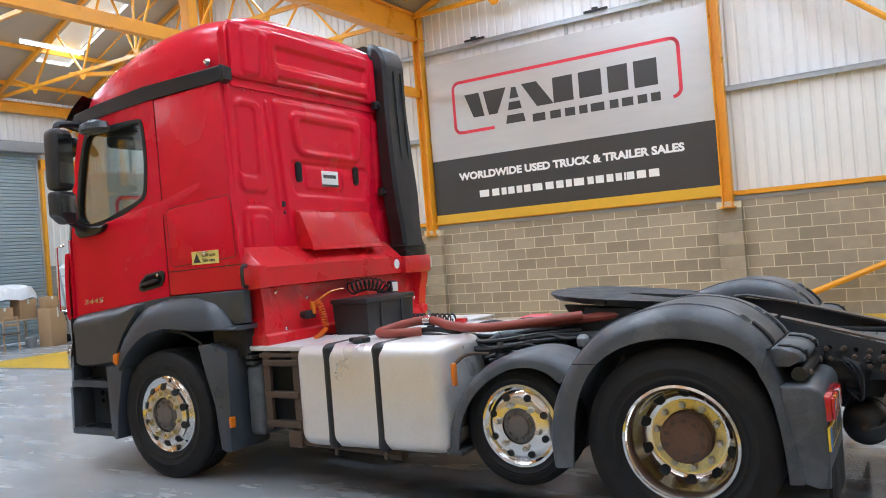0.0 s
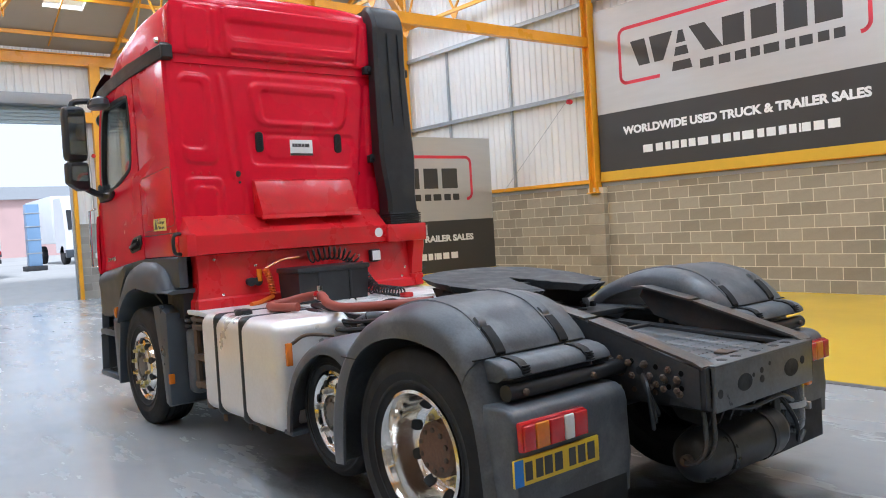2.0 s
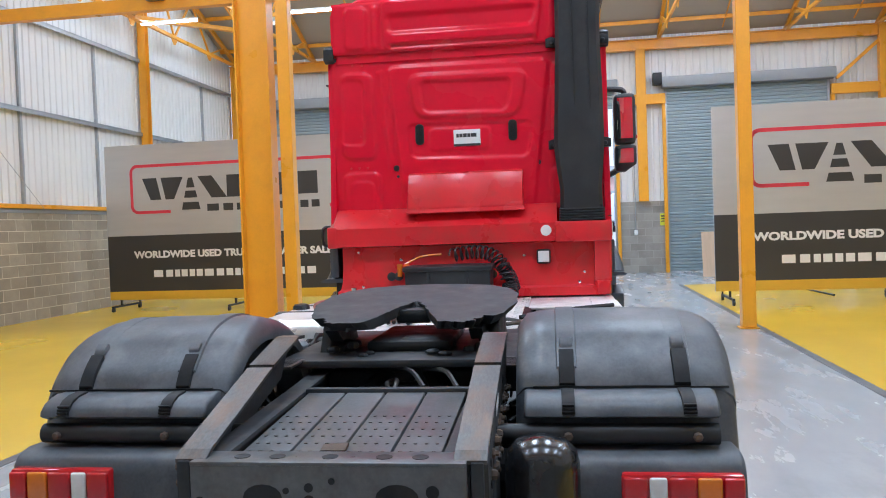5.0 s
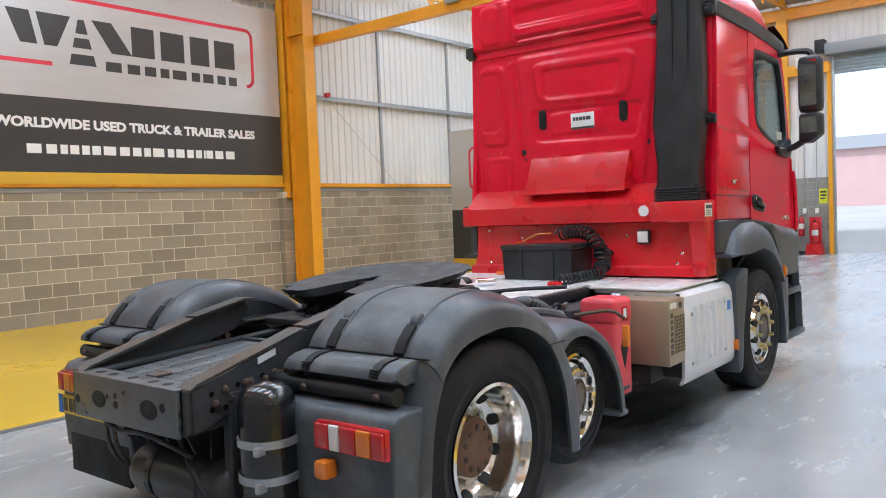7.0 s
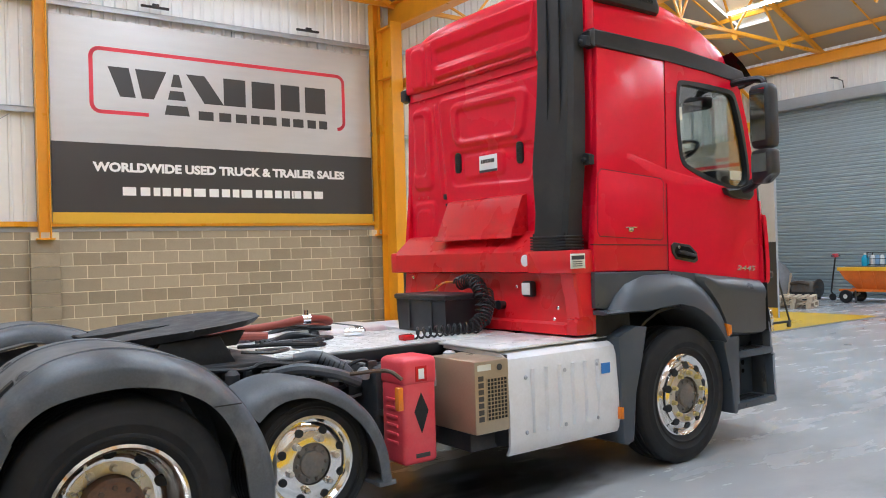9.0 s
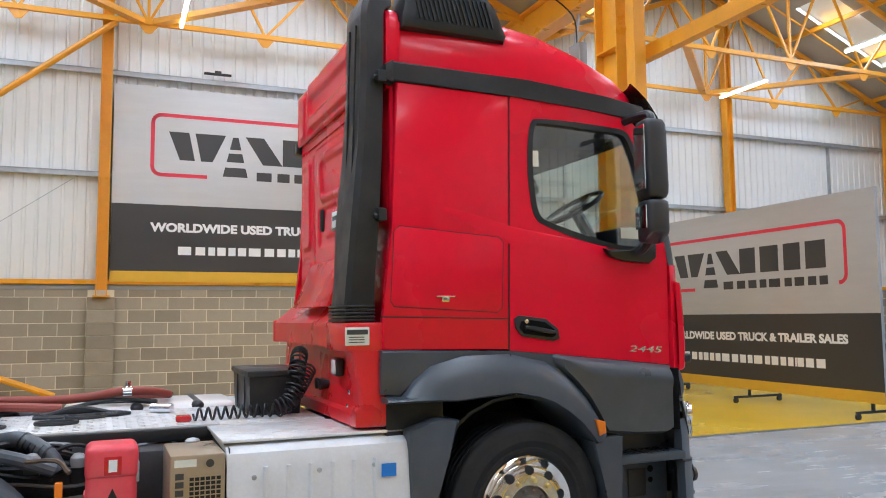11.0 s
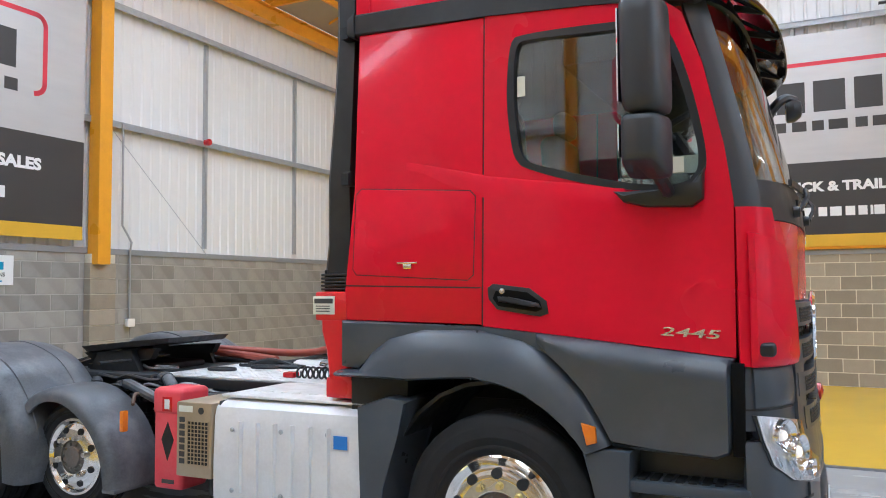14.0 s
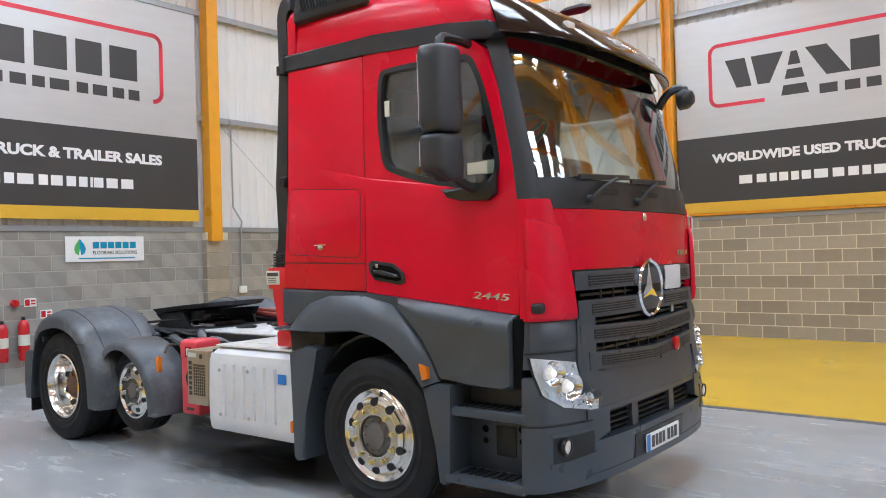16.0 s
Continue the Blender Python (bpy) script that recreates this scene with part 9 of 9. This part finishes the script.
put("top", box(fresh(), -0.4, 0.4, -0.8, 0.8, 0.71, 0.75, 0.006), "pallet_wood", wt)
for x in (-0.35, 0.35):
    for y in (-0.75, 0.75):
        put("leg", bar(fresh(), (x, y, 0), (x, y, 0.71), 0.06), "pallet_wood", wt)


def carton(x, y, z, a, b, h, rz):
    c = thing("cardboard_box", "brown cardboard box, taped shut", "cardboard box", "cardboard boxes", at=(x, y, z), rz=rz)
    put("carton", box(fresh(), -a / 2, a / 2, -b / 2, b / 2, 0, h, 0.006), "cardboard", c)
    put("tape", box(fresh(), -a / 2 - 0.001, a / 2 + 0.001, -0.025, 0.025, h * 0.75, h + 0.001), "label_pale", c)
    return c


carton(14.7, -7.0, 0, 0.42, 0.5, 1.0, 12)
carton(14.75, -7.0, 1.0, 0.36, 0.42, 0.3, -8)
carton(15.55, -6.75, 0.75, 0.4, 0.5, 0.52, 5)
carton(15.5, -6.15, 0.75, 0.34, 0.4, 0.34, -10)
bk = thing("bucket", "grey plastic bucket on the floor", "bucket", at=(14.95, -6.55, 0))
put("pail", lathe(fresh(), [(0.01, 0), (0.11, 0), (0.14, 0.26), (0.15, 0.26), (0.145, 0.28), (0.125, 0.27), (0.10, 0.02), (0.01, 0.02)], (0, 0, 0), "z", 20), "rail_grey", bk)
ws_ = thing("covering_sheet", "white sheet laid over the pile on the table", "sheet", at=(15.7, -6.35, 1.28))
put("sheet", loft(fresh(), [[(0.45 * k * math.cos(t), 0.85 * k * math.sin(t), z + 0.03 * math.sin(7 * t)) for t in [2 * math.pi * i / 28 for i in range(28)]] for z, k in ((0.0, 1.0), (0.14, 0.97), (0.30, 0.85), (0.36, 0.55), (0.38, 0.12))]), "sheet_white", ws_)
ch = thing("wooden_chair", "small brown wooden chair by the table", "chair", at=(14.8, -5.95, 0), rz=-30)
put("seat", box(fresh(), -0.2, 0.2, -0.2, 0.2, 0.42, 0.45, 0.01), "rust", ch)
for x in (-0.17, 0.17):
    for y in (-0.17, 0.17):
        put("leg", bar(fresh(), (x, y, 0), (x, y, 0.42), 0.035), "cardboard", ch)
for y in (-0.17, 0.17):
    put("back_post", bar(fresh(), (0.18, y, 0.45), (0.24, y, 0.85), 0.03), "cardboard", ch)
for z in (0.62, 0.8):
    put("back_rail", box(fresh(), 0.2, 0.23, -0.17, 0.17, z, z + 0.06, 0.004), "cardboard", ch)
ld = thing("step_ladder", "aluminium ladder leaning in the corner", "ladder", at=(14.5, -7.65, 0), rz=-90)
for x in (-0.2, 0.2):
    put("stile", bar(fresh(), (x * 1.15, 0.0, 0.0), (x, 0.45, 2.0), 0.05, 0.025), "galv", ld)
for k in range(7):
    t = (0.25 + k * 0.26) / 2.0
    put("rung", bar(fresh(), (-0.22 + 0.03 * t, 0.45 * t, t * 2.0), (0.22 - 0.03 * t, 0.45 * t, t * 2.0), 0.03), "galv", ld)
tw = thing("spare_wheel", "spare wheel with a silver rim standing upright", "wheel", at=(15.3, -7.75, 0.48), rz=20)
put("tyre", lathe(fresh(), [(0.28, -0.12), (0.40, -0.14), (0.47, -0.11), (0.48, 0), (0.47, 0.11), (0.40, 0.14), (0.28, 0.12)], (0, 0, 0), "x", 32), "rubber", tw)
put("rim", lathe(fresh(), [(0.28, -0.10), (0.26, -0.11), (0.24, -0.04), (0.08, -0.02), (0.01, -0.02)], (0, 0, 0), "x", 28), "alloy_dull", tw)
bn = thing("wrapped_bundle", "tall bundle wrapped in white plastic", "bundle", at=(15.6, -8.2, 0))
put("wrap", loft(fresh(), [[((0.25 + 0.02 * math.sin(3 * t + z * 4)) * k * math.cos(t), (0.36 + 0.03 * math.sin(2 * t + z * 5)) * k * math.sin(t), z) for t in [2 * math.pi * i / 20 for i in range(20)]] for z, k in ((0, 0.9), (0.4, 1.0), (0.9, 1.0), (1.5, 1.02), (2.05, 0.95), (2.15, 0.5))]), "sheet_white", bn)
rod = thing("support_strut", "black metal strut lying on the yellow floor", "strut", at=(0, 0, 0))
put("strut", tube(fresh(), [(11.4, -5.72, 0.02), (10.0, -5.8, 0.02), (8.9, -5.88, 0.02)], 0.02, 8), "black_plastic", rod)

# rear wall: flooring sign, conduit, alarm, extinguishers
sg = thing("company_sign", "white sign board with a green and blue drop", "sign", at=(XR + 0.02, 0.72, 1.70), rz=90)
put("board", box(fresh(), 0, 1.26, 0, 0.01, 0, 0.385, 0.002), "white", sg, smooth=0)
for mats, flip in (("bottle_blue", 1), ("green_print", -1)):
    M.setdefault("green_print", mat("green_print", (0.10, 0.42, 0.12), 0.4, vary=0.05))
    put("drop_half", prism(fresh(), [(0.22, 0.35), (0.22 + flip * 0.06, 0.27), (0.22 + flip * 0.09, 0.20), (0.22 + flip * 0.07, 0.13), (0.22 + flip * 0.02, 0.10), (0.22, 0.2)], "y", -0.002, 0.0), mats, sg, smooth=0)
for k in range(6):
    put("name_bar", box(fresh(), 0.42 + k * 0.12, 0.52 + k * 0.12, -0.002, 0.0, 0.2, 0.30), "bottle_blue", sg, smooth=0)
text_mesh("lettering", "FLOORING SOLUTIONS", 0.075, "dark_print", Matrix.Translation((0.42, -0.002, 0.11)) @ pose(0, 0, 0, 90), sg, bold=0.001, wide=0.72)
put("print_bar", box(fresh(), 0.2, 1.1, -0.002, 0.0, 0.04, 0.06), "bottle_blue", sg, smooth=0)
cd = thing("conduit", "grey conduit running down to a wall socket", "conduit", "conduits", kind="structure", at=(XR + 0.05, 3.75, 0))
put("pipe", tube(fresh(), [(0.02, -0.08, 4.15), (0.02, -0.07, 2.6), (0.03, 0.1, 2.35), (0, 0.1, 2.2), (0, 0.1, 1.2)], 0.016, 8), "galv", cd)
put("socket", box(fresh(), -0.02, 0.05, 0.03, 0.17, 1.08, 1.2, 0.008), "white", cd)
for m in (pose(XR + 0.18, 5.35, 4.12, 0, 0, 180), pose(4.99, YR + 0.2, 4.08, 0, 0, 90), pose(5.1, YL - 0.2, 4.25, 0, 0, -90), pose(XR + 0.04, -0.02, 1.14, 0, 0, 180)):
    copy_thing(al, m)
wall_extinguisher(XR + 0.10, 0.07, 0.34, 0, "red fire extinguisher hung on the block wall", 0.60, 0.075)
wall_extinguisher(XR + 0.10, -0.22, 0.34, 0, "red fire extinguisher hung on the block wall", 0.56, 0.075)
for y, z in ((0.12, 1.08), (0.34, 0.90)):
    flat_sign("safety_sign", XR + 0.012, y, z, 90, 0.17, 0.12, "white", "ext_red", "small white and red safety sign on the wall", ((0.08, 0.45, 0.12, 0.88), (0.55, 0.92, 0.6, 0.8), (0.55, 0.92, 0.25, 0.45)))

# junction boxes and cable at the valley beam
jb = thing("junction_box", "grey electrical boxes with cable on the valley beam", "junction box", at=(4.42, 5.3, 5.6))
put("case", box(fresh(), -0.12, 0.02, -0.42, -0.10, -0.25, 0.3, 0.012), "rail_grey", jb)
put("case", box(fresh(), -0.10, 0.02, 0.02, 0.30, -0.30, 0.22, 0.012), "galv", jb)
put("hanger", bar(fresh(), (0.0, -0.1, 0.3), (0.1, -0.1, 0.95), 0.04), "galv", jb)
put("cable", tube(fresh(), [(-0.05, -0.25, 0.3), (-0.1, -0.2, 0.8), (-0.6, -0.1, 1.2)], 0.012, 6, 5), "black_plastic", jb)
for x, y, rz in ((2.45, YL, 0), (-0.6, YL, 0), (3.0, YR, 180), (0.2, YR, 180)):
    v = thing("wall_vent", "small dark louvre bar on the cladding", "vent", "wall vents", at=(x, y - (0.05 if rz == 0 else -0.05), 6.23), rz=rz)
    put("bracket", box(fresh(), -0.25, 0.25, -0.05, 0.0, -0.02, 0.02, 0.004), "black_plastic", v)
    put("clip", box(fresh(), -0.06, 0.06, -0.09, -0.04, -0.03, 0.05, 0.006), "black_plastic", v)
wires = thing("brace_wire", "thin diagonal bracing wires on the wall cladding", "wire", kind="structure")
for a, b in (((XR + 0.14, 3.4, 4.0), (XR + 0.14, 5.4, 2.2)), ((XR + 0.3, YL - 0.16, 4.1), (-5.2, YL - 0.16, 2.2)), ((4.9, YR + 0.16, 4.3), (7.4, YR + 0.16, 2.2)), ((5.0, YL - 0.16, 4.3), (7.4, YL - 0.16, 2.2)), ((-3.0, YL - 0.16, 4.1), (-5.6, YL - 0.16, 2.2))):
    put("wire", tube(fresh(), [a, b], 0.006, 5), "galv", wires)

# ---- the yard outside the open door ----
YARD = 0.60                   # the yard lies higher than the hall, up a short ramp
yard = fresh()
prism(yard, [(-600, -0.02), (17.9, -0.02), (19.5, 0.16), (21.2, 0.50), (22.4, YARD), (600, YARD), (600, -0.45), (-600, -0.45)], "y", -600, 600)
tagged(obj("ground", yard, "yard"), "pale concrete yard outside the hall", "ground", kind="structure")
ly = thing("box_lorry", "white box lorry parked in the yard, seen from behind", "lorry", at=(22.4, -0.02, YARD))
put("body", box(fresh(), 0, 7.5, -1.22, 1.22, 0.85, 3.0, 0.05), "lorry_white", ly)
for y in (-1.2, 0.03):
    put("rear_door", box(fresh(), -0.04, 0.0, y, y + 1.17, 0.95, 2.88, 0.012), "lorry_white", ly)
for y in (-0.9, -0.35, 0.35, 0.9):
    put("lock_rod", bar(fresh(), (-0.06, y, 0.9), (-0.06, y, 2.92), 0.03), "galv", ly)
put("chassis", box(fresh(), 0.2, 9.5, -0.45, 0.45, 0.6, 0.85), "chassis", ly)
put("rear_bar", box(fresh(), -0.02, 0.06, -1.2, 1.2, 0.5, 0.64, 0.01), "chassis", ly)
for y in (-1.0, 1.0):
    put("tail_lamp", box(fresh(), -0.03, 0.02, y - 0.2, y + 0.2, 0.8, 0.92, 0.01), "lamp_red", ly)
    put("wheel", lathe(fresh(), [(0.02, -0.25), (0.44, -0.25), (0.47, -0.2), (0.47, 0.2), (0.44, 0.25), (0.02, 0.25)], (1.6, y * 0.95, 0.47), "y", 24), "rubber", ly)
    put("wheel", lathe(fresh(), [(0.02, -0.14), (0.44, -0.14), (0.47, -0.1), (0.47, 0.1), (0.44, 0.14), (0.02, 0.14)], (8.0, y * 1.05, 0.47), "y", 24), "rubber", ly)
put("cab", box(fresh(), 7.6, 9.7, -1.1, 1.1, 0.8, 2.7, 0.15), "lorry_white", ly)
for x, y, c_, tag in ((37.0, 2.2, "lorry_white", "white lorry cab parked across the yard"), (36.0, -7.4, "lorry_white", "white lorry cab parked across the yard"), (64.0, -6.4, "lorry_blue", "blue lorry cab parked across the yard")):
    lc = thing("lorry_cab", tag, "lorry", "parked lorries", at=(x, y, YARD))
    put("cab", loft(fresh(), [[(-0.1 + a, -1.2, z), (2.1, -1.2, z), (2.1, 1.2, z), (-0.1 + a, 1.2, z)] for z, a in ((0.6, 0.0), (1.7, 0.0), (2.8, 0.25), (3.4, 0.6))]), c_, lc, smooth=0)
    put("windscreen", loft(fresh(), [[(-0.12 + a, -1.05, z), (-0.06 + a, -1.05, z), (-0.06 + a, 1.05, z), (-0.12 + a, 1.05, z)] for z, a in ((1.75, 0.0), (2.75, 0.23))]), "black_gloss", lc, smooth=0)
    put("bumper", box(fresh(), -0.25, 0.1, -1.22, 1.22, 0.35, 0.75, 0.05), "grey_plastic", lc)
    put("grille", box(fresh(), -0.13, -0.08, -0.8, 0.8, 0.9, 1.55, 0.02), "black_plastic", lc)
    put("trailer", box(fresh(), 2.4, 9.0, -1.25, 1.25, 1.1, 3.6, 0.05), "lorry_white", lc)
    for xx in (0.8, 6.0):
        for y_ in (-1.05, 1.05):
            put("wheel", lathe(fresh(), [(0.02, -0.15), (0.46, -0.15), (0.5, -0.1), (0.5, 0.1), (0.46, 0.15), (0.02, 0.15)], (xx, y_, 0.5), "y", 20), "rubber", lc)
cv = thing("parked_car", "dark car parked in the yard", "car", at=(32.4, 1.75, YARD))
put("body", loft(fresh(), [[(x, -w, z0), (x, w, z0), (x, w * 0.95, z1), (x, -w * 0.95, z1)] for x, w, z0, z1 in ((0, 0.78, 0.35, 0.85), (0.2, 0.86, 0.22, 0.95), (2.2, 0.88, 0.22, 0.95), (4.0, 0.84, 0.25, 0.8), (4.2, 0.75, 0.35, 0.7))]), "rail_grey", cv)
put("cabin", loft(fresh(), [[(a, -b, z), (c, -b, z), (c, b, z), (a, b, z)] for z, a, c, b in ((0.93, 0.15, 3.1, 0.8), (1.4, 0.7, 2.4, 0.65))]), "black_gloss", cv, smooth=0)
for y in (-0.65, 0.65):
    put("tail_lamp", box(fresh(), -0.01, 0.12, y - 0.15, y + 0.15, 0.68, 0.82, 0.02), "lamp_red", cv)
    for x in (0.8, 3.3):
        put("wheel", lathe(fresh(), [(0.02, -0.1), (0.28, -0.1), (0.31, -0.06), (0.31, 0.06), (0.28, 0.1), (0.02, 0.1)], (x, y * 1.2, 0.31), "y", 18), "rubber", cv)
tw = thing("storage_tower", "tall blue steel tower standing in the yard", "tower", at=(29.3, -3.5, YARD))
put("body", box(fresh(), -0.25, 0.25, -0.25, 0.25, 0.2, 2.75, 0.02), "lorry_blue", tw)
put("base", box(fresh(), -0.4, 0.4, -0.4, 0.4, 0.0, 0.2, 0.02), "chassis", tw)
for k in range(4):
    put("band", box(fresh(), -0.27, 0.27, -0.27, 0.27, 0.7 + k * 0.55, 0.75 + k * 0.55, 0.01), "galv", tw)
sh = thing("far_shed", "pale red clad shed beyond the yard", "building", at=(85, 10, YARD))
put("wall", box(fresh(), 0, 14, -40, 45, 0, 6.0), "shed", sh, smooth=0)
put("roof", prism(fresh(), [(-0.5, 6.0), (14.5, 6.0), (7, 7.8)], "y", -40.5, 45.5), "rail_grey", sh, smooth=0)
for k in range(5):
    put("shutter", box(fresh(), -0.08, 0.0, -32 + k * 15, -27 + k * 15, 0, 4.5), "steel_shutter", sh, smooth=0)


# ---- damp stains on the floor, with the truck's shade painted in ----
def damp_shade_material():
    """A dark patch, damp and painted shade in one: soft-edged and broken up, glossier than the floor."""
    m = mat("damp_and_shade", (0.055, 0.055, 0.055), 0.12, vary=0.2, scale=3, rough_vary=0.3)
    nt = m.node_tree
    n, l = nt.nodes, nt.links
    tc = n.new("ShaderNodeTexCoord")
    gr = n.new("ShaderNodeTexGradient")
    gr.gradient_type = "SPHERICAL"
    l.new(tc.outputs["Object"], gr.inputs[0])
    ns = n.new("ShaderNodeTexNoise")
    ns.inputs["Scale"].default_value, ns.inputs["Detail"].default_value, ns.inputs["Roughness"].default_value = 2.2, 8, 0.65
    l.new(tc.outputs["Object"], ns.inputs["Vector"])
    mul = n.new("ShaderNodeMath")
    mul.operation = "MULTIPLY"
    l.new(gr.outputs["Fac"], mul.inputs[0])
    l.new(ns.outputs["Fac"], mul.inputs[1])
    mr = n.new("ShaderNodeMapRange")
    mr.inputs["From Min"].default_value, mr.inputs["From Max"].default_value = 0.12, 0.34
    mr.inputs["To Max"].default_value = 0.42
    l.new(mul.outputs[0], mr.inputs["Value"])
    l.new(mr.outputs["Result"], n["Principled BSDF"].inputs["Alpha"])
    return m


M["stain"] = damp_shade_material()
# ovals under the truck: damp, plus its shade painted on the floor
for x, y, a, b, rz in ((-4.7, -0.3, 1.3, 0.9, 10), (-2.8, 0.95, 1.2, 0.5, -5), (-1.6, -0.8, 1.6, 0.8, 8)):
    st_ = tagged(obj("floor_stain", prism(fresh(), [(math.cos(t), math.sin(t)) for t in [2 * math.pi * i / 32 for i in range(32)]], "z", 0.0, 0.001), "stain"), "dark damp stain on the grey floor coating, with the truck's shade painted in", "stain", "floor stains", kind="structure")
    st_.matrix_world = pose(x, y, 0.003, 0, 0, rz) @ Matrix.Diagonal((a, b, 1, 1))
